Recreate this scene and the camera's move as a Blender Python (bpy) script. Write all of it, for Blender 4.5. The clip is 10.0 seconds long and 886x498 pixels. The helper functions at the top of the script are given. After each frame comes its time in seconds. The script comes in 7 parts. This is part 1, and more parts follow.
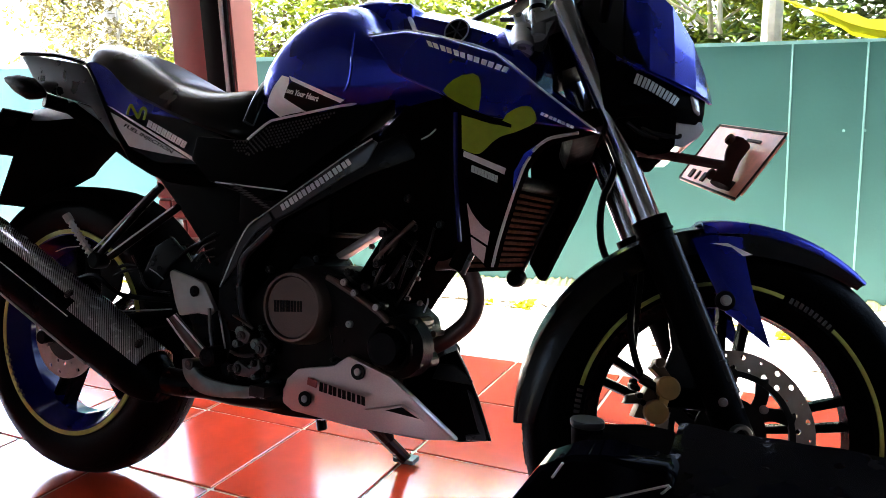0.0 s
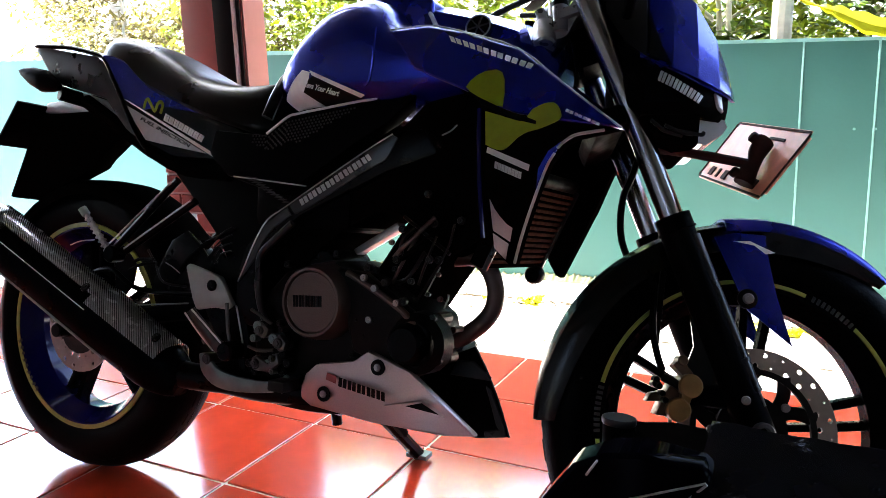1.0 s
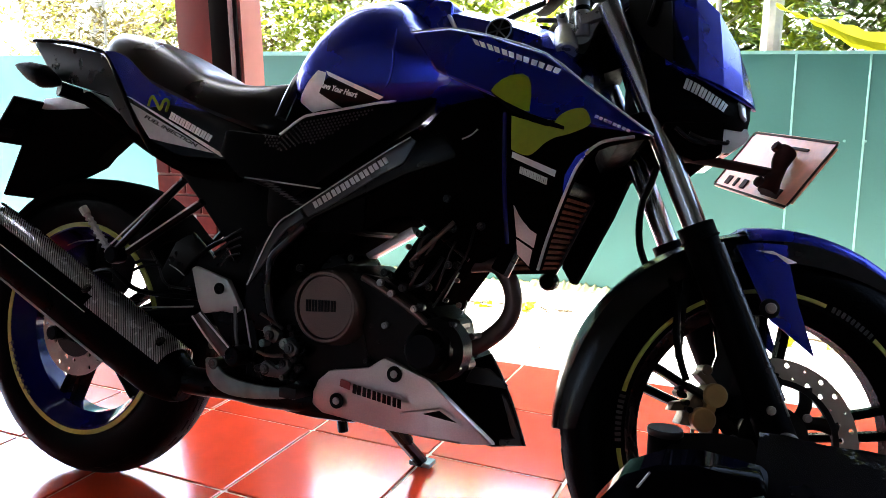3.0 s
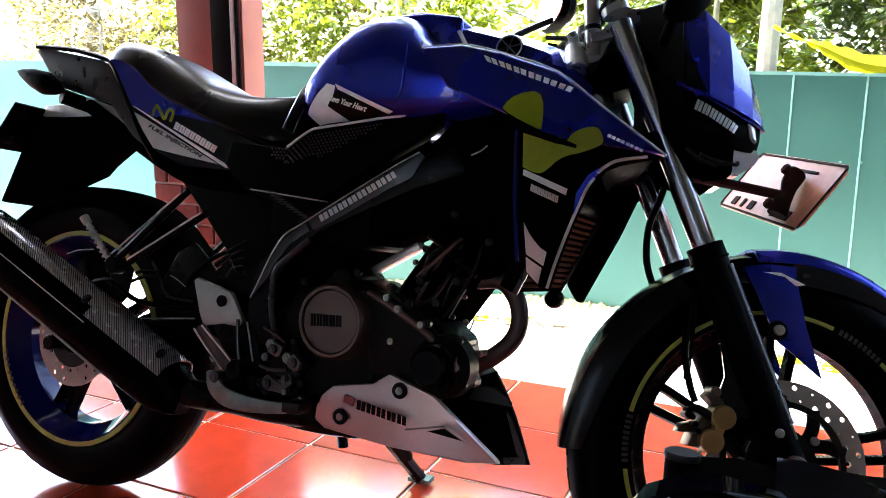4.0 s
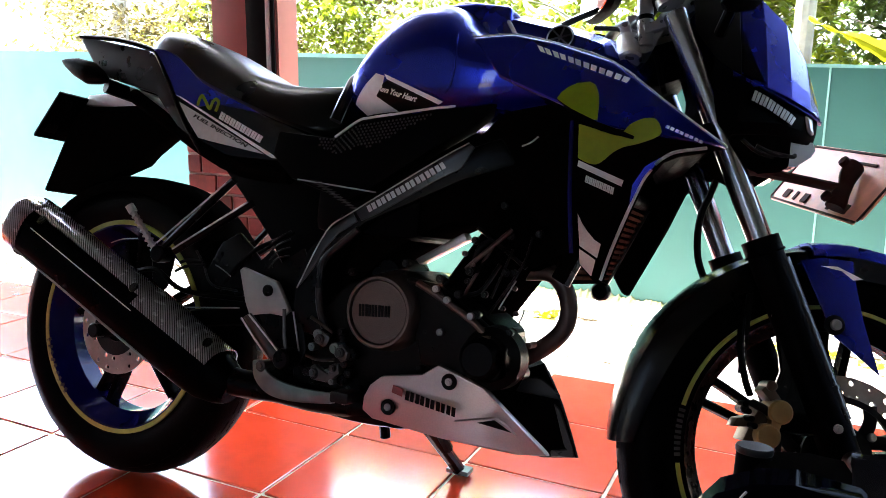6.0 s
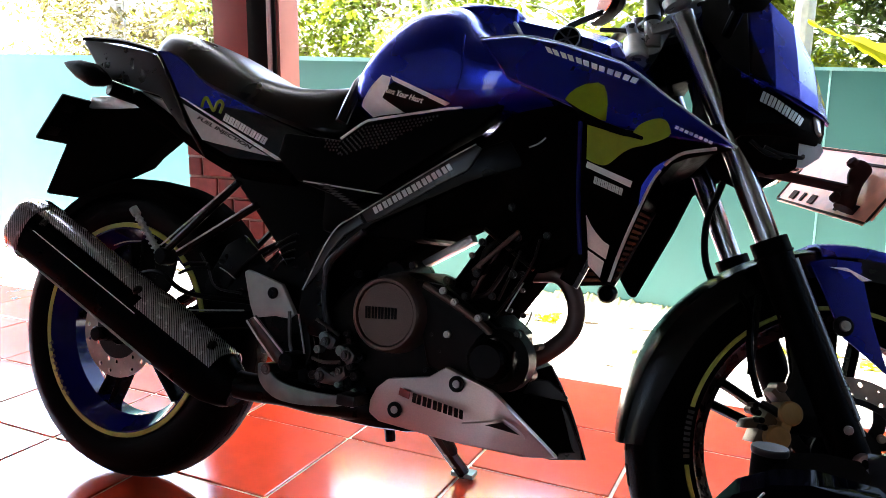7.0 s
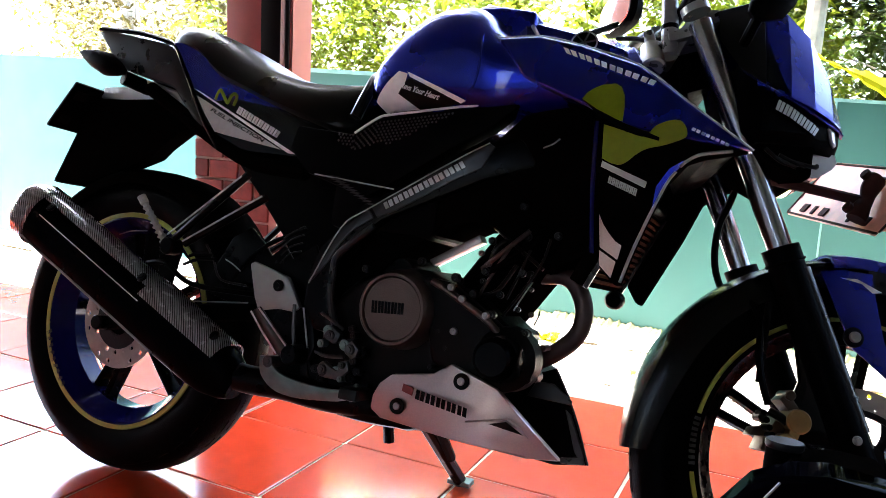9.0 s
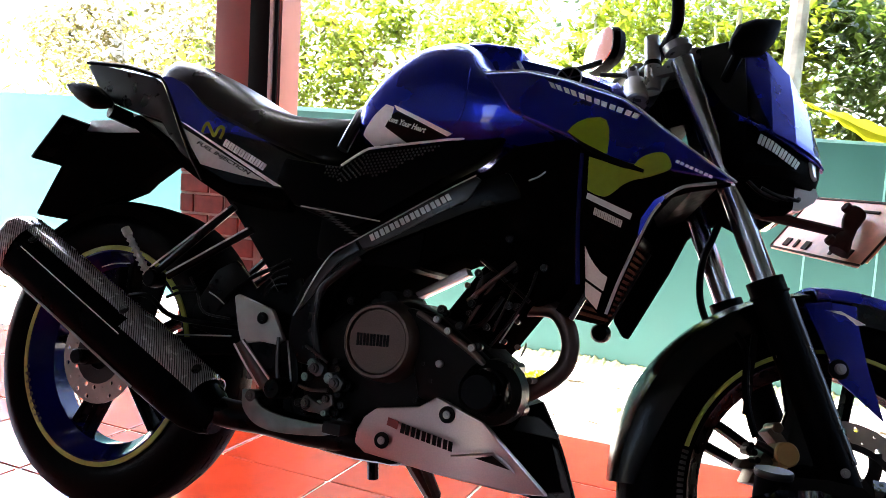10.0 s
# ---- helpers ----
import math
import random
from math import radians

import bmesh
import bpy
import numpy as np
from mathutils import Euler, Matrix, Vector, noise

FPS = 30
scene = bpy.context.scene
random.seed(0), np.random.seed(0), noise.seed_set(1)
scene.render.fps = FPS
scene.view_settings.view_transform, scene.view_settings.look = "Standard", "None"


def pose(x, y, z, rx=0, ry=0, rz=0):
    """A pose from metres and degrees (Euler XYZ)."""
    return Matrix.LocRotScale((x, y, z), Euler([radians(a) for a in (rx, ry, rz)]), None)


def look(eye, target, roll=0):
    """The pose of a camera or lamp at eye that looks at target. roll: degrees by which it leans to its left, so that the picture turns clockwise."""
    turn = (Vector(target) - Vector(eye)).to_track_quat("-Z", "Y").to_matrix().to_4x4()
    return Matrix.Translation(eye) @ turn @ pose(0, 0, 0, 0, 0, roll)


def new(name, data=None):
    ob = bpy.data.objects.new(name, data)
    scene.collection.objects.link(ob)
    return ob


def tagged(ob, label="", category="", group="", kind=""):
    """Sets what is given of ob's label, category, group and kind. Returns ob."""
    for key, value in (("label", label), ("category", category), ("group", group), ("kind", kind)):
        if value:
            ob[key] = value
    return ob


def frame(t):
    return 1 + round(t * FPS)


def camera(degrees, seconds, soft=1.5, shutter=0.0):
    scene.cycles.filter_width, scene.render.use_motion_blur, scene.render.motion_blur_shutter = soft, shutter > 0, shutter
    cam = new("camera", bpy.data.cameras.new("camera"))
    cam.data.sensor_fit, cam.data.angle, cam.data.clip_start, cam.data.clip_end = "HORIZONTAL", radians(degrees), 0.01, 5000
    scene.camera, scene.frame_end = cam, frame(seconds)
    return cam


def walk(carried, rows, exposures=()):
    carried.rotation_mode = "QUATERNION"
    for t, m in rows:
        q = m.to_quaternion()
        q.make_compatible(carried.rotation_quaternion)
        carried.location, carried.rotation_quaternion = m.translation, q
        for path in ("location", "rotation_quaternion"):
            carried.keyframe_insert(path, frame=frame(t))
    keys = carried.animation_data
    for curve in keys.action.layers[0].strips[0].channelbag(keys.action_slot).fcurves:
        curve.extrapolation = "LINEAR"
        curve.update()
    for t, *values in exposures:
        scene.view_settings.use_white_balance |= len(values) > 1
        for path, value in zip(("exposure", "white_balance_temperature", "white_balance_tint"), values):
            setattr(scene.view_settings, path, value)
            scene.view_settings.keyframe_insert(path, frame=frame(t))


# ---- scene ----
cam = camera(60.3, 10.0, soft=0.6)
PATH = [
    (0, (1.084, -1.023, 0.754), (0.175, 0.714, 0.358), -2.4),
    (0.5, (1.068, -1.034, 0.748), (0.14, 0.699, 0.379), -2.2),
    (1, (1.055, -1.036, 0.756), (0.148, 0.699, 0.348), -2.0),
    (1.5, (1.037, -1.041, 0.746), (0.139, 0.697, 0.334), -1.5),
    (2, (1.022, -1.043, 0.756), (0.142, 0.707, 0.354), -1.0),
    (2.5, (1.005, -1.046, 0.755), (0.147, 0.717, 0.357), -1.0),
    (3.8, (0.962, -1.058, 0.755), (0.138, 0.724, 0.373), -0.1),
    (4, (0.958, -1.057, 0.76), (0.137, 0.73, 0.393), 0.3),
    (4.5, (0.947, -1.062, 0.753), (0.129, 0.724, 0.376), 0.9),
    (5, (0.933, -1.063, 0.758), (0.119, 0.72, 0.361), 0.7),
    (5.5, (0.919, -1.072, 0.758), (0.063, 0.693, 0.37), 0.5),
    (7, (0.894, -1.08, 0.752), (0.047, 0.692, 0.377), 0.5),
    (7.5, (0.882, -1.088, 0.751), (0.037, 0.697, 0.436), 0.9),
    (8, (0.879, -1.091, 0.736), (0.035, 0.691, 0.402), 1.5),
    (8.5, (0.876, -1.092, 0.723), (0.037, 0.702, 0.442), 2.4),
    (9, (0.878, -1.091, 0.706), (0.033, 0.696, 0.4), 3.0),
    (9.5, (0.881, -1.085, 0.705), (0.05, 0.72, 0.475), 3.3),
    (10, (0.877, -1.091, 0.693), (0.057, 0.722, 0.494), 3.3),
]
walk(cam, [(t, look(eye, target, roll)) for t, eye, target, roll in PATH], exposures=((0, 4.18, 6600, 11), (4, 4.40, 6600, 11), (7, 4.42, 6600, 11), (10, 4.42, 6600, 11)))

# ---- world, sun, light ----
world = bpy.data.worlds.new("sky")
scene.world = world
world.use_nodes = True
wn = world.node_tree.nodes
sky = wn.new("ShaderNodeTexSky")
sky.sky_type, sky.sun_disc = "NISHITA", False
sky.dust_density = 3.0                       # a hazy white sky
SUN_ELEV, SUN_AZ = radians(63), radians(-90)      # azimuth from +y towards +x
sky.sun_elevation, sky.sun_rotation = SUN_ELEV, SUN_AZ
world.node_tree.links.new(sky.outputs[0], wn["Background"].inputs[0])
wn["Background"].inputs[1].default_value = 0.15
sun = new("sun", bpy.data.lights.new("sun", "SUN"))
sun.data.energy, sun.data.angle, sun.data.color = 5.0, radians(0.6), (1.0, 0.95, 0.86)
sun_way = Vector((math.sin(SUN_AZ) * math.cos(SUN_ELEV), math.cos(SUN_AZ) * math.cos(SUN_ELEV), math.sin(SUN_ELEV)))
sun.matrix_world = look(tuple(sun_way * 20), (0, 0, 0))


# ---- materials ----
def mat(name, color, rough=0.5, metal=0.0, var=0.15, scale=30.0, bump=0.0, bump_scale=200.0, coat=0.0, spec=0.5, stain=None, stain_scale=4.0, stain_amount=0.4, islands=False, objects=0.0):
    m = bpy.data.materials.new(name)
    m.use_nodes = True
    nt = m.node_tree
    N, K = nt.nodes, nt.links
    b = N["Principled BSDF"]
    b.inputs["Metallic"].default_value = metal
    b.inputs["Coat Weight"].default_value = coat
    b.inputs["Coat Roughness"].default_value = 0.03
    b.inputs["Specular IOR Level"].default_value = spec
    tc = N.new("ShaderNodeTexCoord")
    n1 = N.new("ShaderNodeTexNoise")
    n1.inputs["Scale"].default_value, n1.inputs["Detail"].default_value = scale, 6
    K.new(tc.outputs["Object"], n1.inputs["Vector"])
    ramp = N.new("ShaderNodeMapRange")
    ramp.inputs["From Min"].default_value, ramp.inputs["From Max"].default_value = 0.3, 0.7
    ramp.inputs["To Min"].default_value, ramp.inputs["To Max"].default_value = 1 - var, 1 + var
    K.new(n1.outputs["Fac"], ramp.inputs["Value"])
    mul = N.new("ShaderNodeVectorMath")
    mul.operation = "SCALE"
    mul.inputs[0].default_value = color
    K.new(ramp.outputs[0], mul.inputs["Scale"])
    out = mul.outputs[0]
    if objects:
        oi = N.new("ShaderNodeObjectInfo")
        r2 = N.new("ShaderNodeMapRange")
        r2.inputs["To Min"].default_value, r2.inputs["To Max"].default_value = 1 - objects, 1 + objects
        K.new(oi.outputs["Random"], r2.inputs["Value"])
        m2 = N.new("ShaderNodeVectorMath")
        m2.operation = "SCALE"
        K.new(out, m2.inputs[0])
        K.new(r2.outputs[0], m2.inputs["Scale"])
        out = m2.outputs[0]
    if islands:
        gi = N.new("ShaderNodeNewGeometry")
        r3 = N.new("ShaderNodeMapRange")
        r3.inputs["To Min"].default_value, r3.inputs["To Max"].default_value = 0.25, 1.75
        K.new(gi.outputs["Random Per Island"], r3.inputs["Value"])
        m3 = N.new("ShaderNodeVectorMath")
        m3.operation = "SCALE"
        K.new(out, m3.inputs[0])
        K.new(r3.outputs[0], m3.inputs["Scale"])
        out = m3.outputs[0]
    if stain:
        n2 = N.new("ShaderNodeTexNoise")
        n2.inputs["Scale"].default_value, n2.inputs["Detail"].default_value = stain_scale, 8
        K.new(tc.outputs["Object"], n2.inputs["Vector"])
        r4 = N.new("ShaderNodeMapRange")
        r4.inputs["From Min"].default_value, r4.inputs["From Max"].default_value = 0.52, 0.72
        r4.inputs["To Max"].default_value = stain_amount
        K.new(n2.outputs["Fac"], r4.inputs["Value"])
        mx = N.new("ShaderNodeMix")
        mx.data_type = "RGBA"
        K.new(r4.outputs[0], mx.inputs["Factor"])
        K.new(out, mx.inputs["A"])
        mx.inputs["B"].default_value = (*stain, 1)
        out = mx.outputs["Result"]
    K.new(out, b.inputs["Base Color"])
    rr = N.new("ShaderNodeMapRange")
    rr.inputs["From Min"].default_value, rr.inputs["From Max"].default_value = 0.3, 0.7
    rr.inputs["To Min"].default_value, rr.inputs["To Max"].default_value = max(0.0, rough * 0.85), min(1.0, rough * 1.15)
    K.new(n1.outputs["Fac"], rr.inputs["Value"])
    K.new(rr.outputs[0], b.inputs["Roughness"])
    if bump:
        n3 = N.new("ShaderNodeTexNoise")
        n3.inputs["Scale"].default_value, n3.inputs["Detail"].default_value = bump_scale, 4
        K.new(tc.outputs["Object"], n3.inputs["Vector"])
        bp = N.new("ShaderNodeBump")
        bp.inputs["Strength"].default_value, bp.inputs["Distance"].default_value = bump, 0.002
        K.new(n3.outputs["Fac"], bp.inputs["Height"])
        K.new(bp.outputs[0], b.inputs["Normal"])
    return m


BLUE = mat("blue_metallic_paint", (0.0040, 0.0130, 0.27), 0.26, 0.7, 0.04, 9, coat=0.42, spec=0.2)
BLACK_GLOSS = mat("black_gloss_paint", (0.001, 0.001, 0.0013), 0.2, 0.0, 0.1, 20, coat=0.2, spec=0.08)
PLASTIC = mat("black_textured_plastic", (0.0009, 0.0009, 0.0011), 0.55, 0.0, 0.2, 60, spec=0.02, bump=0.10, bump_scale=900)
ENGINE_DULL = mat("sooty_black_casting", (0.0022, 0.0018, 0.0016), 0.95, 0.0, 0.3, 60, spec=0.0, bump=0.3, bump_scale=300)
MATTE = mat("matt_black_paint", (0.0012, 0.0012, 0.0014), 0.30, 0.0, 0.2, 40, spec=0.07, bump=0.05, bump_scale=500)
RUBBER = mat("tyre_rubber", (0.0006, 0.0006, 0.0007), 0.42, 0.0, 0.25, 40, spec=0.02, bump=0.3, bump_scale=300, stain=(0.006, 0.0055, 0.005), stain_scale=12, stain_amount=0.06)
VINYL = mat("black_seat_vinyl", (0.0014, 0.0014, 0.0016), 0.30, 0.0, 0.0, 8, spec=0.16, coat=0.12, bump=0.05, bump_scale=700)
STEEL = mat("brushed_steel", (0.36, 0.34, 0.32), 0.34, 1.0, 0.12, 60)
DISC = mat("worn_brake_disc", (0.38, 0.32, 0.275), 0.36, 0.6, 0.15, 40)
CHROME = mat("chrome_tube", (0.34, 0.345, 0.36), 0.22, 1.0, 0.05, 30)
ALU = mat("cast_aluminium", (0.66, 0.67, 0.68), 0.38, 0.6, 0.05, 50, bump=0.05, bump_scale=400)
ALU_DARK = mat("dark_grey_cast_engine", (0.0075, 0.0065, 0.006), 0.38, 0.4, 0.2, 60, spec=0.25, bump=0.2, bump_scale=300)
BRONZE = mat("brown_grey_clutch_cover", (0.105, 0.074, 0.062), 0.34, 0.7, 0.03, 60, bump=0.15, bump_scale=500)
GOLD = mat("gold_caliper", (0.30, 0.18, 0.065), 0.42, 0.6, 0.12, 60, bump=0.1, bump_scale=300)
GOLD_DARK = mat("dull_brown_gold", (0.075, 0.045, 0.026), 0.42, 0.5, 0.15, 60, bump=0.1, bump_scale=300)
SILVER = mat("silver_metallic_panel", (0.52, 0.42, 0.40), 0.34, 0.6, 0.06, 400, coat=0.3)
GREY_DECAL = mat("grey_sticker", (0.50, 0.53, 0.53), 0.35, 0.1, 0.06, 100)
WHITE_DECAL = mat("white_sticker", (0.84, 0.88, 0.88), 0.35, 0.0, 0.04, 100)
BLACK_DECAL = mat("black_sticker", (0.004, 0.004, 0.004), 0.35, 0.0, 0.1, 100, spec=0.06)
RED_DECAL = mat("dark_red_sticker", (0.22, 0.03, 0.03), 0.35, 0.0, 0.1, 100)
GREEN_DECAL = mat("lime_green_sticker", (0.18, 0.235, 0.008), 0.45, 0.0, 0.06, 100, spec=0.15)
YELLOW_STRIPE = mat("yellow_green_rim_stripe", (0.36, 0.37, 0.07), 0.35, 0.0, 0.15, 60)
RIM_BLUE = mat("blue_rim_paint", (0.004, 0.0036, 0.050), 0.16, 0.1, 0.1, 80, coat=0.25, spec=0.05)
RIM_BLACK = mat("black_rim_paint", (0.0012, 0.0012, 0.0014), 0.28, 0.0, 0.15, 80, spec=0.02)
GREY_DIM = mat("faint_grey_print", (0.05, 0.05, 0.05), 0.6, 0.0, 0.2, 80, spec=0.1)
ALU_GREY = mat("grey_worn_aluminium", (0.36, 0.385, 0.365), 0.45, 0.3, 0.10, 40, bump=0.1, bump_scale=300)
CLAMP = mat("silver_cast_clamp", (0.30, 0.30, 0.30), 0.3, 0.7, 0.10, 40, bump=0.1, bump_scale=300)
SATIN = mat("satin_grey_black", (0.014, 0.014, 0.015), 0.3, 0.2, 0.15, 30, spec=0.4)
EXHAUST = mat("heat_tinted_pipe", (0.075, 0.045, 0.038), 0.42, 0.5, 0.25, 25)
COPPER = mat("radiator_fins", (0.062, 0.028, 0.020), 0.8, 0.0, 0.25, 90, spec=0.0)
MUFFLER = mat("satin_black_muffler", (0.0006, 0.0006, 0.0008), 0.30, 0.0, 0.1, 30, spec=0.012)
DARK_GLOSS = mat("mirror_black_panel", (0.0010, 0.0010, 0.0018), 0.05, 0.0, 0.3, 30, spec=0.006)
GLASS_LAMP = mat("clear_lamp_lens", (0.42, 0.43, 0.45), 0.08, 0.0, 0.05, 30, coat=1.0)
MIRROR = mat("mirror_glass", (0.85, 0.86, 0.86), 0.03, 1.0, 0.01, 10)
PLATE_PINK = mat("unpainted_back_of_plate", (0.78, 0.30, 0.22), 0.5, 0.0, 0.12, 50, stain=(0.4, 0.2, 0.17), stain_scale=20, stain_amount=0.4)
RUST = mat("rusty_bracket", (0.035, 0.012, 0.010), 0.75, 0.0, 0.3, 60, spec=0.08, bump=0.3)

TILE = mat("red_glazed_tile", (0.62, 0.046, 0.014), 0.35, 0.0, 0.10, 14, bump=0.05, bump_scale=22, coat=1.0, objects=0.08, stain=(0.30, 0.05, 0.03), stain_scale=8, stain_amount=0.3)
GROUT = mat("cream_grout", (0.70, 0.60, 0.45), 0.8, 0.0, 0.2, 40, bump=0.4, stain=(0.3, 0.2, 0.15), stain_scale=7, stain_amount=0.4)
CONCRETE = mat("pale_yard_concrete", (0.42, 0.41, 0.385), 0.85, 0.0, 0.12, 9, bump=0.5, bump_scale=60, stain=(0.10, 0.09, 0.07), stain_scale=5, stain_amount=0.75)
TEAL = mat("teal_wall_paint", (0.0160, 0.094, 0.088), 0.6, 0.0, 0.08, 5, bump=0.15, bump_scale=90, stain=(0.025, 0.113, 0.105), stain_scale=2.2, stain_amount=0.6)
# brighter, bluer copy of TEAL: sunlight on the west wall put into colour
AQUA = mat("sunlit_look_aqua_wall", (0.042, 0.185, 0.205), 0.6, 0.0, 0.06, 5, bump=0.15, bump_scale=90, stain=(0.058, 0.215, 0.232), stain_scale=2.2, stain_amount=0.5)
JOINT = mat("pale_wall_joint", (0.13, 0.30, 0.285), 0.7, 0.0, 0.15, 20)
MOSS = mat("mossy_wall_foot", (0.055, 0.070, 0.030), 0.9, 0.0, 0.4, 25, bump=0.5, bump_scale=80)
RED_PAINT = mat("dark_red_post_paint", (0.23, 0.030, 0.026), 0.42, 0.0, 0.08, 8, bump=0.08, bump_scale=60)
# paler copy of RED_PAINT; light on the post's side is in this colour
LIT_RED = mat("lit_red_post_paint", (0.42, 0.16, 0.13), 0.5, 0.0, 0.10, 8, bump=0.08, bump_scale=60)
BRICK = mat("brown_red_brick_tile", (0.23, 0.055, 0.04), 0.5, 0.0, 0.2, 40, bump=0.3, bump_scale=120, objects=0.25)
MORTAR = mat("pale_brick_mortar", (0.5, 0.42, 0.36), 0.85, 0.0, 0.15, 40)
WHITE_PAINT = mat("white_painted_plaster", (0.62, 0.60, 0.57), 0.7, 0.0, 0.05, 4, bump=0.1, bump_scale=60)
# grey of the unseen walls, set for the fill they bounce
DARK_WALL = mat("grey_fill_wall", (0.13, 0.13, 0.127), 0.6, 0.0, 0.2, 6)
CEIL = mat("dark_ceiling_board", (0.035, 0.034, 0.033), 0.8, 0.0, 0.05, 4)
BARK = mat("pale_bark", (0.55, 0.50, 0.44), 0.85, 0.0, 0.3, 14, bump=0.8, bump_scale=30, stain=(0.12, 0.1, 0.08), stain_scale=6, stain_amount=0.8)
GROUND = mat("leaf_littered_soil", (0.16, 0.13, 0.08), 0.95, 0.0, 0.4, 3, bump=0.6, bump_scale=20, stain=(0.1, 0.14, 0.04), stain_scale=1, stain_amount=0.8)


def leaf_mat(name, color, glow):
    m = mat(name, color, 0.45, 0.0, 0.25, 12, islands=True)
    nt = m.node_tree
    b = nt.nodes["Principled BSDF"]
    tr = nt.nodes.new("ShaderNodeBsdfTranslucent")
    tr.inputs[0].default_value = (*glow, 1)
    mx = nt.nodes.new("ShaderNodeMixShader")
    mx.inputs[0].default_value = 0.5
    o = nt.nodes["Material Output"]
    nt.links.new(b.outputs[0], mx.inputs[1])
    nt.links.new(tr.outputs[0], mx.inputs[2])
    nt.links.new(mx.outputs[0], o.inputs[0])
    return m


for key, value in (("Coat Roughness", 0.13), ("Coat IOR", 2.55), ("Coat Weight", 1.0), ("Specular IOR Level", 0.0)):
    TILE.node_tree.nodes["Principled BSDF"].inputs[key].default_value = value
LEAF = leaf_mat("green_leaf", (0.085, 0.13, 0.014), (0.26, 0.32, 0.02))
LEAF_DARK = leaf_mat("dark_green_leaf", (0.028, 0.055, 0.011), (0.075, 0.12, 0.016))
LEAF_DRY = leaf_mat("dry_yellow_leaf", (0.09, 0.075, 0.022), (0.12, 0.10, 0.03))
LEAF_YELLOW = leaf_mat("yellow_green_leaf", (0.28, 0.27, 0.012), (0.55, 0.52, 0.01))


# ---- building helpers ----
def part(name, bm, material, parent=None, label="", smooth=True, sharp=35):
    bmesh.ops.recalc_face_normals(bm, faces=bm.faces)
    me = bpy.data.meshes.new(name)
    bm.to_mesh(me)
    bm.free()
    me.materials.append(material)
    ob = new(name, me)
    if smooth:
        me.shade_smooth()
        me.set_sharp_from_angle(angle=radians(sharp))
    ob.parent = parent
    if label:
        ob["label"] = label
    return ob


def thing(name, m, label, category, group=""):
    ob = new(name)
    ob.empty_display_size = 0.1
    ob.matrix_world = m
    return tagged(ob, label, category, group)


def bevelled(bm, w, seg=2, angle=30):
    if w > 0:
        es = [e for e in bm.edges if len(e.link_faces) == 2 and e.calc_face_angle(0) > radians(angle)]
        bmesh.ops.bevel(bm, geom=es, offset=w, segments=seg, profile=0.6, affect="EDGES", clamp_overlap=True)
    return bm


def box(x0, x1, y0, y1, z0, z1, w=0.0, seg=2, bm=None):
    b = bmesh.new()
    bmesh.ops.create_cube(b, size=1, matrix=Matrix.Translation(((x0 + x1) / 2, (y0 + y1) / 2, (z0 + z1) / 2)) @ Matrix.Diagonal((x1 - x0, y1 - y0, z1 - z0, 1)))
    bevelled(b, w, seg)
    return join(bm, b)


def join(bm, b):
    if bm is None:
        return b
    me = bpy.data.meshes.new("tmp")
    b.to_mesh(me)
    b.free()
    bm.from_mesh(me)
    bpy.data.meshes.remove(me)
    return bm


def moved(bm, m):
    bmesh.ops.transform(bm, matrix=m, verts=bm.verts)
    return bm


def prism(outline, y0, y1, w=0.004, seg=2, ramp=None, bm=None):
    """Side panel: an outline in x, z from y0 to y1; ramp(x, z) is added to y."""
    b = bmesh.new()
    f = lambda x, z: ramp(x, z) if ramp else 0.0
    a = [b.verts.new((x, y0 + f(x, z), z)) for x, z in outline]
    c = [b.verts.new((x, y1 + f(x, z), z)) for x, z in outline]
    n = len(a)
    b.faces.new(a)
    b.faces.new(c[::-1])
    for i in range(n):
        b.faces.new((a[i], a[(i + 1) % n], c[(i + 1) % n], c[i]))
    bmesh.ops.recalc_face_normals(b, faces=b.faces)
    bevelled(b, w, seg)
    return join(bm, b)


def loft(rings, caps=True, bm=None, closed=True):
    b = bmesh.new()
    vs = [[b.verts.new(p) for p in r] for r in rings]
    n = len(vs[0])
    for r, s in zip(vs, vs[1:]):
        for i in range(n if closed else n - 1):
            j = (i + 1) % n
            b.faces.new((r[i], r[j], s[j], s[i]))
    if caps and closed:
        b.faces.new(vs[0][::-1])
        b.faces.new(vs[-1])
    return join(bm, b)


def smoothed(pts, steps=6):
    """A Catmull-Rom line through the points."""
    P = [Vector(p) for p in pts]
    P = [2 * P[0] - P[1]] + P + [2 * P[-1] - P[-2]]
    out = []
    for i in range(1, len(P) - 2):
        for k in range(steps):
            t = k / steps
            out.append(0.5 * ((2 * P[i]) + (P[i + 1] - P[i - 1]) * t + (2 * P[i - 1] - 5 * P[i] + 4 * P[i + 1] - P[i + 2]) * t * t + (3 * P[i] - P[i - 1] - 3 * P[i + 1] + P[i + 2]) * t ** 3))
    return out + [P[-2]]


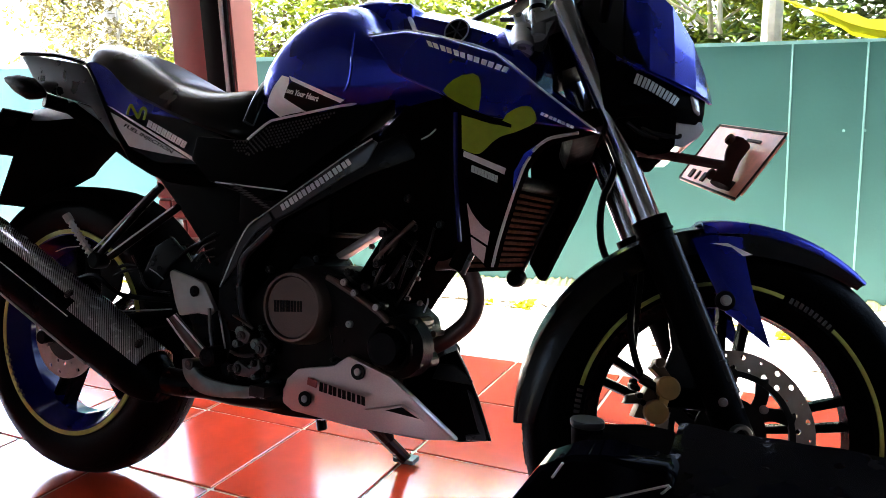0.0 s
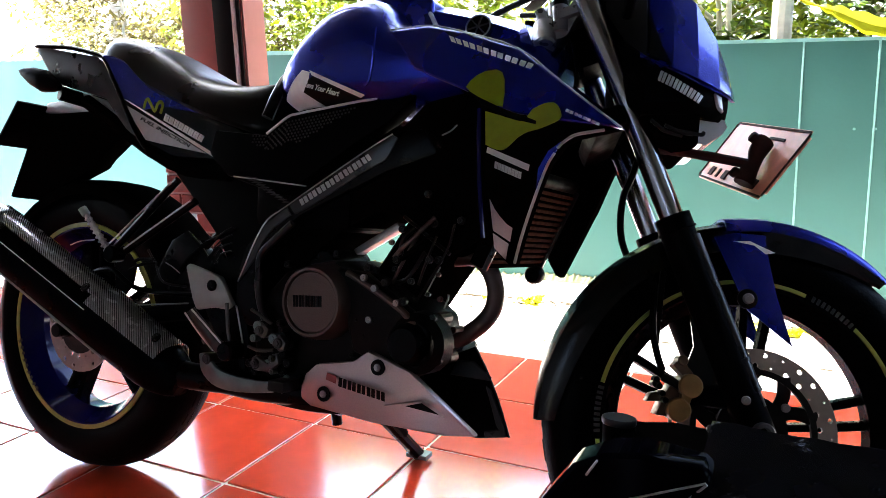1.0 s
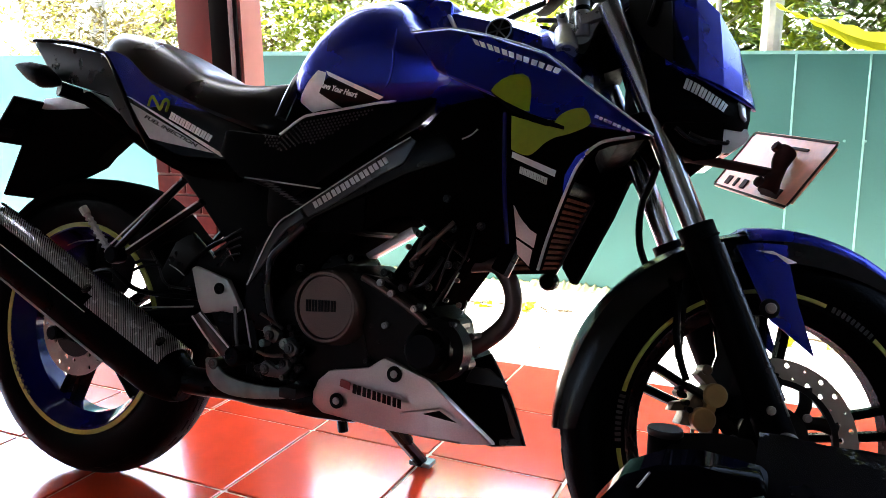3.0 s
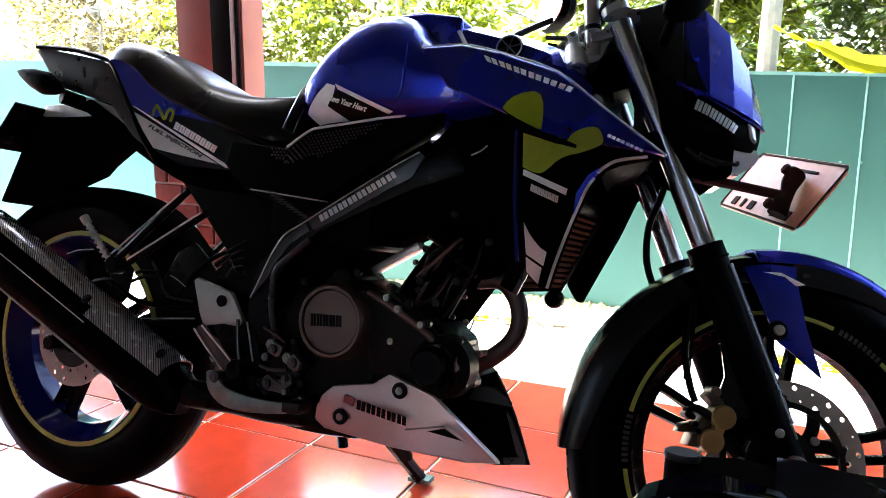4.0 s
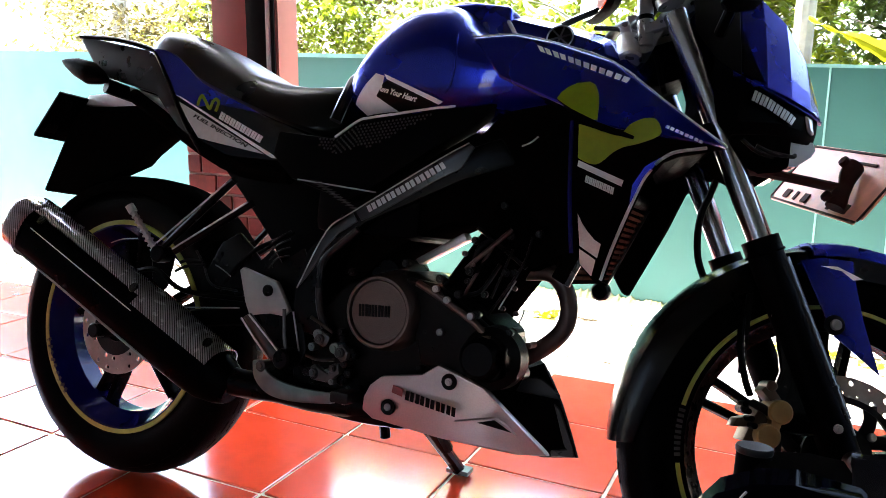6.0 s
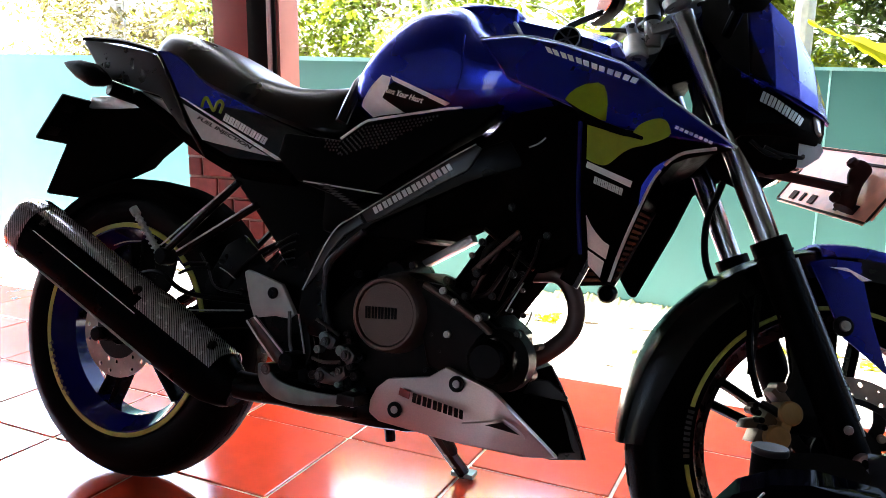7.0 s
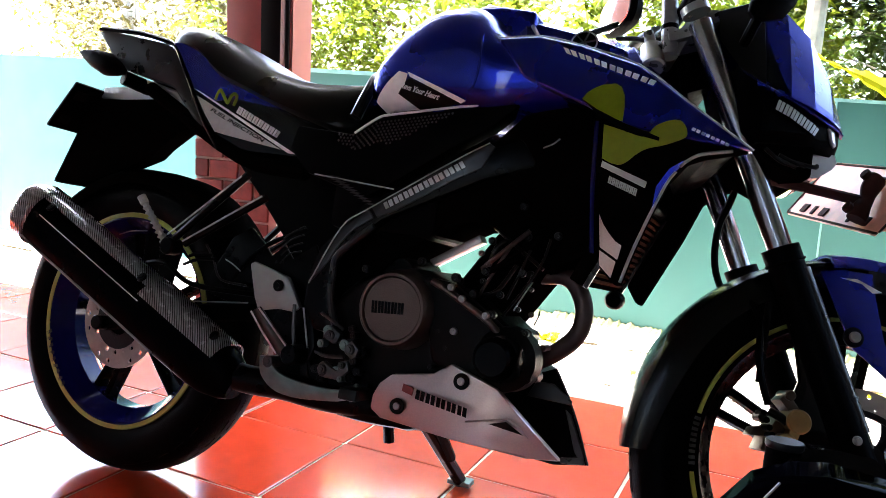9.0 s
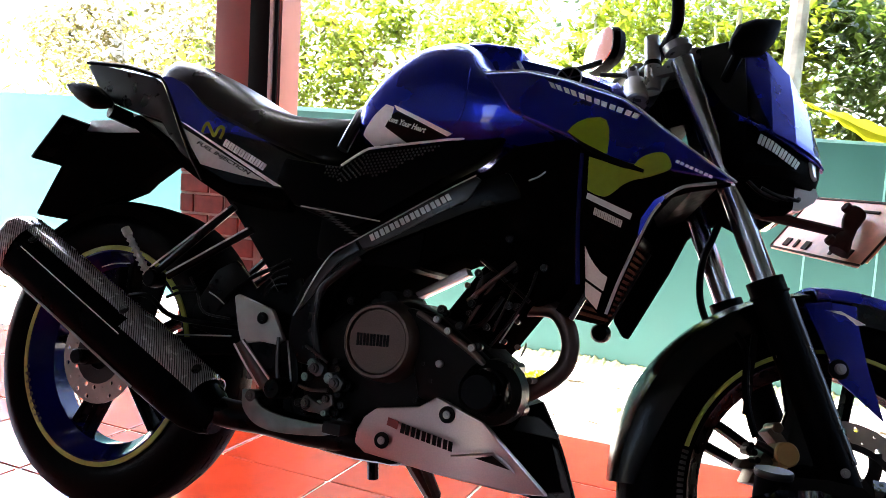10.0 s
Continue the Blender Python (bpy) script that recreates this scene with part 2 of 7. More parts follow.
def tube(pts, r, seg=10, steps=6, bm=None, flat=1.0, taper=None):
    path = smoothed(pts, steps) if steps > 1 else [Vector(p) for p in pts]
    rings, up = [], None
    for i, p in enumerate(path):
        d = (path[min(i + 1, len(path) - 1)] - path[max(i - 1, 0)]).normalized()
        if up is None:
            up = d.orthogonal().normalized() if abs(d.y) > 0.9 else Vector((0, 1, 0)).cross(d).normalized()
        up = (up - d * up.dot(d)).normalized()
        side = d.cross(up)
        k = r * (taper(i / (len(path) - 1)) if taper else 1)
        rings.append([p + up * (k * math.cos(a)) + side * (k * flat * math.sin(a)) for a in (2 * math.pi * q / seg for q in range(seg))])
    return loft(rings, True, bm)


def lathe(profile, seg=48, c=(0, 0, 0), bm=None, a0=0.0, a1=2 * math.pi, closed=False):
    """Turns (radius, y) points about the y axis through c."""
    full = abs(a1 - a0) > 6.28
    n = seg if full else seg + 1
    rings = []
    for q in range(n):
        a = a0 + (a1 - a0) * q / seg
        rings.append([Vector((c[0] + r * math.cos(a), c[1] + y, c[2] + r * math.sin(a))) for r, y in profile])
    if full:
        rings.append(rings[0])
    b = bmesh.new()
    vs = [[b.verts.new(p) for p in r] for r in (rings[:-1] if full else rings)]
    if full:
        vs.append(vs[0])
    m = len(profile)
    for r, s in zip(vs, vs[1:]):
        for i in range(m if closed else m - 1):
            j = (i + 1) % m
            b.faces.new((r[i], r[j], s[j], s[i]))
    bmesh.ops.remove_doubles(b, verts=b.verts, dist=1e-6)
    return join(bm, b)


def disc(c, r, y0, y1, seg=32, w=0.002, bm=None):
    b = bmesh.new()
    bmesh.ops.create_cone(b, cap_ends=True, segments=seg, radius1=r, radius2=r, depth=abs(y1 - y0), matrix=Matrix.Translation((c[0], (y0 + y1) / 2, c[1])) @ pose(0, 0, 0, 90))
    bevelled(b, w, 1, 50)
    return join(bm, b)


def bolt(c, r, y, head=0.006, bm=None):
    """A socket screw whose head looks towards -y."""
    b = disc(c, r, y, y - head, 14, r * 0.15)
    join(b, disc(c, r * 0.5, y - head, y - head - 0.0015, 6, 0))
    return join(bm, b)


def bars(make, quad, n, y, material, parent, ramp=None, thick=0.0012, fill=0.82):
    """A row of n pairs of plain bars in a quad (bottom left, bottom right, top right, top left) of the side plane."""
    at = lambda u, v: tuple((quad[0][k] * (1 - u) + quad[1][k] * u) * (1 - v) + (quad[3][k] * (1 - u) + quad[2][k] * u) * v for k in (0, 1))
    for i in range(n):
        for k in (0.0, 0.57):
            u0, u1 = (i + k * fill) / n, (i + (k + 0.43) * fill) / n
            make("bar", prism([at(u0, 0), at(u1, 0), at(u1, 1), at(u0, 1)], y, y - thick, 0, ramp=ramp), material, "", parent, False)


def words(name, body, place, slope, length, height, material, parent):
    """Readable words on a side panel, scaled to a length and height, sloping down by slope degrees."""
    curve = bpy.data.curves.new(name, "FONT")
    curve.body, curve.size, curve.extrude, curve.shear, curve.offset = body, 1.0, 0.02, 0.25, 0.028
    tmp = new(name, curve)
    me = bpy.data.meshes.new_from_object(tmp.evaluated_get(bpy.context.evaluated_depsgraph_get()))
    bpy.data.objects.remove(tmp)
    wide, tall = max(v.co.x for v in me.vertices), max(v.co.y for v in me.vertices)
    me.transform(Matrix.Diagonal((length / wide, height / tall, 0.012, 1)))
    me.materials.append(material)
    ob = new(name, me)
    ob.parent = parent
    ob.matrix_local = Matrix.Translation(place) @ pose(0, 0, 0, 90, slope, 0)
    return ob


def carbon():
    """Straight fine hatching, as on printed carbon film."""
    m = mat("carbon_look_film", (0.02, 0.02, 0.024), 0.25, 0.3, 0.15, 60, coat=0.6)
    nt = m.node_tree
    N, K = nt.nodes, nt.links
    tc = N.new("ShaderNodeTexCoord")
    dot = N.new("ShaderNodeVectorMath")
    dot.operation = "DOT_PRODUCT"
    dot.inputs[1].default_value = (0.66, 0.75, 0.06)
    K.new(tc.outputs["Object"], dot.inputs[0])
    xyz = N.new("ShaderNodeCombineXYZ")
    K.new(dot.outputs["Value"], xyz.inputs["X"])
    w = N.new("ShaderNodeTexWave")
    w.wave_type, w.bands_direction = "BANDS", "X"
    w.inputs["Scale"].default_value = 88
    w.inputs["Distortion"].default_value = 0.0
    K.new(xyz.outputs[0], w.inputs["Vector"])
    mx = N.new("ShaderNodeMix")
    mx.data_type = "RGBA"
    mx.inputs["A"].default_value = (0.0015, 0.0015, 0.002, 1)
    mx.inputs["B"].default_value = (0.40, 0.40, 0.43, 1)
    K.new(w.outputs["Fac"], mx.inputs["Factor"])
    K.new(mx.outputs["Result"], N["Principled BSDF"].inputs["Base Color"])
    return m


CARBON = carbon()


# ---- the porch and the yard ----
T = 0.30                                     # tile size
EDGE = 3 * T                                 # far edge of the porch floor


def setting(ob, label, category):
    return tagged(ob, label, category, kind="structure")


floor = setting(part("floor", box(-4.2, 2.7, -2.7, EDGE + 0.001, -0.12, -0.004), GROUT, smooth=False), "porch floor slab under red glazed tiles with cream joints", "floor")
ground = bmesh.new()
bmesh.ops.create_grid(ground, x_segments=40, y_segments=40, size=60, matrix=Matrix.Translation((0, 0, -0.125)))
setting(part("ground", ground, GROUND, smooth=False), "soil ground with leaf litter reaching the horizon", "ground")
yard = setting(part("pavement", box(-9, 5, EDGE + 0.003, 1.86, -0.115, -0.012), CONCRETE, smooth=False), "pale sunlit concrete yard strip before the wall", "pavement")

# the boundary wall: its top rises gently to the far end
WY = 1.82


def wall_piece(x0, x1, d=0.12, z=0.0, y=WY, over=0.0):
    top = lambda x: 0.905 - 0.031 * x + over
    b = bmesh.new()
    v = [b.verts.new(p) for p in ((x0, y, z), (x1, y, z), (x1, y + d, z), (x0, y + d, z), (x0, y, top(x0)), (x1, y, top(x1)), (x1, y + d, top(x1)), (x0, y + d, top(x0)))]
    for f in ((0, 1, 5, 4), (1, 2, 6, 5), (2, 3, 7, 6), (3, 0, 4, 7), (4, 5, 6, 7), (0, 3, 2, 1)):
        b.faces.new([v[i] for i in f])
    bmesh.ops.recalc_face_normals(b, faces=b.faces)
    return b


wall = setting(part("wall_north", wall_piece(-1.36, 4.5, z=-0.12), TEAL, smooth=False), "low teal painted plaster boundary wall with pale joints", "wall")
wall_w = setting(part("wall_north_west", wall_piece(-9, -1.36, z=-0.12, y=WY + 0.02), AQUA, smooth=False), "low boundary wall, sunlit look set by its pale aqua colour", "wall")
for x in (0.93, 1.15):
    part("wall_joint", box(x - 0.0034, x + 0.0034, WY - 0.003, WY + 0.01, -0.01, 0.90 - 0.031 * x, 0.002), JOINT, wall)
for x, z in ((1.094, 0.585), (1.155, 0.585)):
    part("wall_plug", moved(disc((0, 0), 0.0045, 0, -0.004, 12, 0.001), Matrix.Translation((x, WY, z))), JOINT, wall)
b = wall_piece(-1.36, 4.5, 0.13, z=0.86, y=WY - 0.006, over=0.012)
for v in b.verts:
    if v.co.z < 0.87:
        v.co.z = 0.905 - 0.031 * v.co.x - 0.006
part("coping", b, JOINT, wall)
rnd = random.Random(4)
rings = []
for i in range(420):
    x = -1.35 + 4.0 * i / 419
    h = max(0.002, 0.016 + 0.016 * noise.noise((x * 3.1, 0, 0)) + rnd.uniform(-0.006, 0.010))
    d = 0.010 + 0.012 * noise.noise((x * 5.3, 2, 0)) + rnd.uniform(0, 0.006)
    rings.append([Vector((x, WY - 0.002, -0.010)), Vector((x, WY - 0.012 - d, -0.010)), Vector((x, WY - 0.008 - d * 0.4, -0.010 + h * 0.7)), Vector((x, WY - 0.001, -0.008 + h))])
b = loft(rings, False, closed=False)
tagged(part("moss_strip", b, MOSS, smooth=False), "strip of green moss and dirt along the wall foot", "moss", kind="stuff")

rnd = random.Random(12)
b = bmesh.new()
for pts in (((-0.015, 1.50), (0.048, 1.457), (0.112, 1.426), (0.20, 1.441), (0.30, 1.447)), ((0.325, 1.145), (0.376, 1.153), (0.428, 1.157), (0.475, 1.175), (0.528, 1.163)), ((-0.60, 1.30), (-0.45, 1.27), (-0.28, 1.31), (-0.10, 1.28)), ((0.62, 1.55), (0.74, 1.50), (0.90, 1.53), (1.10, 1.49))):
    line = smoothed([(x, y, -0.0115) for x, y in pts], 8)
    loft([[p + Vector((0, -w, 0)), p + Vector((0, w, 0)), p + Vector((0, w * 0.5, 0.0012)), p + Vector((0, -w * 0.5, 0.0012))] for p, w in ((p + Vector((0, rnd.uniform(-0.006, 0.006), 0)), rnd.uniform(0.0015, 0.006)) for p in line)], True, b)
part("crack", b, GROUND, yard, "dirt-filled cracks in the concrete", False)

# porch post on a brick-clad base
post = thing("porch_post", pose(-0.66, 0.80, 0), "dark red painted square porch post on a brown brick base", "post")
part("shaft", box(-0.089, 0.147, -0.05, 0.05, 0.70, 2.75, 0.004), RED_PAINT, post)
# thin added sheet gives the post's +x side its lit tone
part("lit_side", box(0.1475, 0.1525, -0.046, 0.045, 0.70, 2.75, 0.001), LIT_RED, post, "thin pinkish sheet for the lit side of the red post")
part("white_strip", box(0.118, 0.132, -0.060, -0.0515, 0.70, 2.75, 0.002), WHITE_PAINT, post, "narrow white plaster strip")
part("black_strip", box(0.046, 0.116, -0.058, -0.0515, 0.70, 2.75, 0.002), BLACK_DECAL, post, "black strip beside the white one")
part("black_strip", box(0.134, 0.1465, -0.058, -0.0515, 0.70, 2.75, 0.002), BLACK_DECAL, post, "slim black strip")
base = part("brick_base", box(-0.13, 0.17, -0.13, 0.15, -0.004, 0.70), MORTAR, post, "brick-clad lower part of the post", smooth=False)

# unseen walls and ceiling added round the camera; gaps and grey shape the fill
ws = box(-4.2, 0.30, -2.85, -2.7, -0.1, 2.9)
box(0.42, 2.8, -2.85, -2.7, -0.1, 2.9, 0, 1, ws)
box(0.30, 0.42, -2.85, -2.7, 2.1, 2.9, 0, 1, ws)
setting(part("wall_south", ws, DARK_WALL, smooth=False), "unseen grey wall added for fill, with a narrow gap for streaks", "wall")
# out-of-view roof, added to keep sky light off the east end
setting(part("unseen_roof_east", box(0.3, 4.0, EDGE + 0.062, 2.1, 2.75, 2.9), CEIL, smooth=False), "unseen dark roof added to shade the yard's end", "ceiling")
we = box(2.7, 2.85, -2.7, 1.81, -0.1, 0.70)
box(2.7, 2.85, -2.7, 1.81, 2.2, 2.9, 0, 1, we)
box(2.7, 2.85, -2.7, 0.45, 0.70, 2.2, 0, 1, we)
box(2.7, 2.85, 0.9, 1.81, 0.70, 2.2, 0, 1, we)
setting(part("wall_east", we, DARK_WALL, smooth=False), "unseen grey wall added with an opening for side light", "wall")
ww = box(-4.35, -4.2, -2.7, EDGE, -0.1, 0.70)
box(-4.35, -4.2, -2.7, EDGE, 2.2, 2.9, 0, 1, ww)
box(-4.35, -4.2, -2.7, -0.6, 0.70, 2.2, 0, 1, ww)
setting(part("wall_west", ww, DARK_WALL, smooth=False), "unseen grey parapet added with an open side above it", "wall")
setting(part("ceiling", box(-4.35, 2.85, -2.85, EDGE + 0.06, 2.75, 2.9), CEIL, smooth=False), "unseen dark ceiling added over the porch", "ceiling")


# ---- the motorcycle: x forward from the rear axle, right side at -y, leaning on its side stand ----
LEAN_DEG = 12.0
BIKE = pose(-0.30, -0.06, 0.0) @ pose(0, 0, 0, -LEAN_DEG)
bike = thing("motorcycle", BIKE, "blue and black naked motorcycle leaning on its side stand", "motorcycle")
AXIS_AT = Vector((1.22, 0, 0.30))
STEER = Matrix.Translation(AXIS_AT) @ Matrix.Rotation(radians(30), 4, Vector((-math.sin(radians(24.5)), 0, math.cos(radians(24.5))))) @ Matrix.Translation(-AXIS_AT)
FRONT = (1.2518, 0, 0.2858)
RAKE = Vector((-math.sin(radians(24.5)), 0, math.cos(radians(24.5))))
FORK = Matrix.Translation((1.2518, 0.06, 0.2858)) @ Matrix.Rotation(radians(23.6), 4, RAKE) @ Matrix.Translation(-Vector(FRONT))


def bp(name, bm, material, label="", parent=None, smooth=True, sharp=35):
    """A part of the motorcycle's body."""
    return part(name, bm, material, parent or bike, label, smooth, sharp)


def sp(name, bm, material, label="", parent=None, smooth=True, sharp=35):
    """A part that turns with the handlebar."""
    return part(name, moved(bm, STEER), material, parent or bike, label, smooth, sharp)


def fk(name, bm, material, label="", parent=None, smooth=True, sharp=35):
    """A part of the front wheel and fork."""
    return part(name, moved(bm, FORK), material, parent or bike, label, smooth, sharp)


def drilled_ring(c, r0, r1, y, thick, cells, hole):
    b = bmesh.new()
    rows = 2
    for k in range(cells):
        for j in range(rows):
            a0 = 2 * math.pi * (k + 0.5 * j) / cells
            da = 2 * math.pi / cells
            ra, rb = r0 + (r1 - r0) * j / rows, r0 + (r1 - r0) * (j + 1) / rows
            rm, am = (ra + rb) / 2, a0 + da / 2
            at = lambda r, a: b.verts.new((c[0] + r * math.cos(a), y, c[2] + r * math.sin(a)))
            out = [(ra, a0), (ra, am), (ra, a0 + da), (rm, a0 + da), (rb, a0 + da), (rb, am), (rb, a0), (rm, a0)]
            big = (k + j) % 3 != 2
            hr = hole if big else hole * 0.45
            O = [at(*p) for p in out]
            I = []
            for p in out:
                d = Vector(((p[0] - rm), rm * (p[1] - am))).normalized() * hr
                I.append(at(rm + d.x, am + d.y / rm))
            for i in range(8):
                q = (i + 1) % 8
                b.faces.new((O[i], O[q], I[q], I[i]))
    bmesh.ops.remove_doubles(b, verts=b.verts, dist=1e-5)
    bmesh.ops.recalc_face_normals(b, faces=b.faces)
    bmesh.ops.solidify(b, geom=b.faces[:], thickness=thick)
    return b


def tyre_bm(c, R, rin, w):
    pr = [(rin, -w * 0.74), (rin + 0.012, -w * 0.9), ((R + rin) / 2, -w), (R - 0.022, -w * 0.86), (R - 0.008, -w * 0.55), (R - 0.001, -w * 0.2)]
    pr = pr + [(r, -y) for r, y in reversed(pr)]
    b = lathe(pr, 96, c)
    return b


def tread_bm(c, R, w, n):
    """Shallow raised tread blocks with slanted grooves between them."""
    b = bmesh.new()
    for k in range(n):
        a = 2 * math.pi * k / n
        for s in (-1, 1):
            pts = []
            for u, v in ((0.12, 0.0), (0.95, 0.35), (0.95, 0.95), (0.12, 0.62)):
                yy = s * w * u
                rr = R - 0.0005 - 0.0235 * (abs(u) ** 2.6)
                aa = a + 2 * math.pi / n * v
                pts.append((rr, yy, aa))
            lo = [b.verts.new((c[0] + (r - 0.003) * math.cos(q), c[1] + y, c[2] + (r - 0.003) * math.sin(q))) for r, y, q in pts]
            hi = [b.verts.new((c[0] + (r + 0.0008) * math.cos(q), c[1] + y, c[2] + (r + 0.0008) * math.sin(q))) for r, y, q in pts]
            b.faces.new(hi)
            for i in range(4):
                j = (i + 1) % 4
                b.faces.new((lo[i], lo[j], hi[j], hi[i]))
    return b


def rim_bm(c, R, w, deep):
    pr = [(R, -w), (R - 0.010, -w), (R - 0.014, -w + 0.006), (R - 0.02, -w * 0.7), (R - deep, -w * 0.35), (R - deep, w * 0.35), (R - 0.02, w * 0.7), (R - 0.010, w), (R, w), (R - 0.006, w * 0.6), (R - deep + 0.008, 0), (R - 0.006, -w * 0.6)]
    return lathe(pr, 96, c, closed=True)


def spoke_bm(c, r0, r1, a, w0, w1, y, twist=0.0, hollow=True):
    """A pair of cast spokes that leave the hub together."""
    b = bmesh.new()
    for s in (-1, 1):
        rings = []
        for k in range(5):
            u = k / 4
            r = r0 + (r1 - r0) * u
            aa = a + twist * u + s * (0.13 - 0.03 * u)
            half = (w0 + (w1 - w0) * u) / 2
            t = Vector((-math.sin(aa), 0, math.cos(aa)))
            p = Vector((c[0] + r * math.cos(aa), c[1], c[2] + r * math.sin(aa)))
            d = y * (1 - 0.35 * u)
            rings.append([p + t * half * 0.7 + Vector((0, -d, 0)), p - t * half * 0.7 + Vector((0, -d, 0)), p - t * half + Vector((0, d, 0)), p + t * half + Vector((0, d, 0))])
        loft(rings, True, b)
    bevelled(b, 0.003, 1)
    return b


# rear wheel
RC = (0.004, 0.0, 0.306)
wheel = bp("rear_wheel", rim_bm(RC, 0.208, 0.056, 0.036), RIM_BLUE, "blue cast rear wheel with a yellow rim stripe")
part("tyre", tyre_bm(RC, 0.296, 0.203, 0.062), RUBBER, wheel, "worn black road tyre")
part("tread", tread_bm(RC, 0.296, 0.055, 40), RUBBER, wheel, smooth=False)
part("rim_stripe", lathe([(0.2098, -0.0575), (0.2015, -0.0575), (0.2005, -0.054), (0.2105, -0.054)], 96, RC, closed=True), YELLOW_STRIPE, wheel, "yellow-green rim stripe")
part("hub", lathe([(0.012, -0.06), (0.045, -0.055), (0.055, -0.02), (0.055, 0.03), (0.04, 0.05), (0.012, 0.06)], 32, RC), RIM_BLACK, wheel)
for k in range(5):
    part("spoke", spoke_bm(RC, 0.045, 0.180, radians(-44 + 72 * k), 0.017, 0.020, 0.020), RIM_BLACK, wheel)
part("brake_disc", drilled_ring(RC, 0.054, 0.094, -0.062, 0.004, 18, 0.0050), DISC, wheel, "drilled steel rear brake disc")
part("disc_carrier", lathe([(0.03, -0.060), (0.057, -0.060), (0.057, -0.064), (0.03, -0.064)], 24, RC, closed=True), ALU_DARK, wheel)
b = bmesh.new()
for k in range(9):
    a = radians(196 + 4.2 * k)
    join(b, moved(box(-0.003, 0.003, -0.0015, 0, -0.006, 0.006), Matrix.Translation((0.197 * math.cos(a), -0.0560, 0.306 + 0.197 * math.sin(a))) @ pose(0, 0, 0, 0, -math.degrees(a) + 90 + (25 if k % 2 else -15), 0)))
part("rim_lettering", b, GREY_DIM, wheel, "unreadable pale letters on the rim", smooth=False)

# front wheel
fw = fk("front_wheel", rim_bm(FRONT, 0.2065, 0.040, 0.032), RIM_BLACK, "black cast front wheel with a yellow rim stripe")
fk("tyre", tyre_bm(FRONT, 0.281, 0.203, 0.047), RUBBER, "black road tyre", fw)
fk("tread", tread_bm(FRONT, 0.281, 0.040, 36), RUBBER, "", fw, False)
for a0 in (70, 190, 310):
    fk("rim_stripe", lathe([(0.2085, -0.0415), (0.2035, -0.0415), (0.2025, -0.039), (0.209, -0.039)], 40, FRONT, a0=radians(a0), a1=radians(a0 + 98), closed=True), YELLOW_STRIPE, "yellow-green rim stripe", fw)
    for k in range(9):
        a = radians(a0 - 20 + 2.1 * k)
        fk("rim_mark", moved(box(-0.0022, 0.0022, -0.001, 0, -0.0042, 0.0042), Matrix.Translation((FRONT[0] + 0.206 * math.cos(a), -0.0408, FRONT[2] + 0.206 * math.sin(a))) @ pose(0, 0, 0, 0, 90 - math.degrees(a), 0)), GREY_DIM, "", fw, False)
fk("hub", lathe([(0.010, -0.045), (0.036, -0.042), (0.04, 0), (0.036, 0.042), (0.010, 0.045)], 32, FRONT), RIM_BLACK, "", fw)
for k in range(5):
    fk("spoke", spoke_bm(FRONT, 0.036, 0.182, radians(13 + 72 * k), 0.014, 0.016, 0.014), RIM_BLACK, "", fw)
fk("brake_disc", drilled_ring(FRONT, 0.081, 0.1115, -0.062, 0.0045, 26, 0.0038), DISC, "drilled steel front brake disc", fw)
for k in range(10):
    a, q = radians(40 + 72 * (k // 2)), (-1, 1)[k % 2]
    fk("carrier_arm", tube([(FRONT[0] + 0.04 * math.cos(a), -0.052, FRONT[2] + 0.04 * math.sin(a)), (FRONT[0] + 0.064 * math.cos(a + q * 0.22), -0.061, FRONT[2] + 0.064 * math.sin(a + q * 0.22)), (FRONT[0] + 0.085 * math.cos(a + q * 0.42), -0.064, FRONT[2] + 0.085 * math.sin(a + q * 0.42))], 0.009, 8, 4, None, 0.35), ALU_DARK, "", fw)
b = bmesh.new()
lathe([(0.030, -0.048), (0.048, -0.054), (0.048, -0.060), (0.030, -0.060)], 28, FRONT, b, closed=True)
lathe([(0.076, -0.060), (0.084, -0.060), (0.084, -0.0665), (0.076, -0.0665)], 48, FRONT, b, closed=True)
fk("disc_carrier", b, ALU_DARK, "dark grey disc carrier", fw)
for k in range(5):
    a = radians(40 + 72 * k)
    fk("disc_bolt", bolt((FRONT[0] + 0.055 * math.cos(a), FRONT[2] + 0.055 * math.sin(a)), 0.006, -0.060, 0.005), STEEL, "", fw)

# fork, built straight: legs parallel to the steering axis
ca, sa = math.cos(radians(24.5)), math.sin(radians(24.5))


def on_leg(h, y, fwd=0.0):
    """A point h metres up the fork leg from the axle."""
    return Vector((FRONT[0] - h * sa + fwd * ca, y, FRONT[2] + h * ca + fwd * sa))


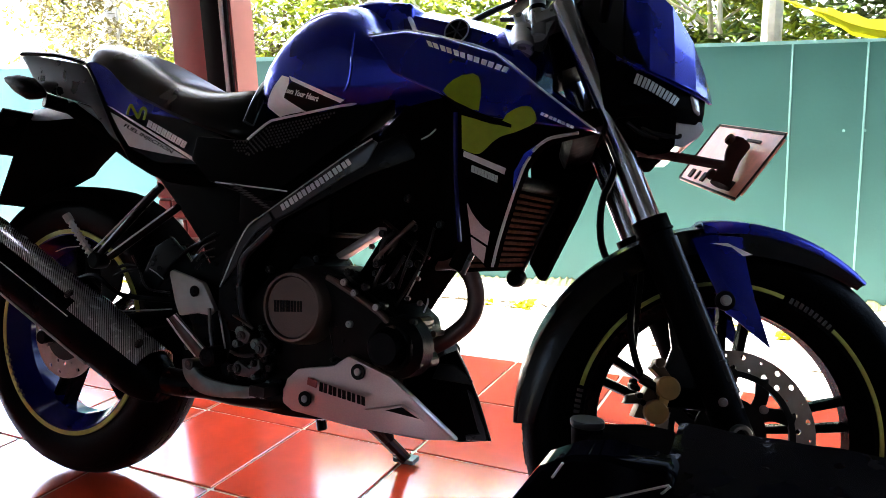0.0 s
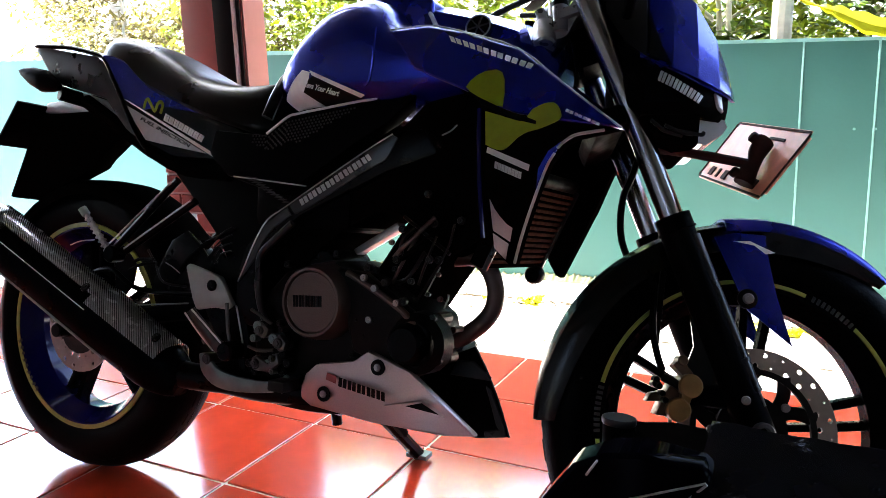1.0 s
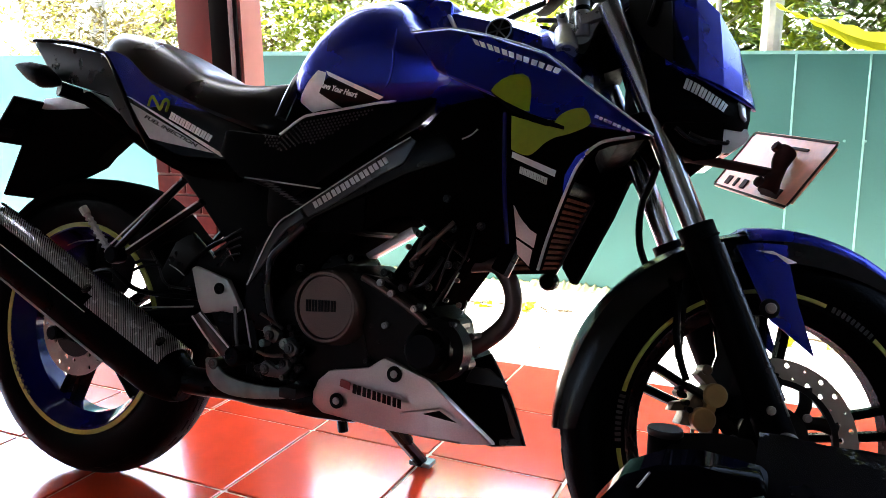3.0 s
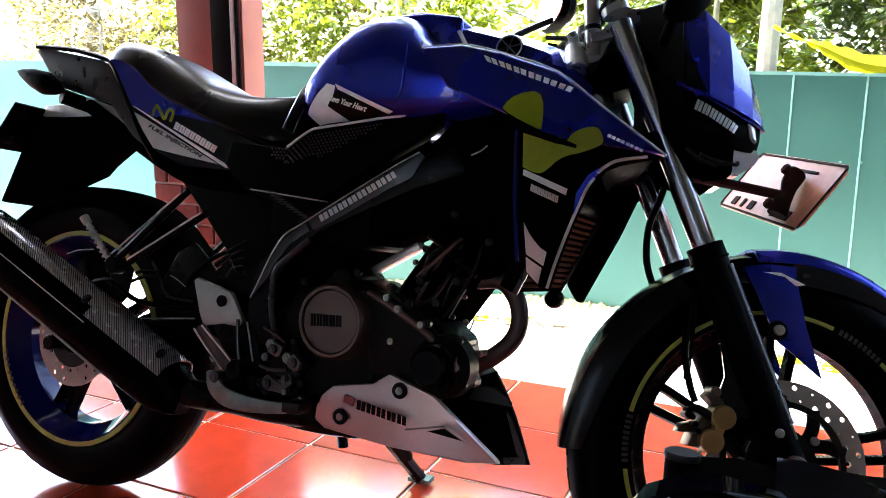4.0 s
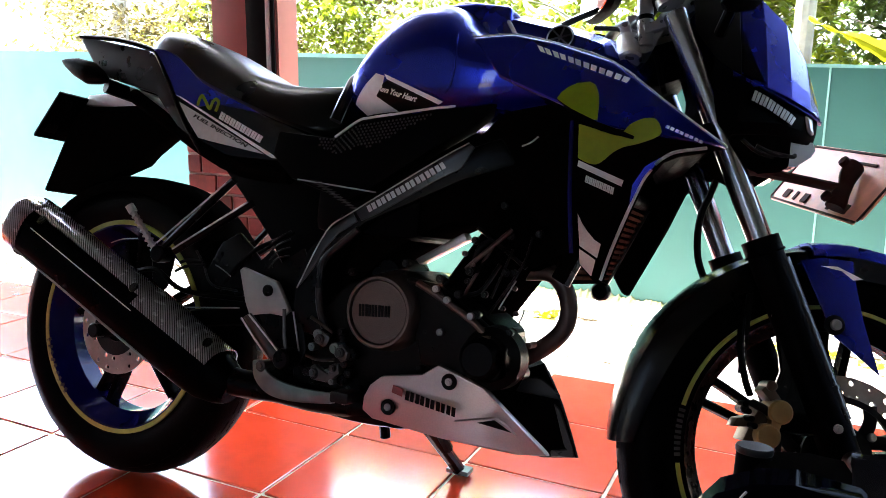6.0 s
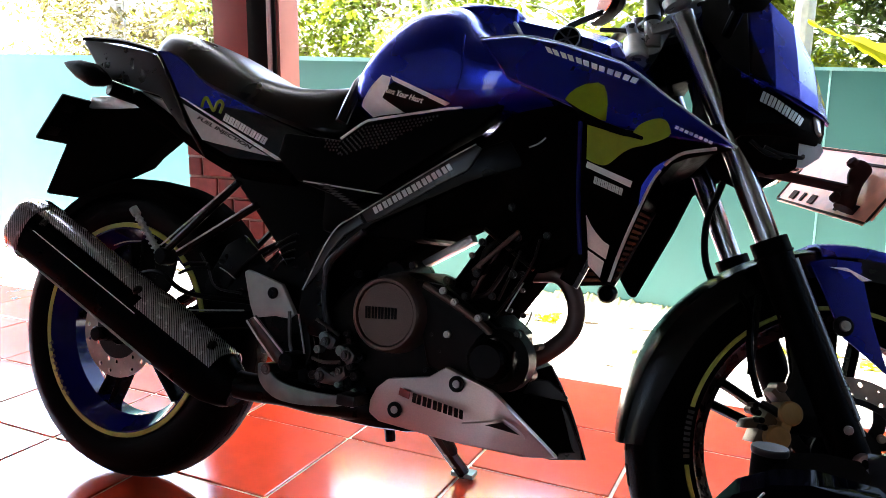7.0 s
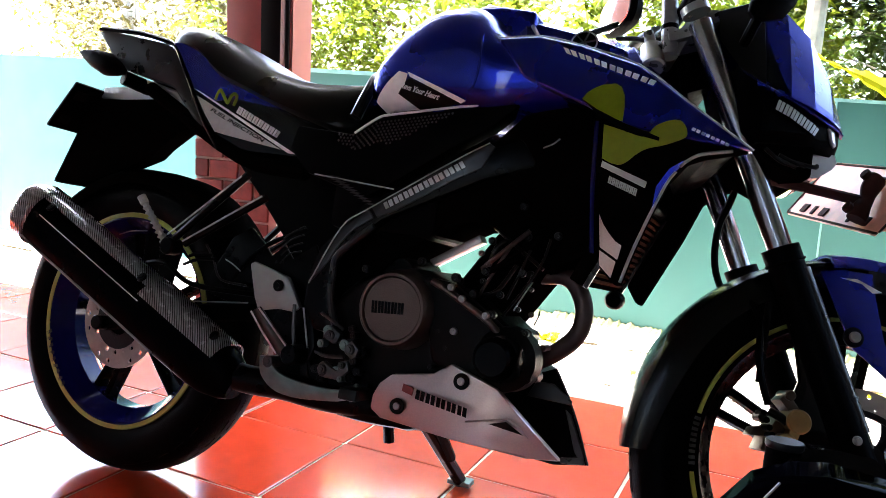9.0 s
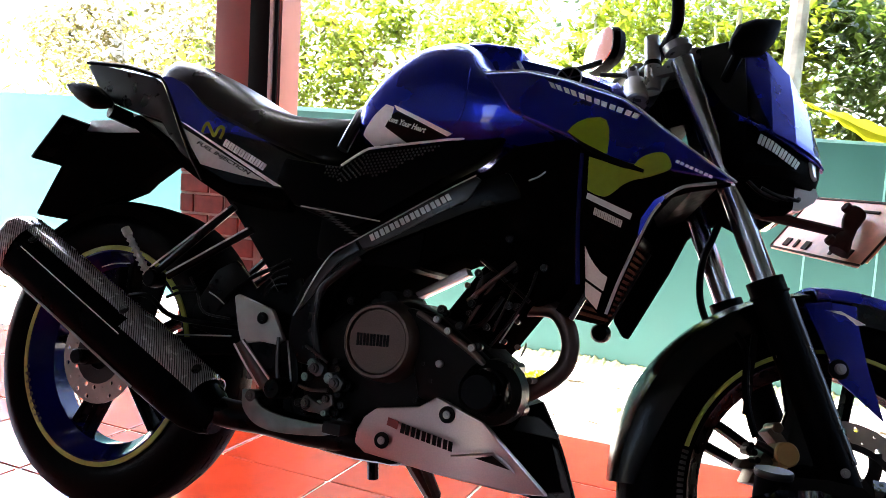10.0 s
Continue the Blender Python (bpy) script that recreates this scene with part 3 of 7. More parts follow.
for y in (-0.0775, 0.0775):
    leg = fk("fork_slider", tube([on_leg(-0.035, y), on_leg(0.02, y), on_leg(0.10, y), on_leg(0.25, y), on_leg(0.28, y), on_leg(0.29, y)], 0.0245, 20, 4, taper=lambda u: 0.75 if u < 0.02 else (1.0 if u < 0.93 else 1.12)), PLASTIC, "black lower fork leg")
    fk("dust_seal", tube([on_leg(0.288, y), on_leg(0.310, y)], 0.0255, 20, 1), PLASTIC, "", leg)
    fk("fork_tube", tube([on_leg(0.30, y), on_leg(0.660, y)], 0.0170, 20, 1), CHROME, "chromed upper fork tube")
    fk("fork_cap", tube([on_leg(0.675, y), on_leg(0.686, y), on_leg(0.687, y)], 0.021, 16, 1), CLAMP, "")
    out = -1 if y < 0 else 1
    b = lathe([(0.0075, out * 0.008), (0.0085, out * 0.012), (0.0125, out * 0.012), (0.0145, out * 0.009), (0.0145, 0.0), (0.0075, 0.0)], 24, closed=True)
    fk("axle_nut", moved(b, Matrix.Translation((FRONT[0], y + out * 0.026, FRONT[2]))), STEEL, "hollow steel axle nut", leg)
    fk("leg_sleeve", tube([on_leg(0.055, y * 1.12, 0.014), on_leg(0.060, y * 1.12, 0.014), on_leg(0.17, y * 1.12, 0.014), on_leg(0.275, y * 1.12, 0.014)], 0.0115, 14, 3), SATIN, "grey-black front sleeve of the leg", leg)
    fk("sleeve_ring", tube([on_leg(0.092, y * 1.12, 0.014), on_leg(0.097, y * 1.12, 0.014)], 0.0126, 14, 1), SATIN, "", leg)
    # long highlight of the fork leg, added as a grey tube
    fk("leg_highlight", tube([on_leg(0.03, y * 1.20, 0.0195), on_leg(0.14, y * 1.20, 0.0195), on_leg(0.27, y * 1.20, 0.0195)], 0.0019, 8, 3), ALU_GREY, "", leg)
fk("front_axle", moved(disc((0, 0), 0.009, -0.10, 0.10, 16, 0.001), Matrix.Translation((FRONT[0], 0, FRONT[2]))), STEEL)
# lower and upper clamps
fk("lower_clamp", moved(box(-0.06, -0.012, -0.10, 0.10, -0.016, 0.016, 0.008), Matrix.Translation(on_leg(0.47, 0, 0.0)) @ pose(0, 0, 0, 0, -24.5, 0)), PLASTIC, "black lower fork clamp")
clamp = fk("upper_clamp", moved(prism([(-0.045, 0.006), (0.020, 0.006), (0.024, 0.014), (0.020, 0.022), (-0.042, 0.022)], -0.060, 0.098, 0.006), Matrix.Translation(on_leg(0.645, 0, 0.0)) @ pose(0, 0, 0, 0, -24.5, 0)), CLAMP, "cast aluminium upper fork clamp")
fk("clamp_arm", prism([(p.x, p.z) for p in smoothed([(0.9588, 0, 0.8929), (0.9756, 0, 0.917), (1.0092, 0, 0.9307), (1.0198, 0, 0.9213), (1.0039, 0, 0.9034), (0.9829, 0, 0.8897), (0.9662, 0, 0.8656), (0.9546, 0, 0.8383), (0.9263, 0, 0.832), (0.9305, 0, 0.8467), (0.9462, 0, 0.8687)], 4)], -0.0482, -0.0041, 0.004), CLAMP, "curved cast arm of the clamp", clamp)
fk("clamp_underside", moved(box(-0.040, 0.022, -0.002, 0.094, -0.060, 0.0055, 0.006), Matrix.Translation(on_leg(0.645, 0, 0.0)) @ pose(0, 0, 0, 0, -24.5, 0)), PLASTIC, "black steering head under the clamp", clamp)
for y in (-0.045, 0.045):
    fk("bar_mount", tube([(0.946, y, 0.845), (0.941, y, 0.900), (0.937, y, 0.935)], 0.0125, 16, 2), CLAMP, "aluminium handlebar riser", clamp)
    fk("bar_post", tube([(0.926, y + 0.012, 0.842), (0.917, y + 0.012, 0.872), (0.912, y + 0.012, 0.884)], 0.0085, 14, 2), CLAMP, "small aluminium post", clamp)
    fk("dark_ring", tube([(0.9425, y, 0.886), (0.9415, y, 0.893)], 0.0132, 16, 1), RUBBER, "", clamp)
bar = [(-0.36, -0.11, 0.075), (-0.25, -0.05, 0.070), (-0.13, 0.0, 0.045), (-0.06, 0.012, 0.0), (0.06, 0.012, 0.0), (0.13, 0.010, 0.030), (0.25, 0.005, 0.045), (0.36, -0.02, 0.045)]
sp("handlebar", tube([on_leg(0.70 + h, y, f) for y, f, h in bar], 0.0095, 12, 5), MATTE, "black steel handlebar")
for y in (-1, 1):
    sp("grip", tube([on_leg(0.746 - 0.024 * y, y * 0.27, -0.030 + 0.03 * y), on_leg(0.748 - 0.027 * y, y * 0.37, -0.070 + 0.045 * y)], 0.0165, 14, 1), RUBBER, "ribbed black rubber grip")
    sp("switch_box", moved(box(-0.02, 0.02, -0.025, 0.025, -0.02, 0.022, 0.006), Matrix.Translation(on_leg(0.750 - 0.015 * y, y * 0.225, -0.02 + 0.02 * y))), PLASTIC, "black handlebar switch box")
# ignition barrel, bolts and cables behind the clamp
sp("ignition_lock", moved(disc((0, 0), 0.018, 0, 0.05, 20, 0.003), Matrix.Translation(on_leg(0.62, 0, -0.055)) @ pose(0, 0, 0, 65.5)), CLAMP, "silver ignition lock barrel")
for pts in (((0.93, 0.16, 0.93), (0.965, 0.10, 0.91), (0.995, 0.05, 0.87), (1.010, 0.03, 0.80)), ((0.915, 0.13, 0.945), (0.950, 0.08, 0.92), (0.985, 0.03, 0.87), (1.000, 0.01, 0.80))):
    sp("cable", tube(pts, 0.0042, 8, 6), PLASTIC, "black control cable")

# mirrors
for y, tilt in ((0.36, 14), (-0.36, 14)):
    s = 1 if y > 0 else -1
    stem = sp("mirror_stem", tube([on_leg(0.755, s * 0.22, -0.08), on_leg(0.80, s * 0.235, -0.06), (0.962, s * 0.275, 1.075)], 0.006, 10, 5), MATTE, "black mirror stem")
    b = bmesh.new()
    rings = []
    for d, k in ((-0.012, 0.9), (0.0, 1.0), (0.014, 0.92), (0.026, 0.6)):
        rings.append([Vector((d, 0.058 * k * math.copysign(abs(math.cos(a)) ** 0.7, math.cos(a)), 0.040 * k * math.copysign(abs(math.sin(a)) ** 0.7, math.sin(a)))) for a in (2 * math.pi * q / 24 for q in range(24))])
    loft(rings, True, b)
    M = Matrix.Translation((0.950, s * 0.28, 1.092)) @ pose(0, 0, 0, 0, -6, 15 if s > 0 else -22)
    sp("mirror_housing", moved(b, M), PLASTIC, "black mirror housing", stem)
    g = loft([[Vector((d, 0.053 * math.copysign(abs(math.cos(a)) ** 0.7, math.cos(a)), 0.036 * math.copysign(abs(math.sin(a)) ** 0.7, math.sin(a)))) for a in (2 * math.pi * q / 24 for q in range(24))] for d in (-0.0125, -0.0150)])
    sp("mirror_glass", moved(g, M), MIRROR, "mirror glass", stem)

# headlight cowl: faceted blue visor over a black body
COWL = ((1.030, 0.040, 0.928, 0.870), (1.058, 0.060, 0.942, 0.815), (1.082, 0.087, 0.950, 0.784), (1.116, 0.088, 0.940, 0.772), (1.155, 0.080, 0.910, 0.760), (1.191, 0.063, 0.858, 0.756), (1.214, 0.044, 0.810, 0.758), (1.229, 0.020, 0.783, 0.764))
FACET = ((0.0, 0.0), (0.38, 0.015), (0.64, 0.090), (0.80, 0.40), (0.92, 0.72), (1.0, 1.0))


def cowl_side(x):
    """Half width of the cowl's black body."""
    for a, c in zip(COWL, COWL[1:]):
        if x <= c[0]:
            return a[1] + (c[1] - a[1]) * (x - a[0]) / (c[0] - a[0]) - 0.003
    return 0.017


rings = []
for x, w, zt, ze in COWL:
    half = [(w * u, zt + (ze - zt) * v) for u, v in FACET]
    rings.append([Vector((x, -y, z)) for y, z in reversed(half)] + [Vector((x, y, z)) for y, z in half[1:]])
b = loft(rings, False, closed=False)
bmesh.ops.recalc_face_normals(b, faces=b.faces)
bmesh.ops.solidify(b, geom=b.faces[:], thickness=0.003)
rings = []
for x, lo in ((1.052, 0.760), (1.062, 0.728), (1.080, 0.710), (1.107, 0.714), (1.142, 0.719), (1.178, 0.719), (1.2, 0.720), (1.21, 0.728)):
    w, hi = cowl_side(x), [z1 + (z2 - z1) * (x - a) / (c - a) for (a, _, _, z1), (c, _, _, z2) in zip(COWL, COWL[1:]) if a <= x <= c][0] + 0.004
    rings.append([Vector((x, w * k, z)) for k, z in ((-0.80, lo), (-0.97, lo + 0.012), (-1, hi), (1, hi), (0.97, lo + 0.012), (0.80, lo))])
cowl = sp("headlight_cowl", loft(rings), PLASTIC, "black headlight cowl with a blue visor")
sp("visor", b, BLUE, "glossy faceted blue headlight visor", cowl, True, 12)
rings = []
for x, w, zt, ze in COWL[:3]:
    half = [((w + 0.004) * u, zt + 0.003 + (ze - zt) * v) for u, v in FACET]
    rings.append([Vector((x - 0.006, -y, z)) for y, z in reversed(half)] + [Vector((x - 0.006, y, z)) for y, z in half[1:]])
b = loft(rings, False, closed=False)
bmesh.ops.recalc_face_normals(b, faces=b.faces)
bmesh.ops.solidify(b, geom=b.faces[:], thickness=0.004)
sp("cockpit_shroud", b, PLASTIC, "black cockpit shroud behind the visor", cowl)


def visor_y(x, z):
    """Half width of the visor's faceted skin at x, z."""
    for p, q in zip(COWL, COWL[1:]):
        if x <= q[0]:
            k = max(0.0, (x - p[0]) / (q[0] - p[0]))
            w, zt, ze = (p[i] + (q[i] - p[i]) * k for i in (1, 2, 3))
            v = min(1.0, max(0.0, (zt - z) / (zt - ze)))
            for f, g in zip(FACET, FACET[1:]):
                if v <= g[1]:
                    return w * (f[0] + (g[0] - f[0]) * (v - f[1]) / (g[1] - f[1]))
            return w
    return 0.0


# black skin over the blue visor paints its dark reflection
for s in (-1, 1):
    b = bmesh.new()
    b.faces.new([b.verts.new((x, 0, z)) for x, z in ((1.060, 0.815), (1.060, 0.870), (1.072, 0.890), (1.080, 0.865), (1.088, 0.836), (1.101, 0.800), (1.112, 0.778), (1.098, 0.782), (1.083, 0.788))])
    bmesh.ops.triangulate(b, faces=b.faces[:])
    for _ in range(4):
        bmesh.ops.subdivide_edges(b, edges=b.edges[:], cuts=1, use_grid_fill=True)
    for v in b.verts:
        v.co.y = s * (visor_y(v.co.x, v.co.z) + 0.0035)
    bmesh.ops.recalc_face_normals(b, faces=b.faces)
    bmesh.ops.solidify(b, geom=b.faces[:], thickness=0.001)
    sp("dark_reflection", b, BLACK_GLOSS, "black skin for the dark reflection on the visor's side", cowl)
for s in (-1, 1):
    sp("visor_edge", tube([(1.072, s * 0.078, 0.794), (1.082, s * 0.0885, 0.783), (1.116, s * 0.0890, 0.771), (1.155, s * 0.081, 0.759), (1.191, s * 0.064, 0.755), (1.215, s * 0.044, 0.757)], 0.0020, 8, 4), BLUE, "", cowl)
    LIP = ((1.072, 0.078, 0.794, 0.0), (1.086, 0.0885, 0.782, 0.002), (1.116, 0.0885, 0.7725, 0.005), (1.142, 0.083, 0.7655, 0.0095), (1.169, 0.074, 0.7600, 0.0100), (1.191, 0.0635, 0.7585, 0.0075), (1.21, 0.048, 0.7595, 0.004), (1.221, 0.034, 0.7620, 0.0))
    sp("visor_lip", loft([[Vector((x, s * (w - 0.006), z + 0.0035 + 0.25 * d)), Vector((x, s * (w + d), z)), Vector((x, s * (w + d), z - 0.002)), Vector((x, s * (w - 0.006), z - 0.003))] for x, w, z, d in LIP]), BLUE, "bright flared lower lip of the visor", cowl)
    sp("side_lamp", prism([(1.181, 0.756), (1.197, 0.754), (1.201, 0.730), (1.189, 0.733)], s * 0.050, s * 0.0680, 0.003, 1, lambda x, z: -s * 0.55 * (x - 1.181)), GLASS_LAMP, "narrow clear side lamp", cowl)
sp("headlight_lens", loft([[Vector((x, y * k, z)) for x, z, k in ((1.142, 0.722, 0.9), (1.206, 0.725, 0.72), (1.212, 0.716, 0.66), (1.205, 0.704, 0.68), (1.181, 0.684, 0.78), (1.151, 0.680, 0.85))] for y in (-0.060, -0.056, 0.056, 0.060)]), GLASS_LAMP, "clear headlight lens", cowl)
sp("headlight_bottom", prism([(1.080, 0.705), (1.098, 0.688), (1.138, 0.674), (1.165, 0.676), (1.167, 0.724), (1.085, 0.724)], -0.062, 0.062, 0.006), ENGINE_DULL, "black lamp shell underneath", cowl)
for k in range(3):
    sp("cowl_bracket", tube([(1.095 + 0.02 * k, -0.064, 0.705 - 0.006 * k), (1.115 + 0.025 * k, -0.066, 0.690), (1.140 + 0.015 * k, -0.064, 0.686 + 0.004 * k)], 0.003, 8, 4), ALU_DARK, "", cowl)
bars(sp, [(1.095, 0.7545), (1.1585, 0.7300), (1.1655, 0.7425), (1.099, 0.7695)], 6, 0.0, GREY_DECAL, cowl, lambda x, z: -cowl_side(x) - 0.0008)
# front turn signal, leaf shaped


def signal_bm(length, h, w):
    rings = []
    for u, k in ((0, 0.25), (0.12, 0.6), (0.35, 1.0), (0.65, 0.8), (0.9, 0.35), (1.0, 0.05)):
        rings.append([Vector((length * u, w * k * math.cos(a), h * k * math.sin(a) + 0.15 * h * u)) for a in (2 * math.pi * q / 14 for q in range(14))])
    return loft(rings)


for s in (-1, 1):
    sig = sp("front_turn_signal", moved(signal_bm(0.095, 0.028, 0.014), Matrix.Translation((1.032, s * 0.125, 0.862)) @ pose(0, 0, 0, 0, -42, 0)), PLASTIC, "leaf-shaped black front turn signal")
    sp("signal_stalk", tube([(1.05, s * 0.07, 0.855), (1.045, s * 0.122, 0.868)], 0.008, 10, 1), RUBBER, "", sig)
# cowl bracket and plate
sp("plate_bracket", tube([(1.10, -0.005, 0.685), (1.17, -0.030, 0.674), (1.236, -0.064, 0.656)], 0.0065, 8, 3, flat=1.6), RUST, "rusty flat plate bracket")
plate_m = Matrix.Translation((1.262, 0.0, 0.690)) @ pose(0, 0, 0, 23, 0, 0) @ pose(0, 0, 0, 0, 29, 0)
b = box(-0.0012, 0.0012, -0.136, 0.136, -0.055, 0.055, 0.0)
es = [e for e in b.edges if abs((e.verts[0].co - e.verts[1].co).x) > 0.002]
bmesh.ops.bevel(b, geom=es, offset=0.010, segments=4, affect="EDGES")
np_ = sp("front_plate", moved(b, plate_m), PLATE_PINK, "pinkish back of the front plate with pressed bars", None, False)
for y, w in ((-0.085, 0.012), (-0.045, 0.006), (0.03, 0.012), (0.06, 0.006), (0.09, 0.012)):
    sp("pressed_bar", moved(box(-0.0035, -0.0012, y - w * 0.7, y + w * 0.7, -0.046, -0.030, 0.001, 1), plate_m), RUST, "", np_)
for y, w in ((-0.05, 0.026), (0.0, 0.008)):
    sp("pressed_bar", moved(box(-0.0035, -0.0012, y - w, y + w, 0.032, 0.037, 0.001, 1), plate_m), RUST, "", np_)
b = bmesh.new()
for z in (-0.052, 0.052):
    box(-0.003, -0.0012, -0.13, 0.13, z - 0.0015, z + 0.0015, 0, 1, b)
for y in (-0.132, 0.132):
    box(-0.003, -0.0012, y - 0.0015, y + 0.0015, -0.05, 0.05, 0, 1, b)
sp("plate_rim", moved(b, plate_m), RUST, "", np_)
pc = sp("plate_clamp", moved(tube([(-0.016, -0.053, 0.022), (-0.018, -0.063, 0.002), (-0.016, -0.073, -0.014), (-0.018, -0.083, -0.030), (-0.016, -0.089, -0.046)], 0.0130, 12, 4, flat=0.8, taper=lambda u: 1.08 - 0.30 * math.sin(math.pi * u) ** 4), plate_m), RUST, "rusty T-shaped plate clamp")
for y, z in ((-0.057, 0.016), (-0.085, -0.040)):
    sp("clamp_bolt", moved(moved(disc((0, 0), 0.008, 0, -0.008, 6, 0.001), pose(0, 0, 0, 0, 0, -90)), plate_m @ Matrix.Translation((-0.030, y, z))), RUST, "", pc)

# front mudguard: black rear half, blue front half with a pointed side tongue
GUARD_BLACK = mat("satin_black_mudguard", (0.0012, 0.0012, 0.0014), 0.24, 0.0, 0.1, 30, spec=0.22)


def guard_bm(a0, a1, n, prof, R0, wide):
    """A curved shell round the front wheel; wide(u) is its half width along the arc."""
    b = bmesh.new()
    rings = []
    for k in range(n + 1):
        u = k / n
        a = radians(a0 + (a1 - a0) * u)
        w = wide(u)
        rings.append([Vector((FRONT[0] + (R0 - d * w / 0.06) * math.cos(a), v * w, FRONT[2] + (R0 - d * w / 0.06) * math.sin(a))) for v, d in prof])
    loft(rings, False, b, closed=False)
    bmesh.ops.recalc_face_normals(b, faces=b.faces)
    bmesh.ops.solidify(b, geom=b.faces[:], thickness=0.004)
    return b


PROF = ((-1.0, 0.046), (-0.97, 0.026), (-0.82, 0.009), (-0.5, 0.002), (0, 0), (0.5, 0.002), (0.82, 0.009), (0.97, 0.026), (1.0, 0.046))
fk("rear_mudguard_half", guard_bm(184, 92, 26, PROF, 0.294, lambda u: 0.060 - 0.022 * (1 - min(1, u * 3)) ** 2), GUARD_BLACK, "matt black rear half of the front mudguard")
PROF_BLUE = ((-1.0, 0.022), (-0.985, 0.014), (-0.90, 0.006), (-0.72, 0.002), (-0.4, 0.0), (0, 0), (0.4, 0.0), (0.72, 0.002), (0.90, 0.006), (0.985, 0.014), (1.0, 0.022))
guard_wide = lambda u: 0.064 - 0.040 * u ** 2.5
fg = fk("front_mudguard", guard_bm(100, 50, 22, PROF_BLUE, 0.299, guard_wide), BLUE, "glossy blue front mudguard with pointed tongues")
for s in (-1, 1):
    fk("guard_skirt", guard_bm(90, 50.5, 18, ((s * 0.995, 0.021), (s * 0.985, 0.034), (s * 0.93, 0.050)), 0.299, lambda u: guard_wide(0.2 + 0.8 * u)), GUARD_BLACK, "black lower skirt of the mudguard", fg)
for s in (-1, 1):
    fk("mudguard_tongue", prism([(1.185, 0.548), (1.215, 0.556), (1.256, 0.556), (1.262, 0.522), (1.275, 0.472), (1.299, 0.404), (1.254, 0.437), (1.237, 0.448), (1.208, 0.503)], s * 0.062, s * 0.066, 0.0015, 2), BLUE, "pointed blue side tongue", fg)
    b = moved(bolt((1.235, 0.464), 0.0075, -0.003, 0.006), Matrix.Translation((0, -0.066, 0)) if s < 0 else Matrix.Translation((0, 0.066, 0)) @ pose(0, 0, 0, 180) @ Matrix.Translation((0, 0, -0.928)))
    fk("mudguard_bolt", b, STEEL, "", fg)
for s in (-1, 1):
    fk("bolt_boss", disc((1.235, 0.464), 0.014, s * 0.0655, s * 0.069, 24, 0.001), BLACK_DECAL, "", fg)
fk("mudguard_flash", prism([(1.212, 0.5435), (1.235, 0.5455), (1.270, 0.532), (1.257, 0.529), (1.241, 0.540)], -0.0662, -0.0668, 0), WHITE_DECAL, "slim white flash", fg)

# front caliper, gold, behind the right leg
cx, cz = 1.150, 0.331
CALM = Matrix.Translation((cx, -0.085, cz - 0.012)) @ Matrix.Diagonal((0.74, 0.85, 0.74, 1)) @ Matrix.Translation((-cx, 0.085, -cz))
b = disc((cx + 0.010, cz + 0.024), 0.0215, -0.112, -0.060, 28, 0.003)
disc((cx - 0.008, cz - 0.020), 0.0215, -0.112, -0.060, 28, 0.003, b)
prism([(cx - 0.008, cz - 0.010), (cx + 0.008, cz - 0.016), (cx + 0.014, cz + 0.006), (cx - 0.004, cz + 0.014)], -0.110, -0.060, 0.003, 2, None, b)
cal = fk("brake_caliper", moved(b, CALM), GOLD, "gold two-piston front brake caliper")
fk("caliper_body", moved(prism([(cx - 0.045, cz - 0.034), (cx - 0.012, cz - 0.036), (cx + 0.006, cz - 0.01), (cx - 0.002, cz + 0.02), (cx - 0.018, cz + 0.030), (cx - 0.030, cz + 0.008)], -0.092, -0.040, 0.004), CALM), GOLD_DARK, "dull brown-gold caliper body", cal)
fk("caliper_lug", moved(prism([(cx - 0.062, cz - 0.012), (cx - 0.025, cz - 0.008), (cx - 0.028, cz + 0.012), (cx - 0.055, cz + 0.004)], -0.085, -0.050, 0.003), CALM), GOLD_DARK, "", cal)
fk("caliper_arm", moved(prism([(cx - 0.020, cz + 0.058), (cx - 0.006, cz + 0.074), (cx + 0.018, cz + 0.046), (cx + 0.006, cz + 0.034)], -0.094, -0.055, 0.003), CALM), GOLD_DARK, "", cal)
fk("banjo_bolt", moved(disc((cx - 0.004, cz + 0.068), 0.0095, -0.102, -0.060, 18, 0.002), CALM), GOLD_DARK, "round banjo bolt", cal)
fk("bleed_screw", moved(tube([(cx - 0.035, -0.09, cz + 0.035), (cx - 0.02, -0.098, cz + 0.028), (cx + 0.0, -0.098, cz + 0.018)], 0.008, 10, 2), CALM), ALU_DARK, "", cal)
fk("pad_pin", moved(disc((cx - 0.048, cz + 0.022), 0.008, -0.10, -0.07, 12, 0.001), CALM), ALU_DARK, "", cal)
b = bmesh.new()
for q in range(4):
    disc((cx - 0.05 + 0.006 * q, cz + 0.03 - 0.012 * q), 0.0055, -0.108, -0.08, 10, 0.001, b)
fk("caliper_screws", moved(b, CALM), PLASTIC, "", cal)
fk("brake_hose", tube([(1.123, -0.088, 0.353), (1.114, -0.090, 0.374), (1.106, -0.088, 0.410), (1.105, -0.075, 0.470), (1.090, -0.03, 0.510)], 0.005, 8, 8), RUBBER, "black brake hose")
fk("brake_hose", tube([(1.095, 0.03, 0.500), (1.084, 0.03, 0.517), (1.071, 0.03, 0.549), (1.067, 0.03, 0.585), (1.070, 0.03, 0.621), (1.080, 0.03, 0.650), (1.09, 0.01, 0.70)], 0.0055, 8, 8), RUBBER, "black brake hose")
fk("abs_bracket", prism([(cx - 0.04, cz + 0.05), (cx - 0.032, cz + 0.05), (cx - 0.028, cz + 0.16), (cx - 0.036, cz + 0.16)], -0.075, -0.068, 0.001), MATTE)
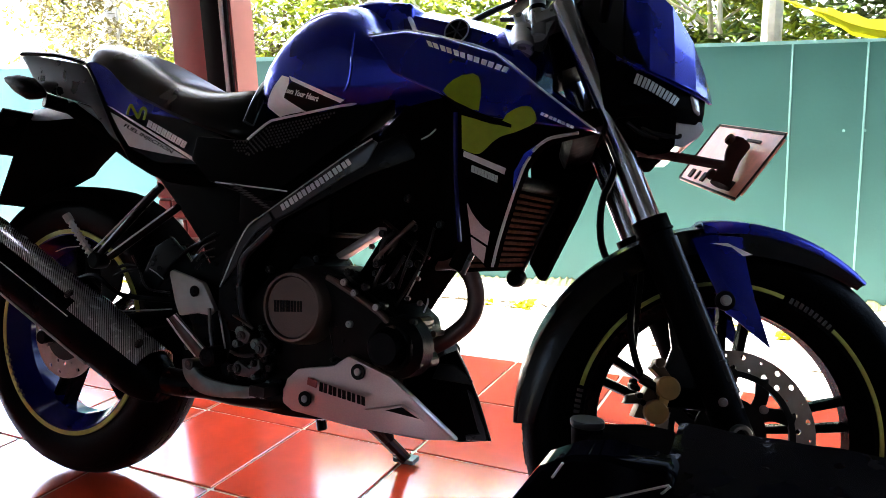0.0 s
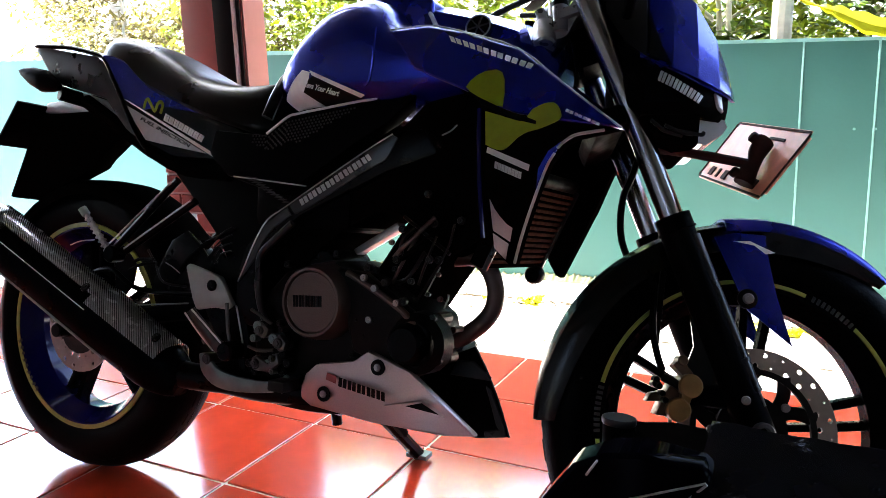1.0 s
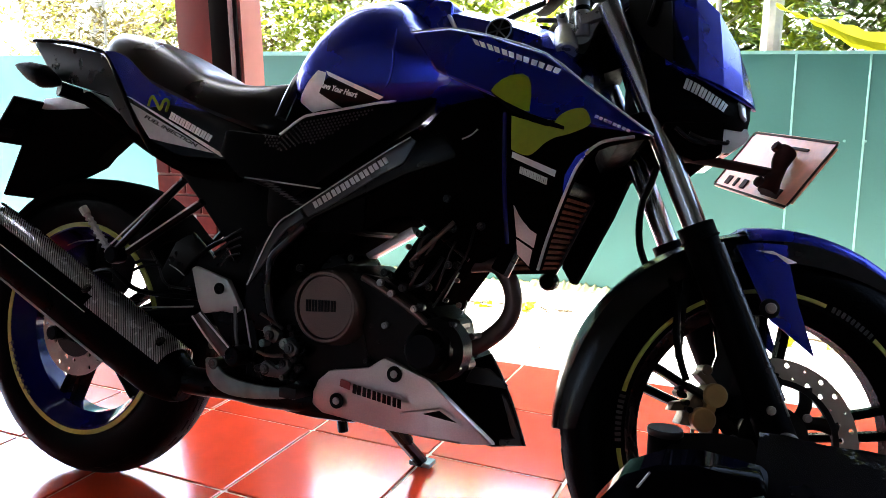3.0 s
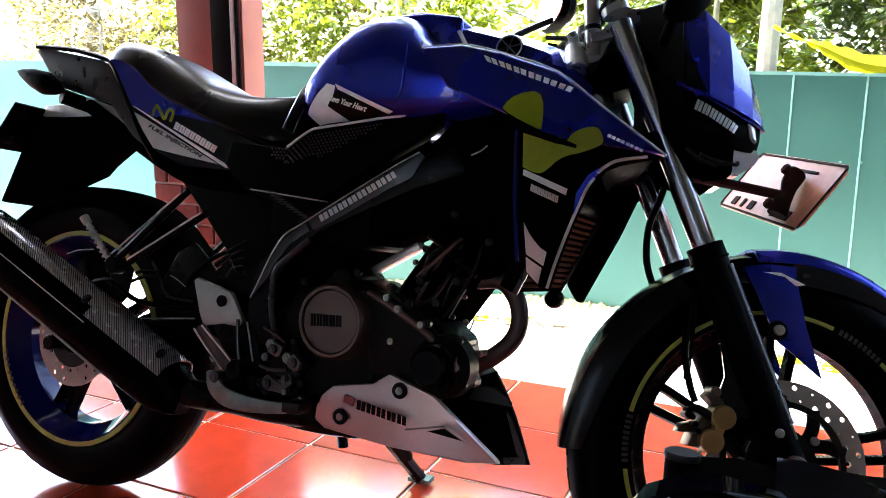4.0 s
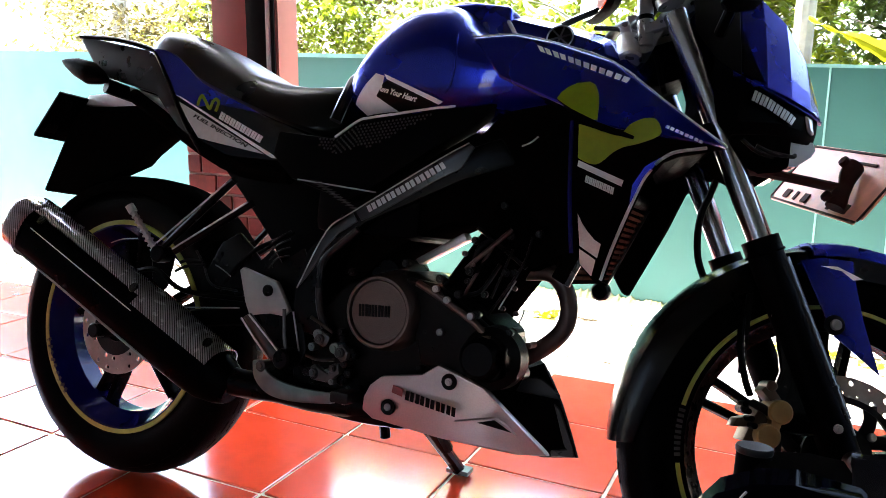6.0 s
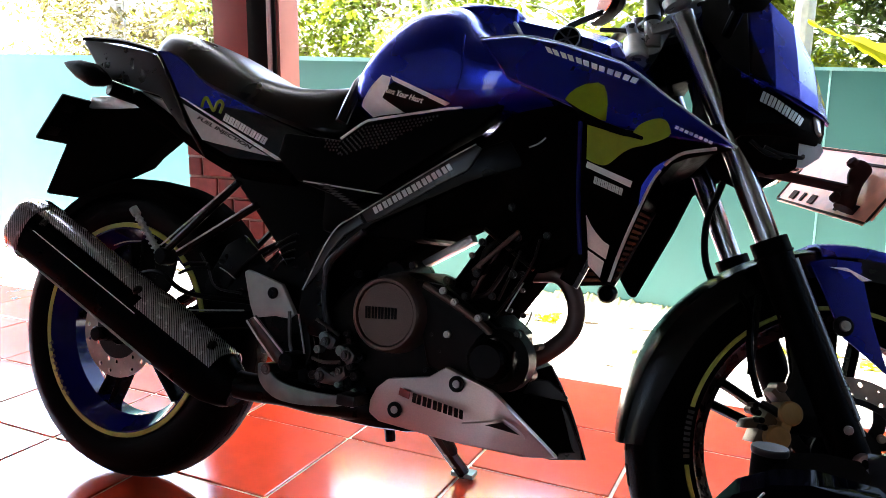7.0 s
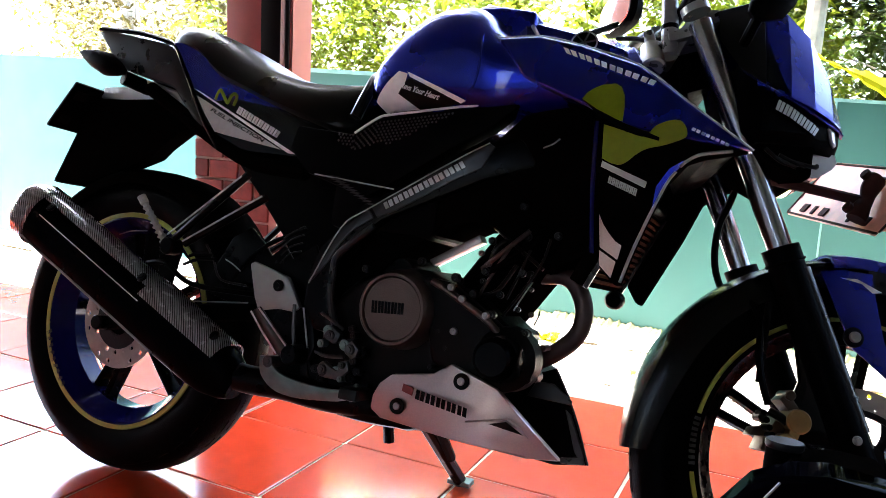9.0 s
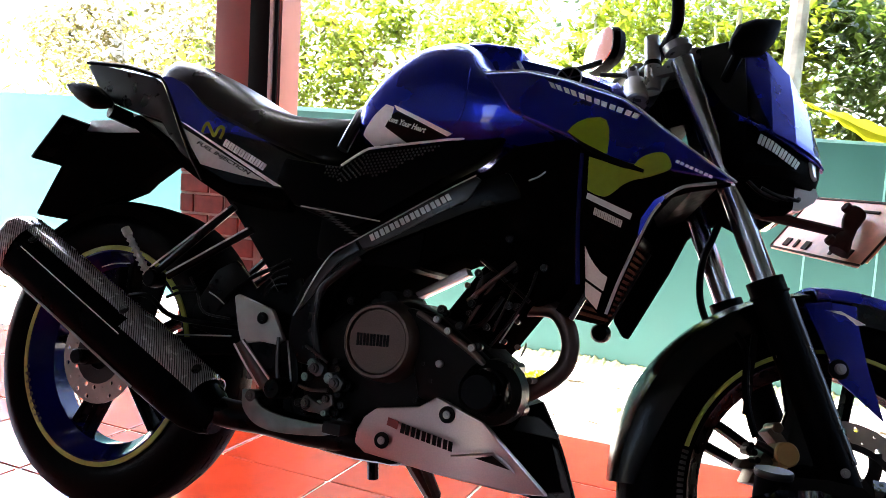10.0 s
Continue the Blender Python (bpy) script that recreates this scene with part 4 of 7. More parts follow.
fk("caliper_mount", prism([(cx - 0.01, cz - 0.02), (cx + 0.09, cz - 0.02), (cx + 0.04, cz + 0.16), (cx + 0.0, cz + 0.15), (cx + 0.015, cz + 0.06)], -0.080, -0.066, 0.004), BLACK_GLOSS, "black caliper mount of the fork leg")
for bx, bz, by in ((0.075, -0.005, -0.116), (0.0, 0.135, -0.08), (0.045, 0.10, -0.08)):
    fk("leg_bolt", bolt((cx + bx, cz + bz), 0.006, by, 0.004), STEEL)

# ---- body ----
def skin(name, secs, material, label="", power=0.75, n=36, parent=None):
    """A closed body lofted along x: (x, half width, z low, z high)."""
    rings = []
    P = smoothed([(x, w, lo) for x, w, lo, hi in secs], 4)
    H = smoothed([(x, 0, hi) for x, w, lo, hi in secs], 4)
    for p, h in zip(P, H):
        m, k = (p.z + h.z) / 2, (h.z - p.z) / 2
        rings.append([Vector((p.x, p.y * math.copysign(abs(math.cos(a)) ** power, math.cos(a)), m + k * math.copysign(abs(math.sin(a)) ** power, math.sin(a)))) for a in (2 * math.pi * q / n for q in range(n))])
    SKINS[name] = [(p.x, p.y, p.z, h.z, power) for p, h in zip(P, H)]
    return bp(name, loft(rings), material, label, parent)


SKINS = {}


def on_skin(name, x, z):
    """Half width of a lofted body at x, z."""
    S = SKINS[name]
    k = max(0, min(len(S) - 2, sum(1 for q in S if q[0] <= x) - 1))
    a, c = S[k], S[k + 1]
    u = min(1, max(0, (x - a[0]) / max(1e-6, c[0] - a[0])))
    w, lo, hi = (a[i] + (c[i] - a[i]) * u for i in (1, 2, 3))
    t = min(0.999, abs(z - (lo + hi) / 2) / max(1e-4, (hi - lo) / 2)) ** (1 / a[4])
    return w * math.sqrt(max(0, 1 - t * t)) ** a[4]


def draped(outline, name, off=0.0012):
    """A thin sticker that follows a lofted body on its right side."""
    b = bmesh.new()
    b.faces.new([b.verts.new((x, 0, z)) for x, z in outline])
    bmesh.ops.triangulate(b, faces=b.faces[:])
    for _ in range(3):
        bmesh.ops.subdivide_edges(b, edges=b.edges[:], cuts=1, use_grid_fill=True)
    for v in b.verts:
        v.co.y = -on_skin(name, v.co.x, v.co.z) - off
    return b


tank = skin("fuel_tank", [(0.495, 0.055, 0.735, 0.780), (0.520, 0.100, 0.725, 0.815), (0.550, 0.116, 0.715, 0.855), (0.585, 0.124, 0.71, 0.888), (0.625, 0.130, 0.71, 0.908), (0.675, 0.133, 0.71, 0.912), (0.705, 0.130, 0.715, 0.894), (0.735, 0.126, 0.72, 0.866), (0.83, 0.108, 0.74, 0.840), (0.92, 0.08, 0.75, 0.808)], BLUE, "glossy blue fuel tank with white flashes", 0.72)
bp("tank_ridge", prism([(0.585, 0.880), (0.605, 0.908), (0.645, 0.924), (0.695, 0.926), (0.757, 0.917), (0.760, 0.850), (0.60, 0.850)], -0.030, 0.050, 0.012, 4), BLUE, "blue ridge on the tank's top", tank)
# centre cover and filler on the tank's top
COVER = ((0.735, 0.895), (0.754, 0.8984), (0.83, 0.8796), (0.87, 0.8675), (0.914, 0.8515), (0.945, 0.830), (0.975, 0.802))
bp("tank_cover", bevelled(loft([[Vector((x, y, z + dz)) for y, dz in ((-0.035, -0.060), (-0.020, 0.0), (0.040, 0.023), (0.052, 0.010), (0.056, -0.060))] for x, z in COVER]), 0.002, 2), BLUE, "raised blue centre cover of the tank", tank)
bp("cover_pane", prism([(0.748, 0.8955), (0.7353, 0.8792), (0.7465, 0.8661), (0.7728, 0.8619)], -0.036, -0.041, 0.001, 1, lambda x, z: 0.5 * (z - 0.866)), BLUE, "small slanting facet", tank)
# white highlight of the blue cover, built as an aluminium strip
bp("cover_strip_highlight", prism([(0.7445, 0.8985), (0.7529, 0.8973), (0.7777, 0.8637), (0.7700, 0.8649)], -0.034, -0.0425, 0.0015, 1, lambda x, z: 0.5 * (z - 0.866)), ALU, "slim bright strip for the highlight on the cover", tank)
bp("cover_end", prism([(0.9070, 0.8560), (0.9160, 0.8620), (0.9385, 0.8260), (0.9140, 0.8330)], -0.022, -0.030, 0.002, 1, lambda x, z: 0.5 * (z - 0.84)), BLUE, "small blue end facet", tank)
bp("filler_cap", moved(disc((0, 0), 0.035, 0, 0.012, 32, 0.003), Matrix.Translation((0.675, 0.010, 0.9165)) @ pose(0, 0, 0, 90)), STEEL, "round filler cap", tank)

# shrouds: upper blue wing and lower panel, either side
UP = lambda s: (lambda x, z: -s * 0.30 * (z - 0.715) + 0.0)
WING = [(0.735, 0.842), (0.80, 0.845), (0.864, 0.830), (0.953, 0.799), (1.025, 0.746), (1.112, 0.683), (1.029, 0.694), (0.923, 0.712), (0.900, 0.733), (0.790, 0.778)]
LOWER = [(0.908, 0.722), (0.96, 0.706), (1.03, 0.697), (1.106, 0.684), (1.052, 0.6725), (1.033, 0.6648), (1.011, 0.6376), (0.9927, 0.5943), (0.9744, 0.5432), (0.9619, 0.5013), (0.9559, 0.4962), (0.9321, 0.5188), (0.9192, 0.6308)]
FAR = [(0.908, 0.722), (0.96, 0.706), (1.03, 0.697), (1.106, 0.684), (1.052, 0.672), (1.025, 0.650), (1.002, 0.590), (0.949, 0.474), (0.940, 0.478), (0.924, 0.502), (0.920, 0.629)]
LOBE = [(0.884, 0.7450), (0.889, 0.754), (0.897, 0.7613), (0.909, 0.7675), (0.926, 0.7696), (0.935, 0.765), (0.941, 0.7526), (0.944, 0.737), (0.9455, 0.714), (0.931, 0.7175), (0.914, 0.7243), (0.897, 0.7335)]
CUP = [(0.9228, 0.7078), (0.948, 0.7009), (0.975, 0.6934), (0.9828, 0.6982), (0.9901, 0.7081), (1.0029, 0.7151), (1.0145, 0.7176), (1.0235, 0.7156), (1.0296, 0.7062), (1.0293, 0.6952), (1.0046, 0.6841), (0.9849, 0.6788), (0.9712, 0.6708), (0.9615, 0.6614), (0.9513, 0.6548), (0.9386, 0.6565), (0.9261, 0.662)]
TUCK = lambda x, z: 0.20 * max(0.0, 0.685 - z)      # the lower panel leans inward towards its foot
for s in (-1, 1):
    wing = bp("tank_shroud", prism(WING, s * 0.154, s * 0.120, 0.006, 3, UP(s)), BLUE, "blue wing-shaped tank shroud with lime and white markings")
    # pale tube that paints the highlight along the wing's upper lip
    bp("wing_highlight", tube([(x, s * 0.1535 + UP(s)(x, z), z) for x, z in WING[:6]], 0.0014, 8, 3), ALU_GREY, "thin pale line for the highlight along the upper edge", wing)
    low = bp("lower_shroud", prism(LOWER if s < 0 else FAR, s * 0.155, s * 0.130, 0.004, 2, TUCK if s < 0 else None), ENGINE_DULL, "black lower shroud", wing)
    if s < 0:
        y = -0.1545
        bars(bp, [(0.846, 0.8160), (0.980, 0.7660), (0.984, 0.7730), (0.839, 0.8260)], 6, y, WHITE_DECAL, wing, UP(s))
        bp("logo_lobe", prism(LOBE, y, y - 0.0012, 0, ramp=UP(s)), GREEN_DECAL, "lime green lobe", wing)
        bp("logo_cup", prism([(p.x, p.z) for p in smoothed([(x, 0, z) for x, z in CUP], 3)], -0.1602, -0.1612, 0), GREEN_DECAL, "lime green cup and dome", wing)
        bp("shroud_slot", prism([(0.886, 0.7425), (0.911, 0.7275), (0.947, 0.7113), (0.981, 0.700), (0.9975, 0.6935), (0.997, 0.689), (0.953, 0.699), (0.915, 0.7185)], -0.161, -0.1626, 0.0006, 1), PLASTIC, "black slotted edge under the wing", wing)
        bars(bp, [(1.035, 0.7060), (1.0845, 0.6850), (1.0855, 0.6885), (1.0365, 0.7098)], 4, y, WHITE_DECAL, wing, UP(s))
        bp("white_band", prism([(0.9248, 0.6603), (0.9862, 0.6371), (0.9839, 0.6289), (0.9234, 0.6527)], -0.1555, -0.1568, 0, ramp=TUCK), GREY_DECAL, "pale band", wing)
        bars(bp, [(0.9345, 0.6321), (0.9737, 0.6175), (0.9753, 0.6267), (0.9359, 0.6413)], 8, -0.1555, GREY_DECAL, wing, TUCK)
        bp("lower_sticker", prism([(0.9268, 0.5894), (0.9338, 0.5764), (0.9415, 0.5664), (0.9513, 0.5563), (0.9603, 0.5513), (0.9564, 0.532), (0.9314, 0.5462)], -0.1555, -0.1568, 0, ramp=TUCK), SILVER, "pinkish grey sticker", wing)
        bp("lower_sticker", prism([(0.9312, 0.5422), (0.9542, 0.529), (0.9496, 0.5065), (0.9328, 0.5218)], -0.1555, -0.1568, 0, ramp=TUCK), SILVER, "pinkish grey sticker", wing)
        # two grey tubes put edge highlights on the black shroud
        bp("lower_edge", tube([(1.088, -0.1573, 0.6816), (1.052, -0.1562, 0.6759), (1.036, -0.1545, 0.6677), (1.026, -0.1528, 0.659)], 0.0022, 8, 4), ALU_GREY, "pale line for the highlight at the front tip", wing)
        bp("shroud_highlight", tube([(1.021, -0.1486, 0.6532), (1.01, -0.1451, 0.6357), (0.9927, -0.1367, 0.5933), (0.9744, -0.1266, 0.5432), (0.9624, -0.1185, 0.5024)], 0.0022, 8, 4), ALU_GREY, "bright line for the highlight down the front edge", wing)
        bp("blue_edge", prism([(1.046, 0.672), (1.03, 0.6672), (1.013, 0.6561), (0.9981, 0.6318), (0.9955, 0.6023), (1.01, 0.6357), (1.029, 0.6629)], -0.1556, -0.1566, 0, ramp=TUCK), BLUE, "blue edge", wing)
e = bp("tank_emblem", moved(disc((0, 0), 0.022, 0, -0.004, 28, 0.001), Matrix.Translation((0.8409, -0.0250, 0.8627)) @ pose(0, 0, 0, 0, 14, 0) @ pose(0, 0, 0, -14)), BLACK_GLOSS, "round black emblem with a plain ring")
bp("emblem_ring", moved(lathe([(0.019, -0.004), (0.021, -0.004), (0.021, -0.0055), (0.019, -0.0055)], 28, closed=True), Matrix.Translation((0.8409, -0.0250, 0.8627)) @ pose(0, 0, 0, 0, 14, 0) @ pose(0, 0, 0, -14)), ALU_GREY, "", e)

for k in range(3):
    bp("emblem_bar", moved(box(-0.0185, 0.0185, -0.0058, -0.0038, -0.0012, 0.0012, 0.0004, 1), Matrix.Translation((0.8409, -0.0250, 0.8627)) @ pose(0, 0, 0, 0, 14, 0) @ pose(0, 0, 0, -14) @ pose(0, 0, 0, 0, 30 + 60 * k, 0)), GREY_DIM, "", e)

# white flash, black sticker and the readable slogan at the tank's rear corner
bp("tank_flash", draped([(0.530, 0.742), (0.545, 0.727), (0.613, 0.7315), (0.580, 0.752), (0.592, 0.769), (0.5955, 0.782), (0.578, 0.787), (0.557, 0.770)], "fuel_tank"), WHITE_DECAL, "white flash", tank)
bp("slogan_sticker", draped([(0.5935, 0.7705), (0.602, 0.7745), (0.688, 0.7405), (0.655, 0.7345), (0.613, 0.7315), (0.579, 0.752)], "fuel_tank", 0.0026), BLACK_DECAL, "black sticker", tank)
bp("white_line", draped([(0.5955, 0.7850), (0.697, 0.7445), (0.688, 0.7405), (0.601, 0.7765)], "fuel_tank", 0.0030), WHITE_DECAL, "white line", tank)
words("slogan", "Revs Your Heart", (0.587, -0.1300, 0.7590), 14.5, 0.072, 0.0088, WHITE_DECAL, tank)
bp("tank_crease", tube([(x, -on_skin("fuel_tank", x, z) - 0.0002, z) for x, z in ((0.712, 0.846), (0.7150, 0.815), (0.7150, 0.788), (0.7095, 0.767), (0.700, 0.757))], 0.0018, 8, 5), BLUE, "raised crease of the tank side", tank)

# seat in two steps
def seat_ring(x, w, lo, top):
    pts = []
    for u in (-1, -0.985, -0.95, -0.88, -0.7, -0.35, 0, 0.35, 0.7, 0.88, 0.95, 0.985, 1):
        k = abs(u)
        pts.append(Vector((x, w * u, top - (top - lo) * (0.12 * k ** 2 + 0.84 * k ** 7))))
    pts.append(Vector((x, w * 0.9, lo - 0.005)))
    pts.append(Vector((x, -w * 0.9, lo - 0.005)))
    return pts


secs = smoothed([(0.028, 0.040, 0.866), (0.036, 0.066, 0.884), (0.068, 0.082, 0.893), (0.126, 0.094, 0.880), (0.192, 0.102, 0.856), (0.271, 0.110, 0.819), (0.317, 0.114, 0.798), (0.39, 0.116, 0.784), (0.46, 0.104, 0.787), (0.485, 0.085, 0.790), (0.50, 0.06, 0.792)], 4)
lows = smoothed([(0.028, 0, 0.845), (0.036, 0, 0.847), (0.068, 0, 0.845), (0.126, 0, 0.830), (0.192, 0, 0.785), (0.271, 0, 0.755), (0.317, 0, 0.738), (0.39, 0, 0.714), (0.46, 0, 0.695), (0.485, 0, 0.695), (0.50, 0, 0.70)], 4)
seat = bp("seat", loft([seat_ring(p.x, p.y, l.z, p.z) for p, l in zip(secs, lows)]), VINYL, "stepped black vinyl seat", None, True, 60)
bp("seat_nose", tube([(0.505, -0.115, 0.712), (0.512, -0.100, 0.755), (0.500, -0.055, 0.795), (0.498, 0, 0.802), (0.500, 0.055, 0.795), (0.512, 0.100, 0.755), (0.505, 0.115, 0.712)], 0.010, 10, 5), VINYL, "raised seat nose piping", seat)

# tail
for s in (-1, 1):
    tail = bp("tail_panel", prism([(0.047, 0.848), (0.085, 0.845), (0.138, 0.828), (0.160, 0.800), (0.227, 0.770), (0.33, 0.738), (0.40, 0.715), (0.432, 0.690), (0.415, 0.632), (0.375, 0.645), (0.205, 0.650), (0.162, 0.704), (0.131, 0.754), (0.079, 0.818)], s * 0.085, s * 0.060, 0.005, 2), BLACK_GLOSS, "black and blue tail side panel with a grey pointed sticker")
    bp("blue_insert", prism([(0.052, 0.846), (0.085, 0.844), (0.137, 0.827), (0.159, 0.799), (0.227, 0.769), (0.385, 0.719), (0.230, 0.742), (0.170, 0.736), (0.126, 0.758), (0.085, 0.812)], s * 0.0852, s * 0.0862, 0), BLUE, "blue upper field", tail)
    bp("tail_end", prism([(-0.154, 0.871), (-0.132, 0.875), (0.038, 0.846), (0.062, 0.833), (0.098, 0.788), (0.125, 0.756), (0.156, 0.704), (0.205, 0.648), (0.185, 0.655), (0.10, 0.732), (0.071, 0.761), (-0.085, 0.796), (-0.124, 0.840)], s * 0.082, s * 0.050, 0.006, 2, lambda x, z: s * 0.10 * max(0, x + 0.02) * 0.3), SATIN, "grey-black pointed tail end cover")
    bp("tail_edge", tube([(-0.154, s * 0.080, 0.876), (-0.05, s * 0.080, 0.867), (0.038, s * 0.083, 0.848), (0.065, s * 0.085, 0.835), (0.100, s * 0.087, 0.788), (0.160, s * 0.089, 0.702), (0.205, s * 0.09, 0.650)], 0.0035, 8, 5), BLACK_GLOSS, "", tail)
    # white reflection on the tail's top, modelled as an aluminium tube
    bp("tail_highlight", tube([(-0.151, s * 0.079, 0.8795), (-0.05, s * 0.079, 0.8710), (0.038, s * 0.082, 0.8520), (0.061, s * 0.085, 0.842)], 0.0024, 8, 5), ALU, "thin bright line for the reflection along the top edge", tail)
    bp("tail_lower", prism([(-0.085, 0.794), (0.065, 0.758), (0.105, 0.728), (0.130, 0.700), (0.090, 0.715), (0.030, 0.745), (-0.02, 0.758)], s * 0.060, s * 0.045, 0.003, 1), ALU, "silver grey lower tail edge", tail)
    if s < 0:
        y = -0.0852
        bp("tail_line", prism([(0.124, 0.759), (0.138, 0.7555), (0.377, 0.649), (0.360, 0.650)], y, y - 0.0012, 0), WHITE_DECAL, "thin white line", tail)
        bp("tail_sticker", prism([(0.134, 0.746), (0.156, 0.737), (0.344, 0.6555), (0.224, 0.674), (0.190, 0.680), (0.160, 0.712)], y, y - 0.0012, 0), GREY_DECAL, "grey pointed sticker", tail)
        words("sticker_words", "FUEL INJECTION", (0.172, y - 0.0014, 0.7185), 21.9, 0.143, 0.0066, BLACK_DECAL, tail)
        bars(bp, [(0.2335, 0.7165), (0.333, 0.6745), (0.340, 0.6855), (0.2385, 0.7290)], 8, y, WHITE_DECAL, tail)
        bp("tail_logo", tube([(x, y - 0.001, z) for x, z in ((0.181, 0.739), (0.184, 0.751), (0.190, 0.757), (0.199, 0.747), (0.210, 0.734), (0.216, 0.746), (0.223, 0.751), (0.230, 0.745), (0.225, 0.729))], 0.0034, 6, 4, flat=0.3), GREEN_DECAL, "lime green zigzag mark", tail)
bp("tail_body", loft([[Vector((x, v * w, z)) for v, z in ((-1, lo), (1, lo), (0.9, hi), (-0.9, hi))] for x, w, lo, hi in ((-0.150, 0.04, 0.855, 0.878), (-0.05, 0.055, 0.795, 0.868), (0.08, 0.058, 0.74, 0.835), (0.2, 0.058, 0.66, 0.78), (0.42, 0.058, 0.60, 0.70))]), PLASTIC, "black tail core")
bp("tail_top", loft([[Vector((x, v * w, hi - (hi - lo) * abs(v) ** 2.2)) for v in (-1, -0.85, -0.6, -0.3, 0, 0.3, 0.6, 0.85, 1)] + [Vector((x, w * 0.8, lo - 0.02)), Vector((x, -w * 0.8, lo - 0.02))] for x, w, lo, hi in ((-0.144, 0.045, 0.874, 0.883), (-0.09, 0.074, 0.863, 0.882), (-0.03, 0.080, 0.852, 0.871), (0.05, 0.083, 0.837, 0.862), (0.10, 0.082, 0.830, 0.850))]), BLUE, "glossy dark blue tail top", None, True, 60)
bp("tail_lamp", loft([[Vector((x, v * w, z)) for v, z in ((-1, lo), (1, lo), (1, hi), (-1, hi))] for x, w, lo, hi in ((-0.160, 0.03, 0.852, 0.872), (-0.125, 0.042, 0.822, 0.865), (-0.09, 0.042, 0.800, 0.86))]), mat("dark_red_lens", (0.05, 0.004, 0.004), 0.15, 0, 0.1, 40, coat=1.0), "dark red tail lamp")
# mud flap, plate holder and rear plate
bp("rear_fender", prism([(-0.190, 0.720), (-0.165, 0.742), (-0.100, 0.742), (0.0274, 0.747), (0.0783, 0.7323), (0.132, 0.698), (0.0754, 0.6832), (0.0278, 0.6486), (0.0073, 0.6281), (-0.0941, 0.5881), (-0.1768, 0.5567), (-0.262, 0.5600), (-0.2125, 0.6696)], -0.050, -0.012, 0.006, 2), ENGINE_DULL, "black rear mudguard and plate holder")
bp("fender_cap", prism([(-0.169, 0.744), (-0.157, 0.766), (-0.085, 0.770), (0.03, 0.752), (0.055, 0.744), (0.015, 0.741), (-0.104, 0.742)], -0.046, 0.046, 0.004, 2), ALU, "silver grey plate lamp bracket")
PM = Matrix.Translation((-0.195, 0.0, 0.716)) @ pose(0, 0, 0, 0, 37, 0)
rp = bp("rear_plate", moved(box(-0.0015, 0.0015, -0.108, 0.108, -0.052, 0.052, 0.0), PM), BLACK_DECAL, "black rear plate", None, False)
bp("plate_frame", moved(box(0.002, 0.009, -0.112, 0.112, -0.056, 0.056, 0.003), PM), PLASTIC, "", rp)
for z in (-0.03, 0.03):
    bp("plate_slot", moved(box(0.009, 0.0105, -0.10, -0.075, z - 0.010, z + 0.010, 0.003), PM), BLACK_DECAL, "", rp)
for s in (-1, 1):
    sig = bp("rear_turn_signal", moved(signal_bm(0.140, 0.023, 0.018), Matrix.Translation((-0.045, s * 0.098, 0.784)) @ pose(0, 0, 0, 0, -15, 180)), PLASTIC, "leaf-shaped black rear turn signal")
    bp("signal_stalk", tube([(-0.03, s * 0.04, 0.765), (-0.05, s * 0.095, 0.774)], 0.0145, 10, 1), RUBBER, "", sig)

# side cover with fine dimples, under the seat and tank
CS = [(0.41, 0.690), (0.515, 0.682), (0.552, 0.709), (0.5714, 0.715), (0.6105, 0.722), (0.682, 0.7345), (0.706, 0.7375), (0.7228, 0.7445), (0.7524, 0.770), (0.7777, 0.792), (0.785, 0.752), (0.735, 0.706), (0.68, 0.672), (0.575, 0.599), (0.545, 0.583), (0.44, 0.613), (0.40, 0.65)]
for s in (-1, 1):
    sc = bp("side_cover", prism(CS, s * 0.128, s * 0.09, 0.006, 2, lambda x, z: -s * 0.10 * (x - 0.49)), PLASTIC, "black textured side cover")
    # the edge highlight is drawn as a bright aluminium tube
    bp("cover_highlight", tube([(x, s * (0.1285 - 0.10 * (x - 0.49)), z + 0.002) for x, z in ((0.515, 0.682), (0.552, 0.709), (0.5714, 0.715), (0.6105, 0.722), (0.682, 0.7345), (0.706, 0.7375), (0.7228, 0.7445), (0.7524, 0.770), (0.7777, 0.792))], 0.0022, 8, 4), ALU, "thin bright line for the highlight on the cover's edge", sc)
b = bmesh.new()
for i in range(34):
    for j in range(9):
        x = 0.488 + i * 0.0062 + (j % 2) * 0.0031
        edge = 0.686 if x < 0.515 else (0.682 + (x - 0.515) * 0.73 if x < 0.552 else 0.709 + (x - 0.552) * 0.19)
        deep = 0.014 + 0.028 * math.sin(min(1, max(0, x - 0.48) / 0.10) * 1.5) - max(0, x - 0.58) * 0.36
        z = edge - 0.006 - j * 0.0050
        if z > edge - deep:
            bmesh.ops.create_cone(b, cap_ends=True, segments=6, radius1=0.0020, radius2=0.0013, depth=0.0016, matrix=Matrix.Translation((x, -0.1287 + 0.10 * (x - 0.49), z)) @ pose(0, 0, 0, 90))
tagged(bp("dimpled_field", b, GREY_DIM, "field of fine raised dots", sc, False), kind="stuff")
b = bmesh.new()
for i in range(11):
    x, z = 0.474 + 0.0082 * i, 0.610 - 0.0038 * i
    prism([(x, z), (x + 0.020 - 0.001 * i, z - 0.0005), (x + 0.027 - 0.001 * i, z + 0.0015), (x + 0.007, z + 0.003)], -0.128, -0.1300, 0, bm=b)
bp("cover_ribs", b, GREY_DIM, "short grey ribs", sc, False)
